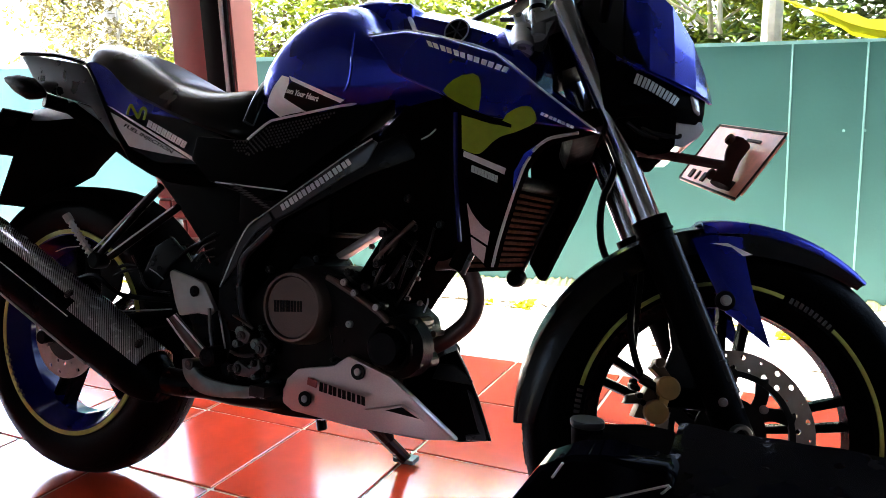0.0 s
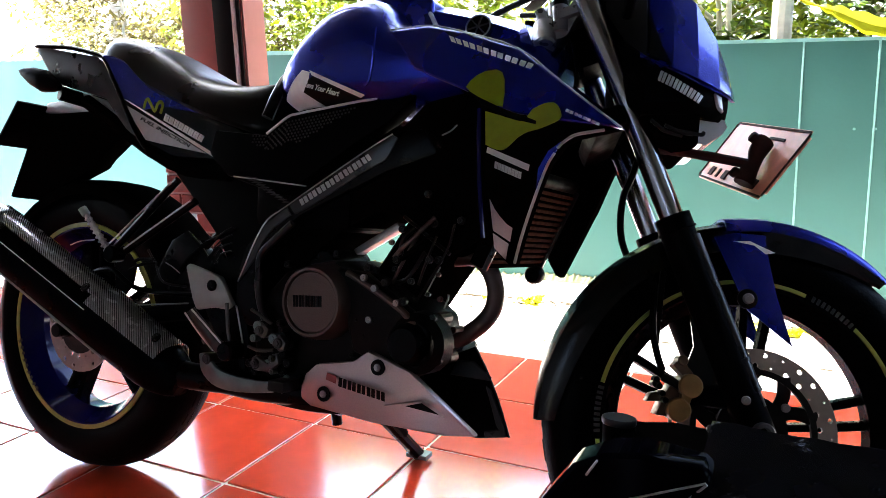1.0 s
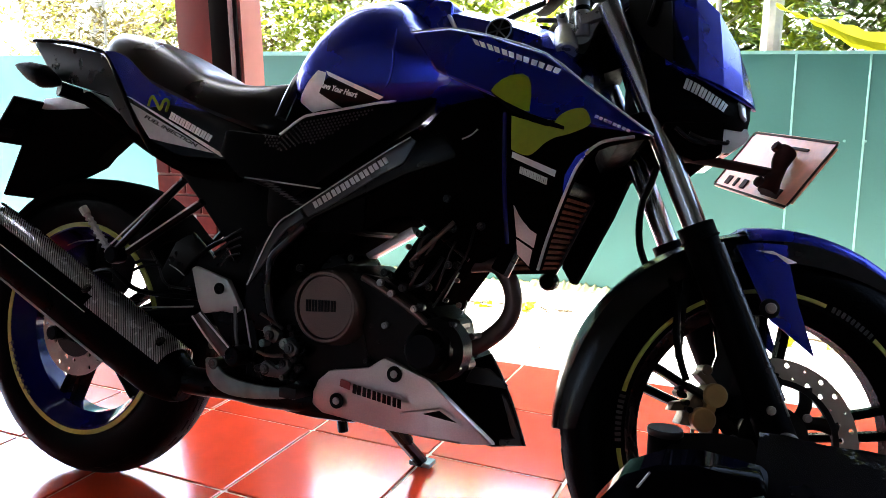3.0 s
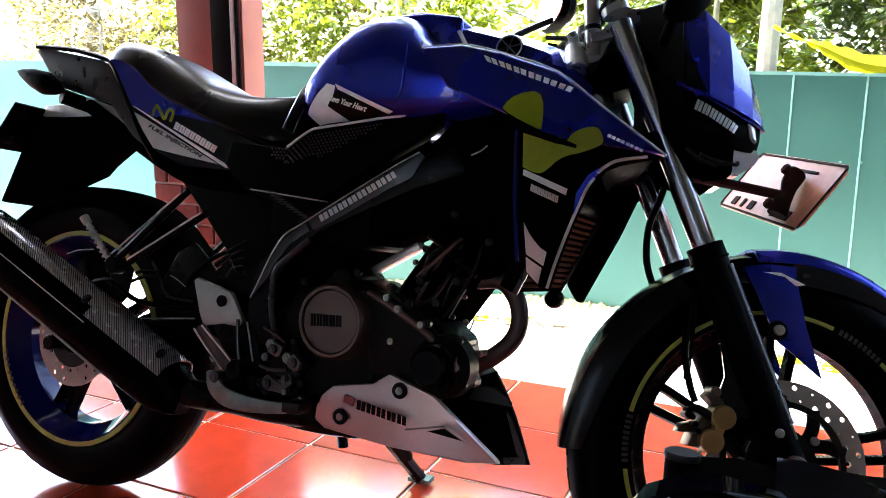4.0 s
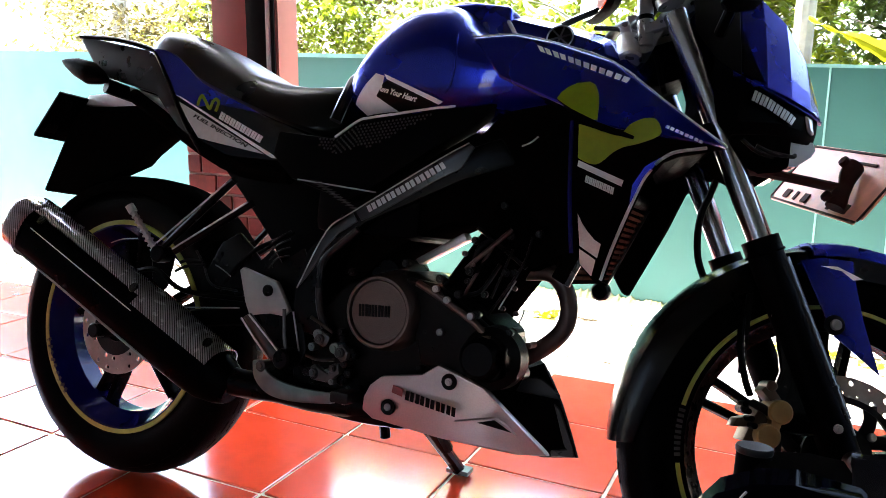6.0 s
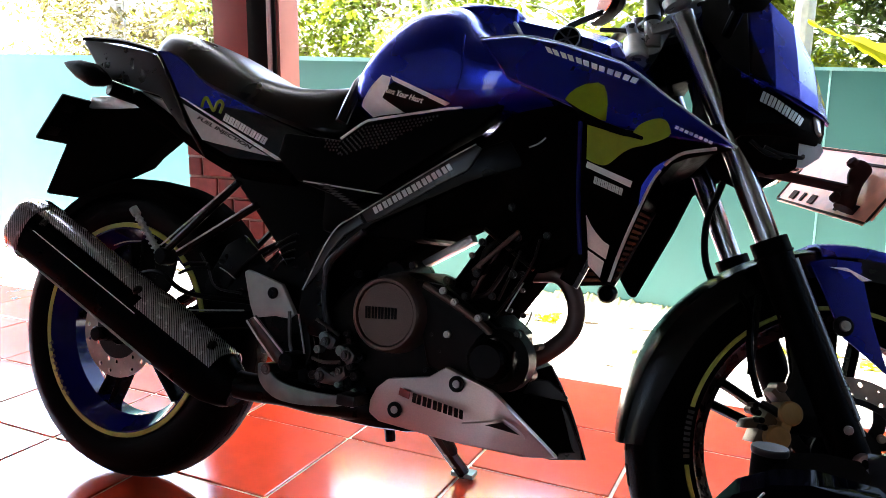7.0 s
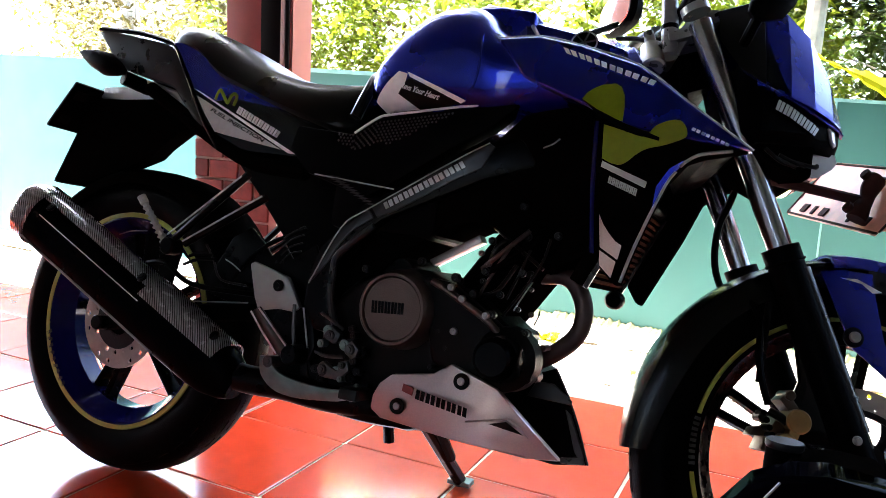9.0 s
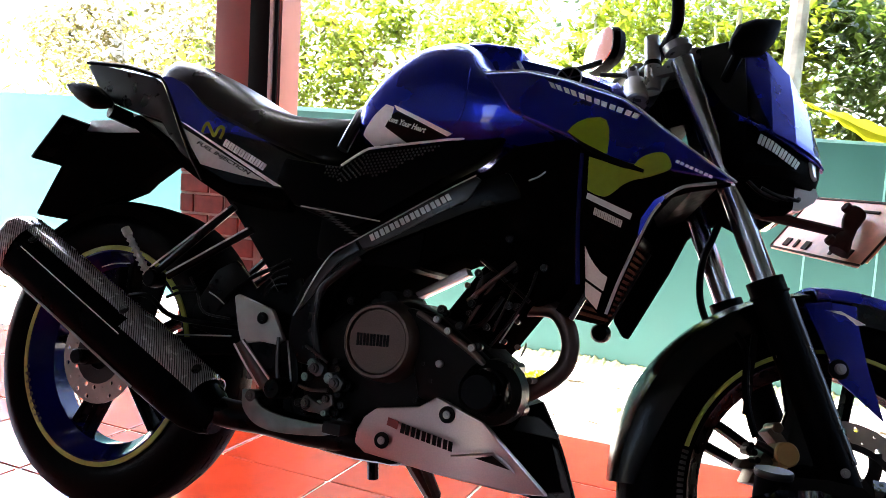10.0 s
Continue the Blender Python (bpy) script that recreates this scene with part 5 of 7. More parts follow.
bp("stitch_line", tube([(0.455, -0.1325, 0.612), (0.529, -0.1255, 0.606), (0.596, -0.1185, 0.6005)], 0.0012, 6, 2), GREY_DECAL, "", sc)
# frame spar with its label
FR = [(0.482, 0.362), (0.458, 0.400), (0.460, 0.450), (0.474, 0.497), (0.542, 0.578), (0.687, 0.664), (0.782, 0.700), (0.812, 0.66), (0.727, 0.630), (0.574, 0.552), (0.527, 0.510), (0.502, 0.450), (0.510, 0.39), (0.522, 0.36)]
for s in (-1, 1):
    ramp = lambda x, z: -s * 0.12 * (x - 0.578)
    fr = bp("frame_spar", prism(FR, s * 0.104, s * 0.06, 0.008, 2, ramp), MATTE, "black pressed steel frame spar")
    bp("spar_edge", tube([(x, s * 0.107 + ramp(x, z), z) for x, z in ((0.5644, 0.540), (0.5373, 0.515), (0.509, 0.486), (0.506, 0.4575), (0.507, 0.425), (0.514, 0.397), (0.527, 0.366))], 0.0060, 10, 5), SATIN, "grey rolled inner rail of the spar", fr)
    bp("spar_face", prism([(0.4662, 0.4345), (0.485, 0.476), (0.5084, 0.530), (0.5516, 0.566), (0.562, 0.553), (0.529, 0.5295), (0.509, 0.503), (0.494, 0.473)], s * 0.1042, s * 0.108, 0.002, 2, ramp), SATIN, "satin grey face of the spar", fr)
    bp("spar_face", prism([(0.556, 0.569), (0.575, 0.582), (0.6837, 0.6557), (0.7338, 0.687), (0.7434, 0.682), (0.7261, 0.648), (0.678, 0.621), (0.5976, 0.569), (0.568, 0.554)], s * 0.1042, s * 0.108, 0.002, 2, ramp), SATIN, "satin grey label field of the spar", fr)
    # outer highlight of the spar, laid on as a thin grey tube
    bp("spar_highlight", tube([(x, s * 0.1075 + ramp(x, z), z + 0.001) for x, z in ((0.4662, 0.4345), (0.5084, 0.530), (0.5516, 0.566), (0.6837, 0.656), (0.7338, 0.687))], 0.0012, 8, 4), ALU_GREY, "", fr)
bars(bp, [(0.5811, 0.5690), (0.7040, 0.6495), (0.6973, 0.6580), (0.5755, 0.5780)], 8, -0.1082, GREY_DECAL, fr, lambda x, z: 0.12 * (x - 0.578), thick=0.0008)
# a glint set as a grey tube, no part of its own
bp("coil_glint", tube([(0.8147, -0.0765, 0.6876), (0.829, -0.0765, 0.694), (0.839, -0.0765, 0.7027)], 0.0013, 6, 3), ALU_GREY, "thin pale line for a glint under the tank")

# rear subframe stays, passenger peg and tail tubes
for s in (-1, 1):
    st = bp("peg_bracket", tube([(0.155, s * 0.115, 0.470), (0.30, s * 0.105, 0.605)], 0.007, 8, 1), MATTE, "black passenger peg bracket")
    bp("stay", tube([(0.188, s * 0.115, 0.470), (0.345, s * 0.105, 0.568)], 0.007, 8, 1), MATTE, "", st)
    # aluminium tubes for the highlights on top of both black stays
    bp("stay_highlight", tube([(0.152, s * 0.123, 0.482), (0.290, s * 0.112, 0.600)], 0.0018, 6, 1), ALU, "", st)
    bp("stay_highlight", tube([(0.190, s * 0.123, 0.474), (0.340, s * 0.112, 0.569)], 0.0018, 6, 1), ALU, "", st)
    pg = bp("passenger_peg", tube([(0.150, s * 0.118, 0.462), (0.123, s * 0.129, 0.502), (0.098, s * 0.138, 0.5365)], 0.0054, 10, 2, flat=0.9), ALU_GREY, "ribbed aluminium passenger peg")
    for q in range(9):
        u = q / 8
        bp("peg_rib", moved(box(-0.0064 + 0.002 * u, 0.0064 - 0.002 * u, -0.0060, 0.0060, -0.0018, 0.0018, 0.0008), Matrix.Translation((0.144 - 0.043 * u, s * (0.120 + 0.017 * u), 0.470 + 0.062 * u)) @ pose(0, 0, 0, 0, -40, 0)), ALU_GREY, "", pg)
    bp("peg_tip", tube([(0.102, s * 0.137, 0.532), (0.093, s * 0.140, 0.544)], 0.0078, 10, 1), ALU_GREY, "", pg)
    bp("peg_joint", disc((0.158, 0.462), 0.016, s * 0.10, s * 0.13, 16, 0.003), MATTE, "", pg)
    bp("seat_rail", tube([(0.40, s * 0.08, 0.62), (0.25, s * 0.08, 0.64), (0.0, s * 0.07, 0.76)], 0.014, 10, 4), ENGINE_DULL, "black seat rail")
# rear hugger mudguard
b = bmesh.new()
rings = []
for k in range(21):
    a = radians(152 - 112 * k / 20)
    rings.append([Vector((RC[0] + r * math.cos(a), v, RC[2] + r * math.sin(a))) for v, r in ((-0.068, 0.268), (-0.066, 0.288), (-0.05, 0.298), (0, 0.3005), (0.05, 0.298), (0.066, 0.288), (0.068, 0.268))])
loft(rings, False, b, closed=False)
bmesh.ops.recalc_face_normals(b, faces=b.faces)
bmesh.ops.solidify(b, geom=b.faces[:], thickness=0.004)
bp("rear_hugger", b, ENGINE_DULL, "matt black inner rear mudguard")
# swingarm, shock, chain side
for s in (-1, 1):
    bp("swingarm", tube([(0.42, s * 0.07, 0.375), (0.30, s * 0.080, 0.365), (0.12, s * 0.085, 0.330), (0.02, s * 0.085, 0.306), (-0.008, s * 0.085, 0.300)], 0.017, 10, 4, flat=0.6), PLASTIC, "black box-section swingarm")
# highlight on the black swingarm, put in as a pale tube
bp("swingarm_highlight", tube([(0.2047, -0.096, 0.3695), (0.268, -0.096, 0.377), (0.3312, -0.096, 0.3846)], 0.0013, 6, 2), ALU_GREY, "pale line for the highlight on top of the swingarm")
bp("guard_stay", tube([(0.211, -0.085, 0.474), (0.2321, -0.085, 0.449), (0.254, -0.085, 0.4168), (0.3135, -0.085, 0.4123)], 0.0022, 8, 4), SATIN, "thin grey stay of the mudguard")
for pts in (((0.1757, 0.4491), (0.1931, 0.4548), (0.2286, 0.4564)), ((0.1649, 0.4323), (0.1945, 0.4444), (0.2345, 0.45))):
    bp("wire", tube([(x, -0.085, z) for x, z in pts], 0.0032, 8, 4), PLASTIC, "black wire")
for pts in (((0.2616, 0.4528), (0.280, 0.446), (0.2982, 0.4361)), ((-0.0028, 0.4695), (0.0273, 0.4791), (0.0659, 0.4837))):
    bp("bright_wire", tube([(x, -0.088, z) for x, z in pts], 0.0012, 6, 4), ALU_GREY, "thin bright wire")
bp("pivot_guard", prism([(0.222, 0.420), (0.263, 0.494), (0.300, 0.515), (0.330, 0.492), (0.352, 0.470), (0.376, 0.492), (0.396, 0.470), (0.440, 0.500), (0.476, 0.420), (0.478, 0.330), (0.454, 0.318), (0.394, 0.347), (0.354, 0.357), (0.281, 0.377), (0.227, 0.388)], -0.078, -0.070, 0.003), MATTE, "black guard in front of the rear wheel")
b = prism([(-0.22, 0.47), (-0.08, 0.533), (-0.005, 0.50), (-0.008, 0.458), (-0.024, 0.381), (-0.10, 0.30), (-0.17, 0.26), (-0.23, 0.33)], 0.088, 0.094, 0.002, 1)
prism([(-0.08, 0.533), (0.10, 0.55), (0.20, 0.50), (0.16, 0.44), (0.05, 0.465), (-0.008, 0.46)], 0.0885, 0.0935, 0.002, 1, None, b)
prism([(0.075, 0.462), (0.16, 0.44), (0.28, 0.42), (0.26, 0.36), (0.10, 0.385), (0.072, 0.40)], 0.088, 0.094, 0.002, 1, None, b)
bp("chain_guard", b, PLASTIC, "black chain guard on the far side of the wheel")
bp("axle_end", disc((0.0, 0.30), 0.014, -0.115, -0.09, 16, 0.002), MATTE, "rear axle nut")
bp("rear_caliper", prism([(-0.01, 0.36), (0.07, 0.352), (0.10, 0.40), (0.05, 0.425), (0.0, 0.40)], -0.10, -0.055, 0.006), BLACK_GLOSS, "black rear brake caliper")
bp("rear_brake_hose", tube([(0.05, -0.085, 0.415), (0.12, -0.09, 0.43), (0.20, -0.095, 0.40), (0.34, -0.09, 0.40), (0.42, -0.09, 0.40)], 0.005, 8, 6), RUBBER, "black rear brake hose")
for i in range(4):
    bp("wire", tube([(0.26 + 0.02 * i, -0.07, 0.40 + 0.02 * i), (0.31 + 0.012 * i, -0.085, 0.46 + 0.01 * i), (0.36 + 0.02 * i, -0.08, 0.50 + 0.008 * i)], 0.003, 6, 4), PLASTIC, "black wire")
for i in range(4):
    bp("cable_tie", tube([(0.385, -0.095, 0.46 + 0.014 * i), (0.405, -0.100, 0.478 + 0.012 * i), (0.425, -0.095, 0.485 + 0.014 * i)], 0.0016, 6, 3), ALU_DARK, "cable tie")

# ---- engine ----
ENGINE_BLACK = mat("black_cast_cover", (0.0035, 0.003, 0.0026), 0.42, 0.2, 0.2, 60, spec=0.10, bump=0.2, bump_scale=300)
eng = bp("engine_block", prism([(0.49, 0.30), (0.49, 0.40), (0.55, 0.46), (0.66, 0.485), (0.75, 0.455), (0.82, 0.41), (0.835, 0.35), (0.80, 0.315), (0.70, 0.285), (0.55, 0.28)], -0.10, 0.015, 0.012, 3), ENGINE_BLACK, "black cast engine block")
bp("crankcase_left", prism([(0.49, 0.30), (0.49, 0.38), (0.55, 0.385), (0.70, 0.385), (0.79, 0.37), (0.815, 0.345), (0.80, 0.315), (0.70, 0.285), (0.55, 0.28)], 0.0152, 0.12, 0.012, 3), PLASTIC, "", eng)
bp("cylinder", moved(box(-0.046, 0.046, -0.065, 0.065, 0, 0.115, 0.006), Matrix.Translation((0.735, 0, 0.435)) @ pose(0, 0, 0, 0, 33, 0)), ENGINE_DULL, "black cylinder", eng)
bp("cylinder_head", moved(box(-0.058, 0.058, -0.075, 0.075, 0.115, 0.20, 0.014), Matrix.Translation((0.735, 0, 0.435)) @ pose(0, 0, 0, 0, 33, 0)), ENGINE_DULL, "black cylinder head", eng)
cov = bp("clutch_cover", lathe([(0.0005, -0.1390), (0.047, -0.1390), (0.0485, -0.1375), (0.0500, -0.1430), (0.0540, -0.1430), (0.0570, -0.1390), (0.0605, -0.120), (0.0630, -0.095), (0.066, -0.07)], 64, (0.634, 0, 0.4175)), BRONZE, "round brown-grey clutch cover")
bars(bp, [(0.600, 0.4072), (0.656, 0.4120), (0.655, 0.4290), (0.598, 0.4260)], 5, -0.1388, BLACK_DECAL, cov)
bp("crankcase_cover", prism([(0.66, 0.475), (0.715, 0.47), (0.79, 0.425), (0.835, 0.395), (0.835, 0.34), (0.79, 0.325), (0.70, 0.345)], -0.118, -0.095, 0.010, 3), ENGINE_BLACK, "black engine side cover", eng)
# BRONZE on this black cover's rim colours in the light it catches
bp("case_highlight", tube([(0.685, -0.119, 0.468), (0.6974, -0.119, 0.463), (0.7347, -0.119, 0.4457), (0.7784, -0.119, 0.4235), (0.7967, -0.119, 0.4107), (0.807, -0.119, 0.400), (0.806, -0.119, 0.386)], 0.0055, 10, 5), BRONZE, "rolled edge of the side cover, lit look set by lighter colour", eng)
bp("water_pump", lathe([(0.0005, -0.135), (0.024, -0.135), (0.032, -0.125), (0.036, -0.10)], 32, (0.800, 0, 0.370)), MATTE, "round water pump cover", eng)
bp("pump_ring", lathe([(0.034, -0.128), (0.046, -0.118), (0.048, -0.09), (0.036, -0.09)], 32, (0.815, 0, 0.372), closed=True), ENGINE_BLACK, "", eng)
for x, z, r in ((0.555, 0.375, 0.006), (0.565, 0.472, 0.007), (0.660, 0.495, 0.007), (0.720, 0.478, 0.008), (0.752, 0.458, 0.007), (0.785, 0.432, 0.008), (0.705, 0.395, 0.006), (0.720, 0.372, 0.007), (0.700, 0.340, 0.005), (0.845, 0.385, 0.008), (0.850, 0.350, 0.008), (0.838, 0.412, 0.007)):
    bp("engine_bolt", bolt((x, z), r * 0.85, -0.108, 0.010), ALU_DARK, "", eng)
rnd = random.Random(21)
for i in range(9):
    x, z = rnd.uniform(0.825, 0.862), rnd.uniform(0.345, 0.425)
    bp("pump_fitting", disc((x, z), rnd.uniform(0.005, 0.011), -0.055, -0.055 - rnd.uniform(0.02, 0.05), 10, 0.001), (ALU_DARK, EXHAUST)[i % 2], "", eng)
bp("throttle_body", tube([(0.66, -0.02, 0.63), (0.72, -0.02, 0.615), (0.77, -0.02, 0.60)], 0.035, 14, 2), ALU_DARK, "throttle body")
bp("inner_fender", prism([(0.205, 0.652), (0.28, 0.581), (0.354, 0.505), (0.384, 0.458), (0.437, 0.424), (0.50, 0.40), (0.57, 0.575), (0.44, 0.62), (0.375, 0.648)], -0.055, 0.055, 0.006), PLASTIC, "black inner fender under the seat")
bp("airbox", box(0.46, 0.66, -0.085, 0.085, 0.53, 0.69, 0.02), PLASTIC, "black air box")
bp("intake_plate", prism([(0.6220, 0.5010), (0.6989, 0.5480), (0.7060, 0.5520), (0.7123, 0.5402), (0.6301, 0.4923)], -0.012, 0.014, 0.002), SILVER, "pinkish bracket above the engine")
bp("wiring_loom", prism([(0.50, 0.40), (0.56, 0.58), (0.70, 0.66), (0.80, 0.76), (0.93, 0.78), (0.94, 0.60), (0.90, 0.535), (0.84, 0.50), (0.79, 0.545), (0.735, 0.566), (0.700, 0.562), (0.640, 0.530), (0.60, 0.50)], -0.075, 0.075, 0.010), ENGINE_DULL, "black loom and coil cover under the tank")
CM = Matrix.Translation((0.735, 0, 0.435)) @ pose(0, 0, 0, 0, 33, 0)
for u, v in ((-0.04, 0.02), (0.04, 0.02), (-0.04, 0.10), (0.04, 0.10), (0.0, 0.14), (-0.035, 0.17), (0.035, 0.17)):
    bp("cylinder_bolt", moved(bolt((u, v), 0.006, -0.074, 0.008), CM), ALU_DARK, "", eng)
bp("cam_pipe", moved(tube([(0.045, -0.078, -0.01), (0.048, -0.082, 0.05), (0.044, -0.082, 0.12), (0.03, -0.08, 0.16)], 0.0022, 8, 4), CM), ALU_DARK, "thin oil pipe", eng)
bp("head_rib", moved(tube([(-0.05, -0.078, 0.118), (0.05, -0.078, 0.118)], 0.003, 8, 1), CM), ALU_DARK, "", eng)
bp("starter", moved(lathe([(0.0005, -0.06), (0.026, -0.058), (0.028, -0.03), (0.028, 0.05)], 24), Matrix.Translation((0.60, -0.01, 0.47))), MATTE, "black starter motor", eng)
rnd = random.Random(8)
for i in range(7):
    x, z = rnd.uniform(0.745, 0.80), rnd.uniform(0.44, 0.50)
    bp("engine_hose", tube([(x, -0.085, z), (x + rnd.uniform(0.01, 0.03), -0.095, z + rnd.uniform(0.01, 0.04)), (x + rnd.uniform(0.02, 0.07), -0.085, z + rnd.uniform(0.03, 0.09))], rnd.uniform(0.002, 0.0045), 8, 4), (ALU_DARK, ENGINE_DULL, EXHAUST)[i % 3], "", eng)
for i in range(10):
    bp("engine_bolt", bolt((rnd.uniform(0.74, 0.85), rnd.uniform(0.42, 0.53)), rnd.uniform(0.003, 0.006), -0.092, 0.006), (ALU_DARK, EXHAUST)[i % 2], "", eng)
for x, z in ((0.7185, 0.4626), (0.7383, 0.448), (0.7788, 0.4293), (0.7322, 0.3992)):
    bp("cover_bolt", bolt((x, z), 0.0055, -0.118, 0.008), STEEL, "small bright cover bolt", eng)
bp("oil_pipe", tube([(0.8067, -0.085, 0.4415), (0.818, -0.085, 0.464), (0.8298, -0.085, 0.4865)], 0.0012, 8, 3), ALU_GREY, "thin bright oil pipe", eng)
bp("oil_pipe", tube([(0.8405, -0.085, 0.4248), (0.8458, -0.085, 0.4394), (0.8462, -0.085, 0.4465)], 0.0016, 8, 3), ALU_GREY, "thin bright oil pipe", eng)
# radiator between the lower shrouds
RM = Matrix.Translation((0.946, 0, 0.560)) @ pose(0, 0, 0, 0, 23.7, 0)
rad = bp("radiator", moved(box(-0.026, -0.004, -0.115, 0.125, -0.078, 0.064, 0.003), RM), ENGINE_DULL, "radiator with copper-brown fins")
for k in range(13):
    z = -0.068 + 0.0098 * k
    bp("fin", moved(box(-0.0036, 0.0006, -0.108, 0.116, z, z + 0.0052, 0.0008, 1), RM), COPPER, "", rad, False)
for y0, y1, z0, z1 in ((0.117, 0.125, -0.078, 0.064), (-0.115, -0.109, -0.078, 0.064)):
    bp("radiator_rail", moved(box(-0.004, 0.0035, y0, y1, z0, z1, 0.0015), RM), SATIN, "satin grey frame rail", rad)
bp("radiator_tank", moved(tube([(-0.012, -0.112, 0.068), (-0.012, 0.122, 0.068)], 0.012, 12, 1), RM), PLASTIC, "black upper tank of the radiator", rad)
bp("radiator_foot", moved(lathe([(0.0005, -0.014), (0.012, -0.014), (0.0155, -0.008), (0.0155, 0.008), (0.012, 0.014), (0.0005, 0.014)], 20), Matrix.Translation((0.912, 0.104, 0.478))), RUBBER, "round rubber foot", rad)
for s in (-1, 1):
    bp("crash_tube", tube([(0.912, s * 0.158, 0.712), (0.918, s * 0.158, 0.62), (0.928, s * 0.155, 0.535)], 0.0032, 8, 2), RIM_BLUE, "slim blue tube along the shroud edge")

# exhaust
bp("exhaust_pipe", tube([(0.820, -0.02, 0.500), (0.862, -0.02, 0.502), (0.886, -0.02, 0.480), (0.896, -0.02, 0.446), (0.889, -0.025, 0.415), (0.865, -0.035, 0.388), (0.830, -0.05, 0.364), (0.76, -0.07, 0.316)], 0.0140, 16, 6), EXHAUST, "heat-tinted brown exhaust pipe")
bp("link_pipe", tube([(0.76, -0.07, 0.310), (0.65, -0.08, 0.268), (0.52, -0.095, 0.258), (0.44, -0.105, 0.262), (0.36, -0.118, 0.262), (0.29, -0.125, 0.278)], 0.024, 14, 6), MATTE, "black link pipe to the muffler")


def muffler_ring(p, r, flat, up):
    d = Vector((0.457, 0.0, -0.227)).normalized()
    side = Vector((0, 1, 0))
    n = d.cross(side).normalized()
    return [p + n * (-r * up * math.copysign(abs(math.sin(a)) ** 0.8, math.sin(a))) + side * (r * flat * math.copysign(abs(math.cos(a)) ** 0.8, math.cos(a))) for a in (2 * math.pi * q / 28 for q in range(28))]


M0, M1 = Vector((-0.152, -0.165, 0.498)), Vector((0.305, -0.125, 0.271))
rings = []
for u, r in ((0.0, 0.036), (0.01, 0.046), (0.03, 0.052), (0.12, 0.055), (0.5, 0.054), (0.80, 0.053), (0.96, 0.051), (1.02, 0.047), (1.08, 0.036), (1.11, 0.026)):
    rings.append(muffler_ring(M0.lerp(M1, u), r, 0.82, 1.0))
muf = bp("muffler", loft(rings), MUFFLER, "black muffler with a carbon-look heat shield")
for name, u0, u1, q0 in (("heat_shield", 0.10, 0.700, 18), ("front_shield", 0.665, 1.02, 16)):
    rings = []
    for k in range(19):
        u = u0 + (u1 - u0) * k / 18
        r = (0.0570 if name == "heat_shield" else 0.0600) - 0.006 * max(0, (u - 0.5) / 0.52) ** 1.6
        full = muffler_ring(M0.lerp(M1, u), r, 0.84, 1.0)
        rings.append([full[q % 28] for q in range(q0, 28)])
    b = loft(rings, False, closed=False)
    bmesh.ops.recalc_face_normals(b, faces=b.faces)
    bmesh.ops.solidify(b, geom=b.faces[:], thickness=0.003)
    bp(name, b, CARBON, "carbon-look heat shield", muf)
bp("end_cap", loft([muffler_ring(M0.lerp(M1, u), r, 0.84, 1.0) for u, r in ((-0.005, 0.040), (0.0, 0.050), (0.025, 0.057), (0.085, 0.058), (0.090, 0.054))]), CARBON, "carbon-look end cap", muf)
bp("weld_seam", tube([tuple(M0.lerp(M1, u) + Vector((0.020, -0.0465, 0.014))) for u in (0.12, 0.3, 0.5, 0.66)], 0.0011, 6, 3), ALU, "fine bright weld seam", muf)
bp("lower_edge", tube([tuple(M0.lerp(M1, u) + Vector((-0.012, -0.036, -0.038))) for u in (0.06, 0.3, 0.55, 0.8)], 0.0024, 6, 3), ALU_GREY, "bright lower edge", muf)
bp("tail_pipe", tube([M0 + Vector((-0.004, 0, 0.002)), M0 + Vector((0.03, 0, -0.01))], 0.024, 16, 1), BLACK_DECAL, "", muf)
for x, y, z in ((-0.066, -0.192, 0.500), (0.175, -0.186, 0.402), (0.323, -0.156, 0.326)):
    bp("shield_screw", moved(bolt((0, 0), 0.009, 0, 0.005), Matrix.Translation((x, y, z)) @ pose(0, 0, 0, -38)), MATTE, "", muf)

ALU_DULL = mat("dull_worn_aluminium", (0.06, 0.06, 0.058), 0.33, 0.6, 0.2, 60, bump=0.2, bump_scale=300)
PEG_GREY = mat("worn_grey_peg", (0.042, 0.042, 0.041), 0.36, 0.6, 0.25, 60, bump=0.2, bump_scale=300)
BRAKE_GREY = mat("worn_grey_lever", (0.15, 0.205, 0.19), 0.36, 0.5, 0.2, 40)
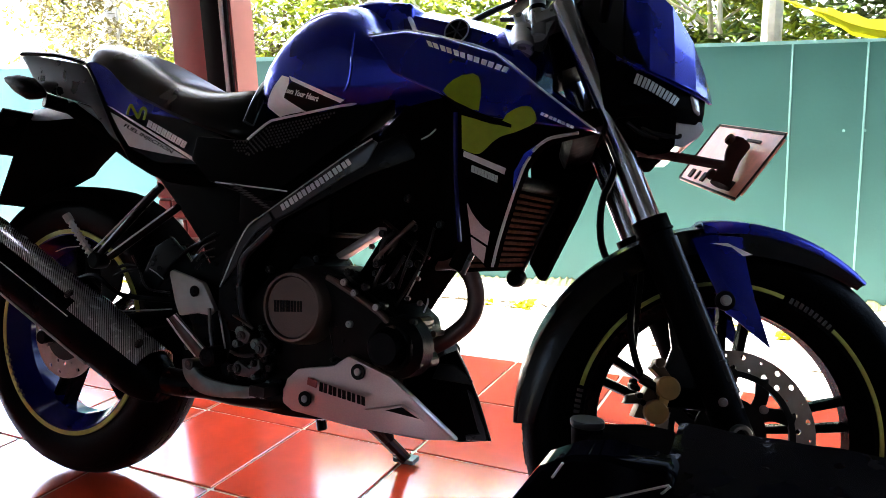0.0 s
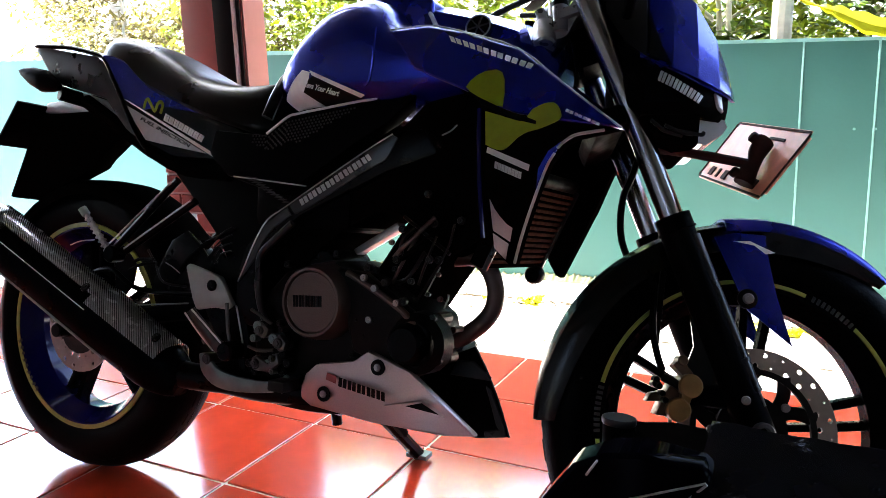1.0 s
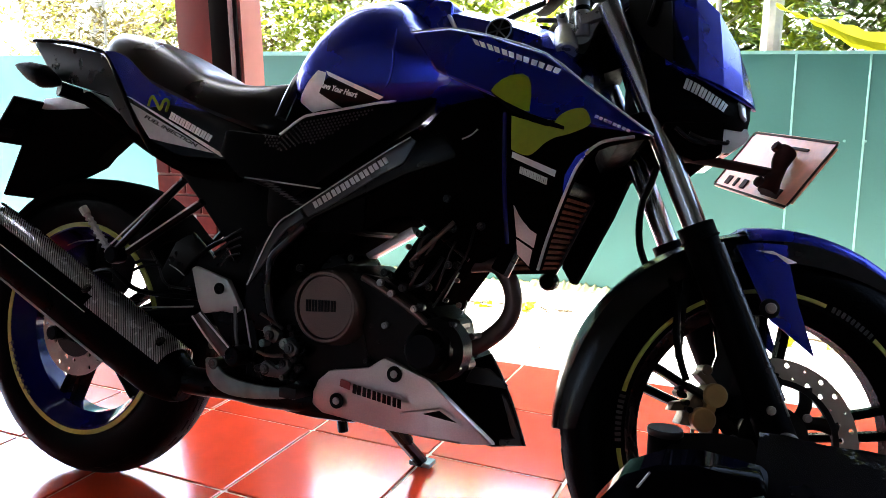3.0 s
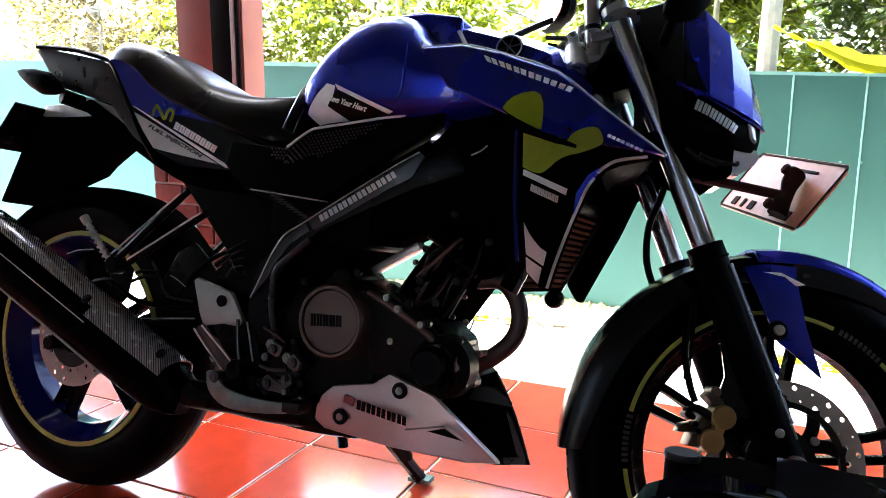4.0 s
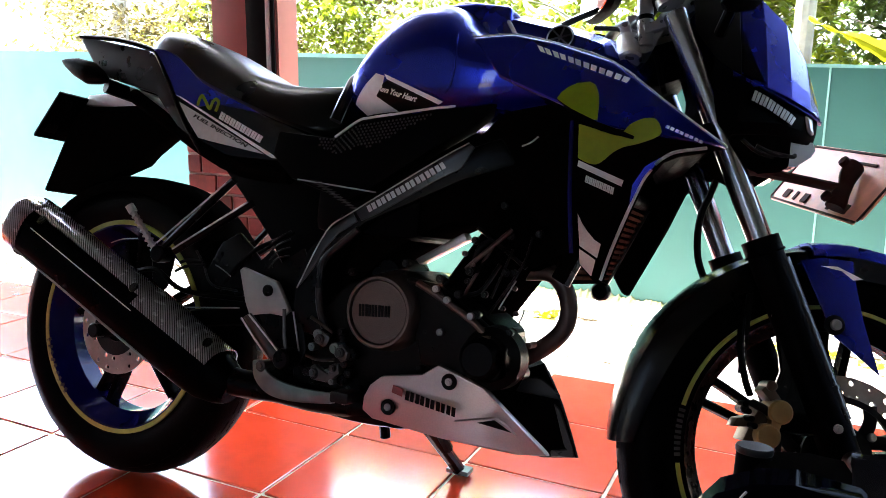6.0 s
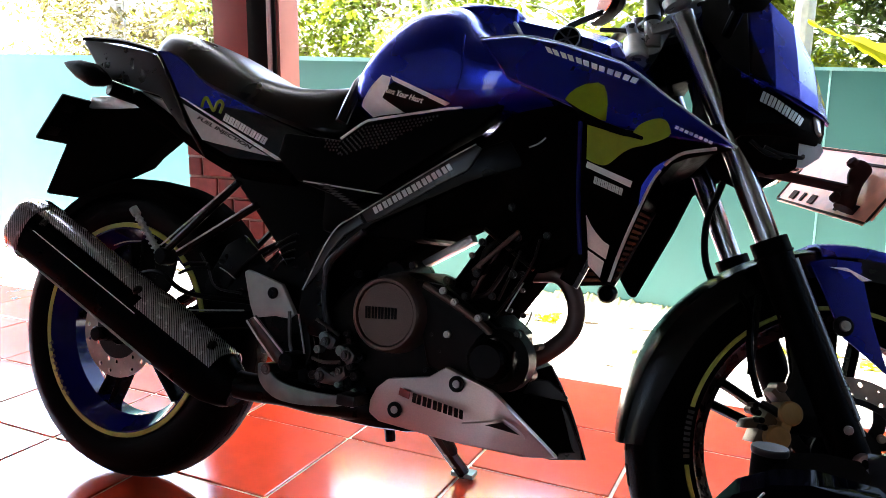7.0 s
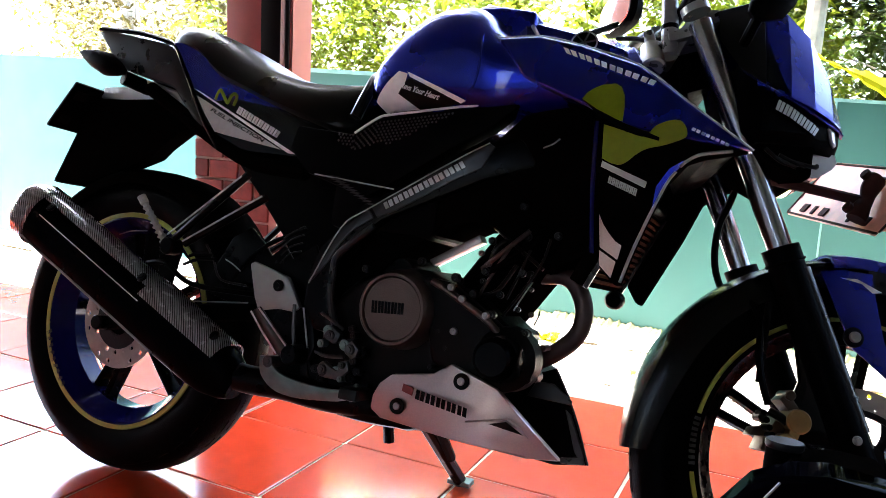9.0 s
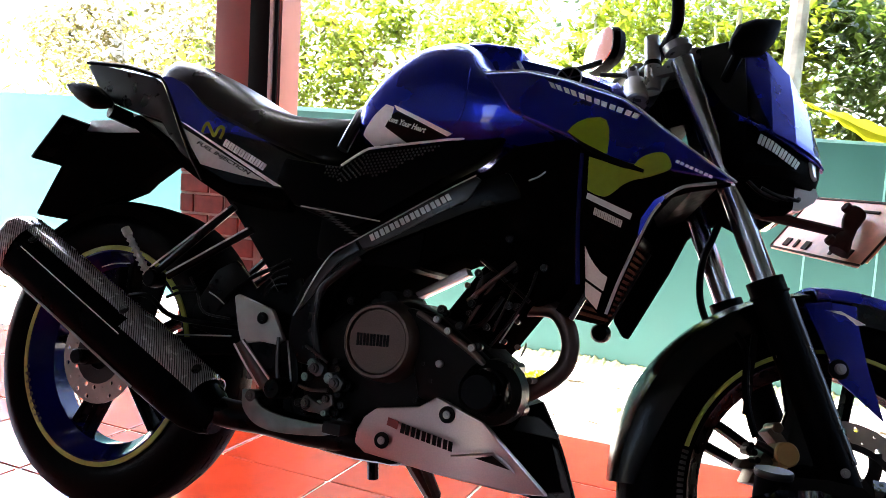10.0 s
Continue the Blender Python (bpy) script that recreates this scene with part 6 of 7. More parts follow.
# heel plate, footpeg, brake pedal
for s in (-1, 1):
    hp = bp("heel_plate", prism([(0.336, 0.452), (0.343, 0.457), (0.416, 0.440), (0.424, 0.430), (0.449, 0.393), (0.438, 0.384), (0.407, 0.385), (0.366, 0.377), (0.355, 0.397)], s * 0.112, s * 0.100, 0.004, 2), ALU_GREY, "brushed aluminium heel plate")
    if s < 0:
        bp("heel_bolt", bolt((0.404, 0.4235), 0.010, -0.113, 0.006), MATTE, "", hp)
    sb = bp("step_bracket", prism([(0.376, 0.388), (0.446, 0.393), (0.470, 0.395), (0.486, 0.335), (0.476, 0.305), (0.436, 0.305), (0.404, 0.345)], s * 0.107, s * 0.092, 0.004), MATTE, "black step bracket")
    fp = bp("footpeg", tube([(0.444, s * 0.130, 0.320), (0.423, s * 0.146, 0.352), (0.402, s * 0.160, 0.384)], 0.0125, 12, 2, flat=0.7, taper=lambda u: 1 - 0.35 * u), PEG_GREY, "worn aluminium rider footpeg")
    bp("peg_edge", tube([(0.456, s * 0.134, 0.325), (0.433, s * 0.150, 0.356), (0.410, s * 0.166, 0.386)], 0.0016, 8, 2), ALU, "", fp)
    bp("peg_edge", tube([(0.434, s * 0.136, 0.316), (0.414, s * 0.152, 0.347), (0.396, s * 0.167, 0.379)], 0.0016, 8, 2), ALU, "", fp)
    bp("step_edge", tube([(0.455, s * 0.109, 0.394), (0.462, s * 0.109, 0.372), (0.474, s * 0.109, 0.331)], 0.0016, 6, 2), ALU, "", sb)
    bp("peg_knuckle", disc((0.460, 0.318), 0.017, s * 0.10, s * 0.14, 16, 0.003), MATTE, "", fp)
bp("brake_pedal", prism([(p.x, p.z) for p in smoothed([(0.400, 0, 0.3073), (0.4063, 0, 0.2789), (0.4327, 0, 0.2583), (0.4696, 0, 0.2523), (0.5241, 0, 0.257), (0.5714, 0, 0.2662), (0.5967, 0, 0.288)], 3)] + [(p.x, p.z) for p in smoothed([(0.5866, 0, 0.2964), (0.5648, 0, 0.2809), (0.5016, 0, 0.2782), (0.4554, 0, 0.2828), (0.4336, 0, 0.2917), (0.4155, 0, 0.3097)], 3)], -0.134, -0.126, 0.003, 2), BRAKE_GREY, "worn grey-green brake pedal")
bp("pedal_tip", moved(box(-0.02, 0.012, -0.035, 0.012, -0.008, 0.010, 0.004), Matrix.Translation((0.597, -0.13, 0.281))), ALU_DARK)
rnd = random.Random(5)
for i in range(14):
    x, z = rnd.uniform(0.505, 0.585), rnd.uniform(0.285, 0.372)
    bp("linkage_bolt", bolt((x, z), rnd.uniform(0.005, 0.010), -0.105, 0.012 + rnd.uniform(0.0, 0.015)), (BRAKE_GREY, ALU_DARK, MATTE)[i % 3])
for pts in (((0.512, 0.314), (0.5216, 0.319), (0.534, 0.312), (0.5476, 0.3075), (0.5528, 0.324), (0.5645, 0.326), (0.5688, 0.311), (0.549, 0.2935), (0.5225, 0.293)), ((0.512, 0.3564), (0.520, 0.368), (0.527, 0.3748), (0.5452, 0.3652), (0.541, 0.352), (0.5329, 0.3473)), ((0.5529, 0.3422), (0.560, 0.354), (0.5677, 0.3584), (0.5811, 0.3464), (0.578, 0.334), (0.569, 0.3287))):
    bp("linkage_arm", prism(pts, -0.130, -0.118, 0.003), ALU_DULL, "small worn aluminium linkage arm")
for x, z, r in ((0.522, 0.306, 0.0075), (0.5275, 0.3605, 0.008), (0.567, 0.344, 0.0085), (0.557, 0.318, 0.006), (0.418, 0.300, 0.010), (0.412, 0.331, 0.007)):
    bp("linkage_pin", lathe([(0.0005, -0.0335), (r * 0.55, -0.0335), (r * 0.6, -0.0315), (r * 0.85, -0.0315), (r, -0.030), (r, 0.0)], 16, (x, -0.104, z)), ALU_DULL, "round steel pin")
for pts in (((0.446, 0.398), (0.452, 0.350), (0.462, 0.322)), ((0.500, 0.392), (0.520, 0.384), (0.545, 0.372)), ((0.498, 0.330), (0.520, 0.326), (0.552, 0.330))):
    bp("linkage_rod", tube([(x, -0.122, z) for x, z in pts], 0.0030, 8, 4), ALU_DULL, "thin steel rod")
bp("lower_frame", tube([(0.46, -0.08, 0.32), (0.49, -0.085, 0.262), (0.60, -0.085, 0.250), (0.72, -0.08, 0.262)], 0.020, 10, 4), MATTE, "black lower engine rail")
bp("sump", box(0.40, 0.68, -0.10, 0.09, 0.232, 0.33, 0.02), MATTE, "black underside of the engine")

# belly pan
BL = [(0.612, 0.262), (0.616, 0.284), (0.627, 0.304), (0.646, 0.321), (0.713, 0.334), (0.740, 0.353), (0.812, 0.330), (0.905, 0.240), (0.858, 0.236), (0.75, 0.244), (0.630, 0.250)]
BL_FAR = BL[:5] + [(0.740, 0.345), (0.770, 0.330), (0.800, 0.240)] + BL[-2:]
for s in (-1, 1):
    bel = bp("belly_pan", prism(BL if s < 0 else BL_FAR, s * 0.134, s * 0.118, 0.005, 2, lambda x, z: -s * 0.25 * max(0, 0.30 - z) - s * 0.35 * max(0, x - 0.80)), SILVER, "silver pink-grey belly pan")
    if s < 0:
        f = lambda x, z: 0.25 * max(0, 0.30 - z) + 0.35 * max(0, x - 0.80)
        bars(bp, [(0.6903, 0.2925), (0.7763, 0.2806), (0.7774, 0.2945), (0.6922, 0.3070)], 5, -0.1345, BLACK_DECAL, bel, f)
        bp("belly_mark", prism([(0.668, 0.300), (0.6854, 0.296), (0.6868, 0.308), (0.6692, 0.3113)], -0.1345, -0.1355, 0, ramp=f), RED_DECAL, "dark red block", bel)
        bp("belly_slot", prism([(0.807, 0.2790), (0.8306, 0.2860), (0.8545, 0.270)], -0.1345, -0.1355, 0, ramp=f), BLACK_DECAL, "dark vent slot", bel)
        bp("belly_crease", loft([[Vector((x, -0.1335 + f(x, z) + dy, z)) for x, z in ((0.772, 0.2745 + dz), (0.800, 0.2818 + dz), (0.832, 0.2890 + dz), (0.848, 0.2790 + dz), (0.8615, 0.2655 + dz))] for dz, dy in ((0.0022, 0.0), (0.0, -0.0032), (-0.0012, 0.0))], False, closed=False), SILVER, "raised crease round the vent slot", bel)
        for x, z in ((0.760, 0.331), (0.660, 0.275)):
            M = Matrix.Translation((x, -0.1335 + f(x, z), z))
            bp("belly_boss", moved(lathe([(0.0005, -0.0012), (0.0095, -0.0012), (0.0118, -0.0022), (0.0122, 0.0)], 24), M), BLACK_DECAL, "", bel)
            bp("belly_bolt", moved(bolt((0, 0), 0.0058, -0.001, 0.003), M), STEEL, "small steel screw", bel)
DUCT = [(0.768, 0.32), (0.82, 0.342), (0.861, 0.362), (0.885, 0.324), (0.906, 0.282), (0.928, 0.228), (0.874, 0.217), (0.788, 0.222)]
SHELF = [(0.833, 0.337), (0.861, 0.338), (0.893, 0.317), (0.892, 0.311), (0.821, 0.312)]
VANE = [(0.884, 0.303), (0.894, 0.296), (0.922, 0.24), (0.916, 0.233), (0.906, 0.243)]
FOOT = [(0.886, 0.231), (0.92, 0.24), (0.924, 0.228), (0.888, 0.222)]
EDGE_LINE = [(0.861, 0.362), (0.885, 0.324), (0.906, 0.282), (0.928, 0.228)]
duct = bp("belly_front", bevelled(loft([[Vector((x - back, y, z)) for x, z in DUCT] for y, back in ((-0.006, 0.0), (0.034, 0.020), (0.074, 0.055))]), 0.002, 1), PLASTIC, "black front duct of the belly pan")
bp("duct_shelf", prism(SHELF, -0.0065, -0.0105, 0.001, 1), SATIN, "grey-black shelf in the duct", duct)
bp("duct_vane", prism(VANE, -0.0065, -0.0105, 0.001, 1), SATIN, "narrow upright vane", duct)
bp("duct_foot", prism(FOOT, -0.0065, -0.0105, 0.001, 1), SATIN, "", duct)
# SATIN tube lightens the duct's edge where light would catch it
bp("duct_highlight", tube([(x, -0.007, z) for x, z in EDGE_LINE], 0.0016, 8, 3), SATIN, "thin grey line for the light on the front edge", duct)
bp("belly_floor", box(0.63, 0.80, -0.095, 0.10, 0.240, 0.262, 0.01), PLASTIC)

# side stand on the far side: foot on the floor
foot_w = BIKE.inverted() @ Vector((0.312, 0.242, 0.012))
st = bp("side_stand", tube([(0.60, 0.075, 0.235), tuple(Vector((0.60, 0.075, 0.235)).lerp(foot_w, 0.5)), tuple(foot_w)], 0.0135, 10, 2), MATTE, "black side stand with a steel foot")
bp("stand_foot", moved(box(-0.022, 0.026, -0.014, 0.014, -0.005, 0.005, 0.002), Matrix.Translation(foot_w) @ pose(0, 0, 0, LEAN_DEG)), BRAKE_GREY, "scuffed steel stand foot", st)
bp("stand_spring", tube([(0.63, 0.07, 0.24), tuple(Vector((0.63, 0.08, 0.235)).lerp(foot_w, 0.62))], 0.010, 8, 1), PLASTIC, "", st)
bp("stand_peg", tube([(0.545, 0.06, 0.25), (0.552, 0.075, 0.17)], 0.010, 10, 1), MATTE, "black stand stop peg")


RIPPLED = mat("rippled_black_film", (0.002, 0.002, 0.003), 0.04, 0.0, 0.3, 30, spec=0.035, bump=0.12, bump_scale=45)
# ---- another parked machine close to the lens: only its dark nose shows ----
scoot = thing("parked_scooter", pose(0.93, -0.36, 0.0), "black parked scooter nose with glossy panels beside the motorcycle", "scooter")
b = loft([[Vector((x * k + dx, y * k, z)) for x, y in ((-0.045, -0.05), (0.0, -0.060), (0.036, -0.055), (0.045, 0.0), (0.036, 0.036), (0.0, 0.04), (-0.05, 0.02))] for z, k, dx in ((0.0, 1.9, 0.02), (0.18, 1.7, -0.01), (0.32, 1.25, -0.02), (0.40, 1.0, -0.005), (0.428, 0.90, 0.0), (0.434, 0.82, 0.0))])
part("nose", bevelled(b, 0.008, 3), ENGINE_DULL, scoot, "black nose panel")
oval = lambda rows: loft([[Vector((-0.0455 + 0.0168 * math.cos(a) * k, 0.0005 + 0.0105 * math.sin(a) * k, z)) for a in (2 * math.pi * q / 24 for q in range(24))] for z, k in rows])
part("stem", oval(((0.39, 1.0), (0.438, 0.93))), PLASTIC, scoot, "black stem under the cap")
part("cap", oval(((0.4380, 0.94), (0.4395, 1.0), (0.4435, 1.0), (0.4450, 0.95))), SATIN, scoot, "flat thin grey-black oval cap")
rings = []
for k in range(91):
    u = k / 90
    rings.append([Vector((0.035 + 0.635 * u, 0.03 - 0.50 * v, 0.443 - 0.012 * u - 0.10 * v + 0.0024 * noise.noise((16 * u, 9 * v, 0)) + 0.0006 * noise.noise((46 * u, 26 * v, 4)))) for v in (q / 48 for q in range(49))])
b = loft(rings, False, closed=False)
bmesh.ops.recalc_face_normals(b, faces=b.faces)
bmesh.ops.solidify(b, geom=b.faces[:], thickness=0.006)
part("shiny_panel", b, RIPPLED, scoot, "mirror-glossy black panel that reflects the leaves")
part("body", box(0.05, 0.66, -0.44, 0.01, 0.0, 0.325, 0.05, 3), PLASTIC, scoot, "black lower body")
FLANK = [(-0.098, 0.385), (-0.070, 0.424), (-0.040, 0.440), (-0.010, 0.446), (0.044, 0.440), (0.051, 0.415), (0.053, 0.359), (-0.125, 0.330)]
part("flank", prism(FLANK, -0.070, -0.030, 0.004, 1), DARK_GLOSS, scoot, "black angular nose flank")
# pale tubes stand in for streaks reflected in the glossy nose
for pts in (((-0.030, -0.0715, 0.398), (0.045, -0.0715, 0.432)), ((-0.056, -0.0715, 0.418), (-0.046, -0.0715, 0.434)), ((0.012, -0.0715, 0.392), (0.046, -0.0715, 0.431))):
    part("sheen", tube(pts, 0.0011, 6, 1), ALU_GREY, scoot, "thin pale line for a reflection on the flank")

# ---- plants behind the wall ----
def leaf_cloud(n, centre, size, leaf, rnd, droop=0.3, shell=0.6, base=None):
    """Leaves as folded blades scattered through an uneven crown; base (y, z of the foot) keeps a shrub low under the open sky."""
    vs, fs = [], []
    clumps = [(rnd.gauss(0, 0.5), rnd.gauss(0, 0.5), rnd.gauss(0, 0.5), rnd.uniform(0.18, 0.42)) for _ in range(22)]
    for _ in range(n):
        cx, cy, cz, cr = rnd.choice(clumps)
        d = Vector((rnd.gauss(0, 1), rnd.gauss(0, 1), rnd.gauss(0, 1))).normalized() * cr * rnd.uniform(shell, 1.0)
        p = Vector((centre[0] + (cx + d.x) * size[0], centre[1] + (cy + d.y) * size[1], centre[2] + (cz + d.z) * size[2]))
        a, l = rnd.uniform(0, 6.28), leaf * rnd.uniform(0.6, 1.3)
        if base and base[1] + p.z > 1.10 + 0.24 * (base[0] + p.y) + rnd.gauss(0, 0.10):
            continue
        f = Vector((math.cos(a), math.sin(a), rnd.uniform(-0.9, 0.5) - droop)).normalized()
        s = f.cross(Vector((rnd.uniform(-0.5, 0.5), rnd.uniform(-0.5, 0.5), 1))).normalized()
        up = s.cross(f)
        w = l * rnd.uniform(0.18, 0.3)
        k = len(vs)
        vs += [p, p + f * l * 0.45 + s * w - up * w * 0.25, p + f * l, p + f * l * 0.45 - s * w - up * w * 0.25, p + f * l * 0.5 + up * w * 0.2]
        fs += [(k, k + 1, k + 4), (k + 1, k + 2, k + 4), (k + 2, k + 3, k + 4), (k + 3, k, k + 4)]
    return vs, fs


def mesh_part(name, vs, fs, material, parent, label=""):
    me = bpy.data.meshes.new(name)
    me.from_pydata([tuple(v) for v in vs], [], fs)
    me.materials.append(material)
    ob = new(name, me)
    ob.parent = parent
    if label:
        ob["label"] = label
    return ob


def tree(name, x, y, h, r, crown, n, leaf, material, label, category, seed, group=""):
    rnd = random.Random(seed)
    t = thing(name, pose(x, y, -0.12), label, category, group)
    lean = rnd.uniform(-0.12, 0.12) * (0.15 if name == "tree" else 1)
    top = Vector((lean * h, rnd.uniform(-0.1, 0.1) * h, h))
    part("trunk", tube([(0, 0, 0), tuple(top * 0.35 + Vector((rnd.uniform(-0.04, 0.04), 0, 0))), tuple(top * 0.7 + Vector((rnd.uniform(-0.06, 0.06), 0, 0))), tuple(top)], r, 10, 5, taper=lambda u: 1 - 0.65 * u), BARK, t, "pale tapered trunk")
    for k in range(6):
        u = rnd.uniform(0.35, 0.95)
        a = rnd.uniform(0, 6.28)
        q = top * u
        e = q + Vector((math.cos(a) * crown[0] * 0.7, math.sin(a) * crown[1] * 0.7, rnd.uniform(0.1, 0.5) * crown[2]))
        part("limb", tube([tuple(q), tuple(q.lerp(e, 0.5) + Vector((0, 0, 0.05))), tuple(e)], r * 0.35, 6, 4, taper=lambda v: 1 - 0.7 * v), BARK, t)
    vs, fs = leaf_cloud(n, (top.x * 0.85, top.y * 0.85, crown[3]), crown[:3], leaf, rnd, base=(y, -0.12) if name == "shrub" else None)
    mesh_part("crown", vs, fs, material, t)
    return t


SPOTS = (
    (-0.9, 2.65, 1.55, 0.022, (0.75, 0.5, 0.75, 1.25), 6500, 0.052, LEAF),
    (-0.2, 3.0, 1.9, 0.025, (0.9, 0.6, 0.9, 1.55), 6500, 0.058, LEAF),
    (0.6, 2.75, 1.6, 0.022, (0.8, 0.5, 0.8, 1.25), 4200, 0.072, LEAF),
    (1.4, 2.8, 1.7, 0.022, (0.8, 0.5, 0.8, 1.3), 3800, 0.085, LEAF_DARK),
    (2.2, 2.9, 1.8, 0.024, (0.9, 0.5, 0.8, 1.35), 3500, 0.080, LEAF),
    (-2.0, 3.1, 1.8, 0.022, (0.8, 0.5, 0.7, 1.7), 2600, 0.075, LEAF),
    (-3.2, 3.6, 2.2, 0.024, (0.9, 0.5, 0.8, 2.0), 2400, 0.085, LEAF),
    (-2.3, 2.5, 1.5, 0.018, (0.7, 0.4, 0.5, 1.35), 2000, 0.050, LEAF_DRY),
    (-3.1, 2.6, 1.6, 0.018, (0.8, 0.4, 0.5, 1.45), 2000, 0.050, LEAF_DRY),
    (-1.7, 2.4, 1.4, 0.016, (0.5, 0.4, 0.4, 1.25), 900, 0.06, LEAF),
    (-2.7, 2.9, 1.7, 0.018, (0.9, 0.4, 0.6, 1.35), 3200, 0.050, LEAF_DRY),
    (-3.9, 3.0, 1.8, 0.018, (0.9, 0.4, 0.6, 1.35), 2600, 0.055, LEAF_DRY),
    (-4.6, 3.8, 2.0, 0.020, (0.9, 0.5, 0.7, 1.6), 2200, 0.070, LEAF),
    (1.5, 3.3, 1.8, 0.022, (0.8, 0.4, 0.6, 1.45), 4200, 0.075, LEAF_DARK),
    (2.3, 3.5, 1.8, 0.022, (0.8, 0.4, 0.6, 1.5), 4200, 0.075, LEAF_DARK),
    (0.1, 4.4, 2.6, 0.04, (1.3, 0.8, 1.2, 2.0), 4500, 0.085, LEAF_DARK),
    (1.6, 4.6, 2.6, 0.04, (1.3, 0.8, 1.2, 2.0), 4500, 0.085, LEAF_DARK),
    (-1.5, 4.6, 2.6, 0.04, (1.2, 0.8, 1.1, 2.0), 1700, 0.12, LEAF),
)
for i, (x, y, h, r, crown, n, leaf, m) in enumerate(SPOTS):
    tree("shrub", x, y, h, r, crown, n, leaf, m, {LEAF: "leafy green shrub growing behind the wall", LEAF_DARK: "darker green leafy shrub behind the wall", LEAF_DRY: "sparse dry yellow shrub behind the wall"}[m], "shrub", 100 + i, "shrubs behind the wall")
for i, (x, y, r) in enumerate(((-1.30, 3.4, 0.05), (-1.02, 3.5, 0.035), (0.80, 2.35, 0.045), (0.64, 2.45, 0.014), (1.75, 3.6, 0.05), (-3.9, 3.2, 0.09))):
    tree("tree", x, y, 5.2, r, (1.2, 1.0, 0.9, 4.8), 1200, 0.14, LEAF, "slender pale-barked tree behind the wall", "tree", 300 + i, "slender trees")


def banana_leaf(p, yaw, length, width, material, rnd):
    vs, fs = [], []
    M = Matrix.Translation(p) @ pose(0, 0, 0, 0, 0, yaw)
    n = 22
    for k in range(n + 1):
        u = k / n
        w = width * math.sin(math.pi * min(1, 0.06 + 0.94 * u)) ** 0.6 * (1 if k < n else 0.1)
        z = 0.35 * length * (u - 1.35 * u * u)
        for s in (-1, -0.5, 0, 0.5, 1):
            vs.append(M @ Vector((length * u + (0.02 * rnd.uniform(-1, 1) if abs(s) == 1 else 0), s * w, z - 0.35 * abs(s) * w + 0.012 * math.sin(9 * u + s))))
    for k in range(n):
        for j in range(4):
            a = k * 5 + j
            fs.append((a, a + 1, a + 6, a + 5))
    return vs, fs


rnd = random.Random(77)
ban = thing("banana_plant", pose(2.0, 2.55, -0.12), "young banana plant with yellow-green leaves behind the wall", "banana plant")
part("trunk", tube([(0, 0, 0), (0.02, 0, 0.5), (0.0, 0, 0.95)], 0.05, 12, 4, taper=lambda u: 1 - 0.4 * u), BARK, ban)
for yaw, z, l, m in ((172, 0.98, 1.05, LEAF_YELLOW), (120, 1.05, 0.9, LEAF_YELLOW), (215, 1.15, 0.9, LEAF), (20, 1.0, 1.0, LEAF), (75, 1.1, 0.9, LEAF)):
    vs, fs = banana_leaf(Vector((0, 0, z)), yaw, l, 0.11, m, rnd)
    mesh_part("banana_leaf", vs, fs, m, ban)
strip = smoothed([(0.84, 2.2, 1.07), (0.90, 2.2, 1.035), (0.97, 2.2, 1.005), (1.02, 2.2, 0.985), (1.10, 2.2, 0.945), (1.20, 2.2, 0.915), (1.40, 2.2, 0.90), (1.70, 2.35, 0.95)], 5)
vs, fs = [], []
for k, p in enumerate(strip):
    u = k / (len(strip) - 1)
    w = 0.006 + 0.030 * min(1, max(0, (u - 0.25) * 3)) + 0.004 * math.sin(k * 1.3)
    q = p - Vector((2.0, 2.55, -0.12))
    vs += [q + Vector((0, 0.006, w)), q - Vector((0, 0.004, 0)), q + Vector((0, 0.01, -w))]
for k in range(len(strip) - 1):
    for j in range(2):
        a = k * 3 + j
        fs.append((a, a + 1, a + 4, a + 3))
mesh_part("drooping_leaf", vs, fs, LEAF_YELLOW, ban, "bright yellow drooping leaf")

# far woods closing the view
rnd = random.Random(9)
vs, fs = [], []
for i in range(26):
    x = -13 + i * 1.05
    a, c = leaf_cloud(420, (x, 9 + rnd.uniform(-1, 1), rnd.uniform(0.4, 1.5)), (1.3, 0.8, 1.2 if x > -5 else 0.5), 0.22, rnd)
    k = len(vs)
    vs += a
    fs += [tuple(q + k for q in f) for f in c]
tagged(mesh_part("far_woods", vs, fs, LEAF_DARK, None), "far green woods beyond the wall", "woods", kind="stuff")

# fallen leaves in the yard
for i, (x, y, a) in enumerate(((0.05, 1.45, 20), (0.10, 1.46, 75), (0.13, 1.44, 140), (-0.02, 1.47, 200), (0.95, 1.38, 60), (1.02, 1.42, 110), (1.08, 1.40, 10), (0.88, 1.43, 170), (-1.75, 1.25, 30), (-1.82, 1.22, 100), (0.45, 1.2, 10))):
    vs, fs = banana_leaf(Vector((0, 0, 0)), 0, 0.07, 0.014, LEAF_YELLOW, rnd)
    me = bpy.data.meshes.new("fallen_leaf")
    me.from_pydata([tuple(v) for v in vs], [], fs)
    me.materials.append(LEAF_YELLOW)
    ob = new("fallen_leaf", me)
    ob.matrix_world = pose(x, y, 0.002, 0, 0, a)
    tagged(ob, "yellow-green fallen leaf on the pale concrete", "leaf", "fallen leaves")

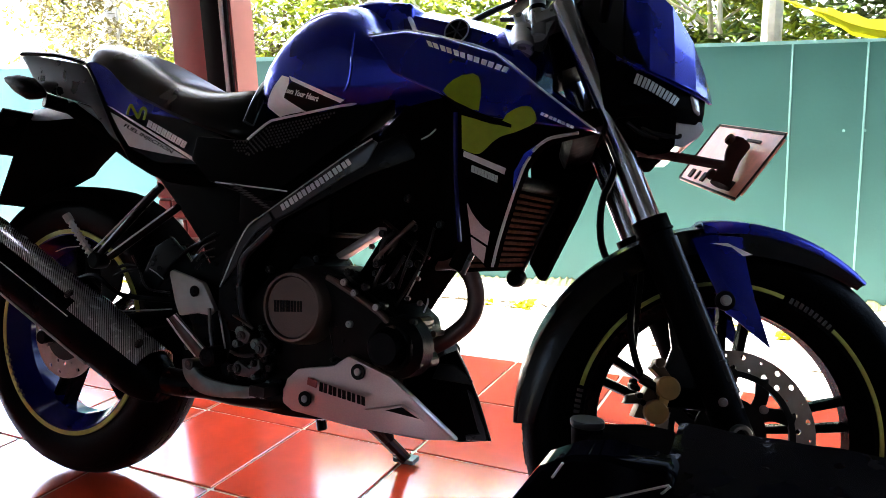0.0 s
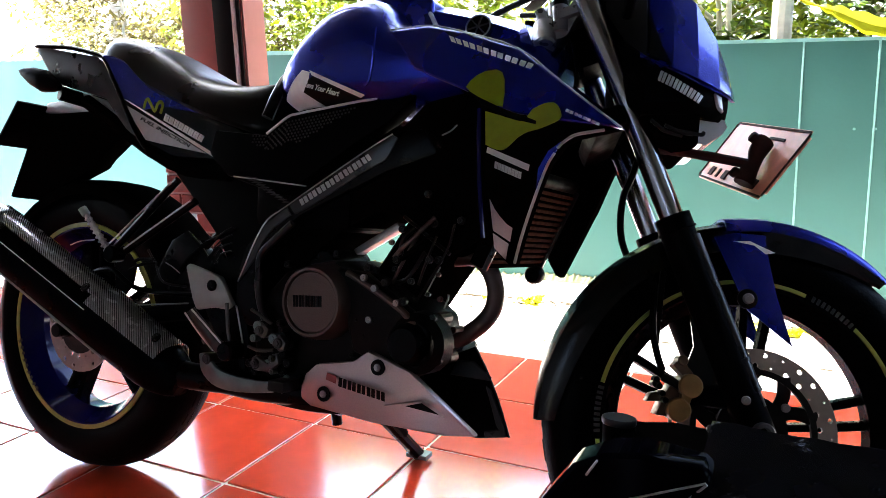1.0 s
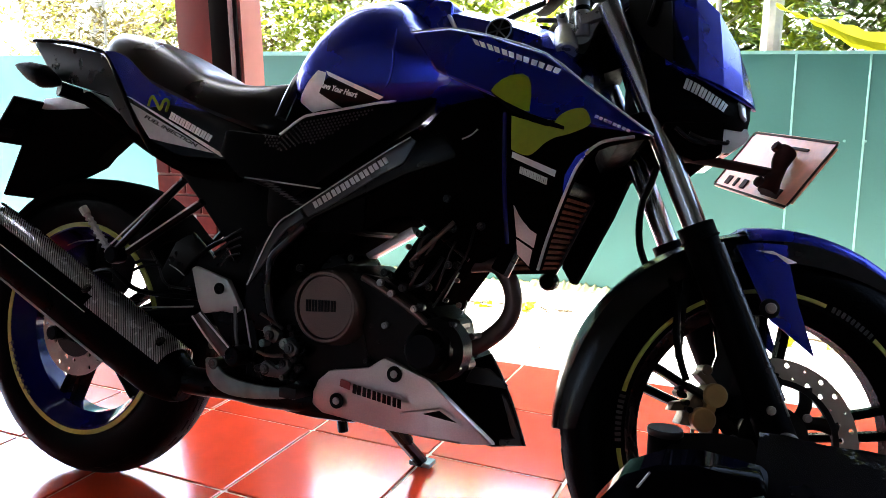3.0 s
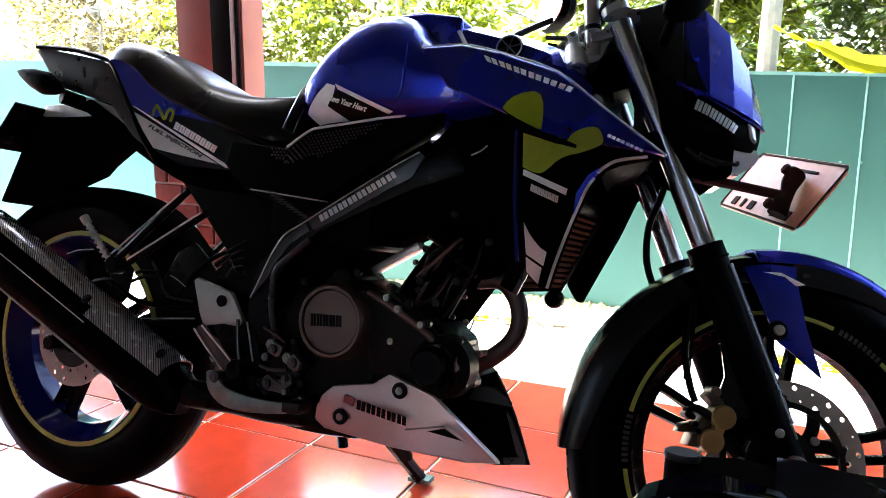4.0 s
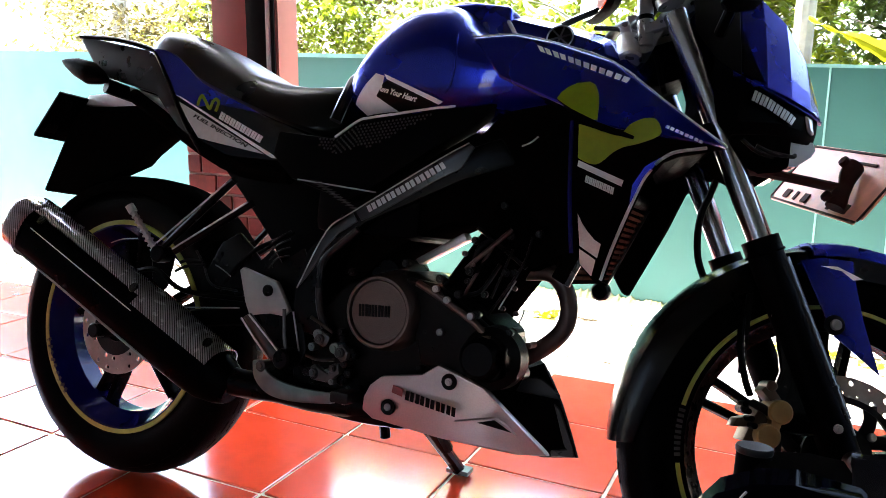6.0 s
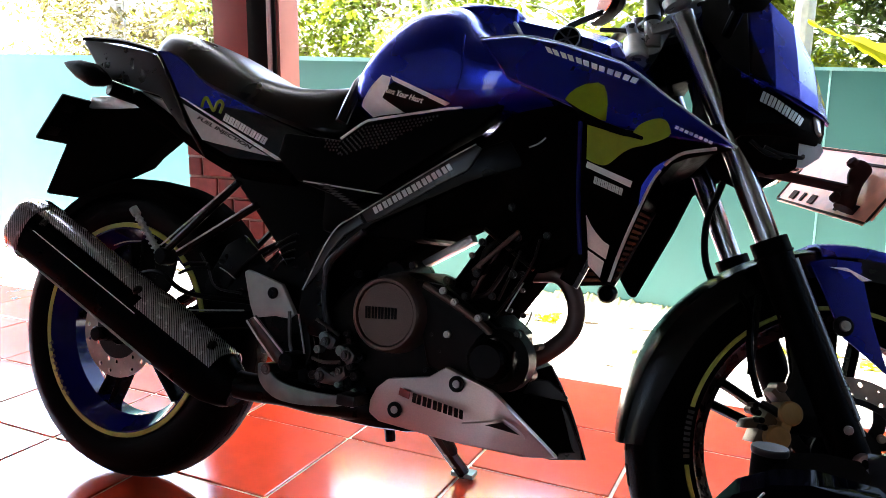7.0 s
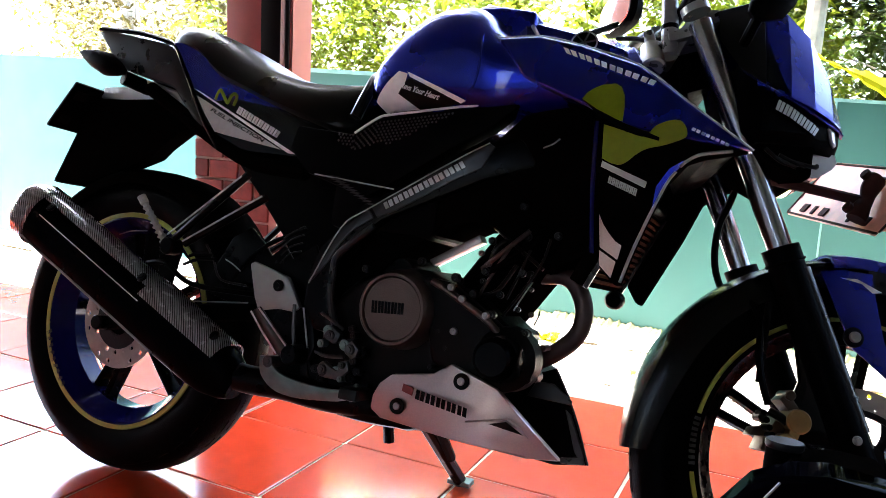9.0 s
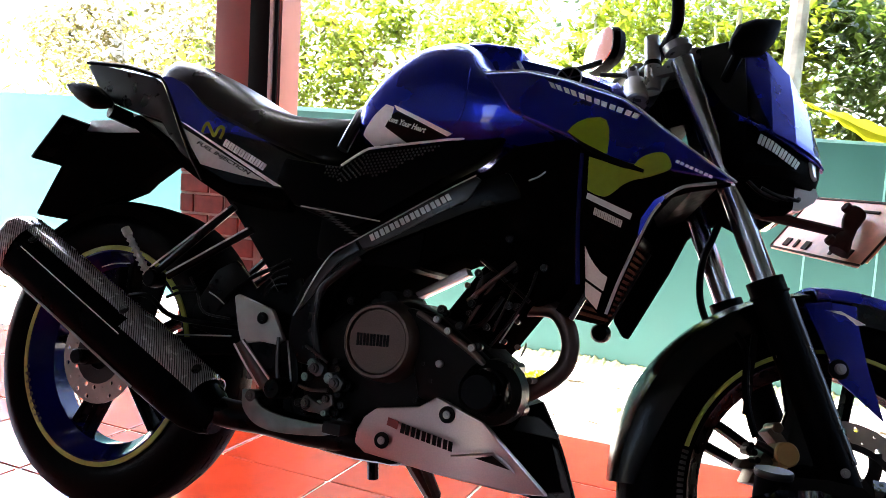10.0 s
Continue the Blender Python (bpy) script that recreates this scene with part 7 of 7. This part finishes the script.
# thin lines of dirt and twigs on the yard's concrete
rnd = random.Random(61)
vs, fs = [], []
for i in range(900):
    x = rnd.uniform(-3.2, 2.2)
    row = rnd.random()
    if row < 0.75:
        y = 1.50 + 0.035 * noise.noise((x * 1.7, 3, 0)) + rnd.gauss(0, 0.006)
        if noise.noise((x * 4.1, 8, 0)) < -0.05:
            continue
    else:
        y = rnd.uniform(1.0, 1.78)
    l, w, a = rnd.uniform(0.006, 0.045), rnd.uniform(0.0015, 0.0055), rnd.gauss(0, 0.35)
    d, n = Vector((math.cos(a), math.sin(a), 0)) * l, Vector((-math.sin(a), math.cos(a), 0)) * w
    p = Vector((x, y, -0.0105))
    k = len(vs)
    vs += [p - d, p - n, p + d, p + n, p + Vector((0, 0, w * 0.8))]
    fs += [(k, k + 1, k + 4), (k + 1, k + 2, k + 4), (k + 2, k + 3, k + 4), (k + 3, k, k + 4)]
DIRT = mat("dark_yard_dirt", (0.03, 0.024, 0.016), 0.9, 0.0, 0.3, 40, spec=0.0)
tagged(mesh_part("yard_litter", vs, fs, DIRT, None), "thin broken lines of dirt and twigs on the concrete", "litter", kind="stuff")

# ---- brick cladding of the post base ----
bw, bh, jt = 0.105, 0.052, 0.007
bmesh_brick = box(0, bw, -0.006, 0.004, 0, bh, 0.002, 1)
me = bpy.data.meshes.new("brick")
bmesh_brick.to_mesh(me)
bmesh_brick.free()
me.materials.append(BRICK)
mh = bpy.data.meshes.new("brick")
bb = box(0, bw / 2 - jt / 2, -0.006, 0.004, 0, bh, 0.002, 1)
bb.to_mesh(mh)
bb.free()
mh.materials.append(BRICK)
for row in range(12):
    z = 0.004 + row * (bh + jt)
    for face in range(2):
        x, end = 0.0, (0.30 if face == 0 else 0.28)
        first = row % 2 == 1
        while x < end - 0.03:
            use = mh if first or end - x < bw else me
            ob = new("brick", use)
            ob.parent = base
            ob.matrix_local = pose(-0.13 + x, -0.131, z) if face == 0 else pose(0.171, -0.13 + x, z, 0, 0, 90)
            x += (bw / 2 - jt / 2 if use is mh else bw) + jt
            first = False

# ---- floor tiles ----
bt = box(0.004, T - 0.004, 0.004, T - 0.004, -0.010, 0.0, 0.0012, 1)
tile_mesh = bpy.data.meshes.new("tile")
bt.to_mesh(tile_mesh)
bt.free()
tile_mesh.materials.append(TILE)
rnd = random.Random(31)
rest = []
for i in range(-14, 9):
    for j in range(-9, 3):
        if -8 <= i <= 7 and j >= -7:
            ob = new("tile", tile_mesh)
            ob.parent = floor
            ob.matrix_local = pose(i * T, j * T, rnd.uniform(-0.0006, 0.0006), rnd.uniform(-0.12, 0.12), rnd.uniform(-0.12, 0.12), 0)
        else:
            rest.append((i, j))
b = bmesh.new()
for i, j in rest:
    if i * T > -4.2 and (j + 1) * T > -2.7:
        box(i * T + 0.004, (i + 1) * T - 0.004, j * T + 0.004, (j + 1) * T - 0.004, -0.010, 0.0, 0, 1, b)
tagged(part("outer_tiles", b, TILE, floor, smooth=False), kind="stuff")
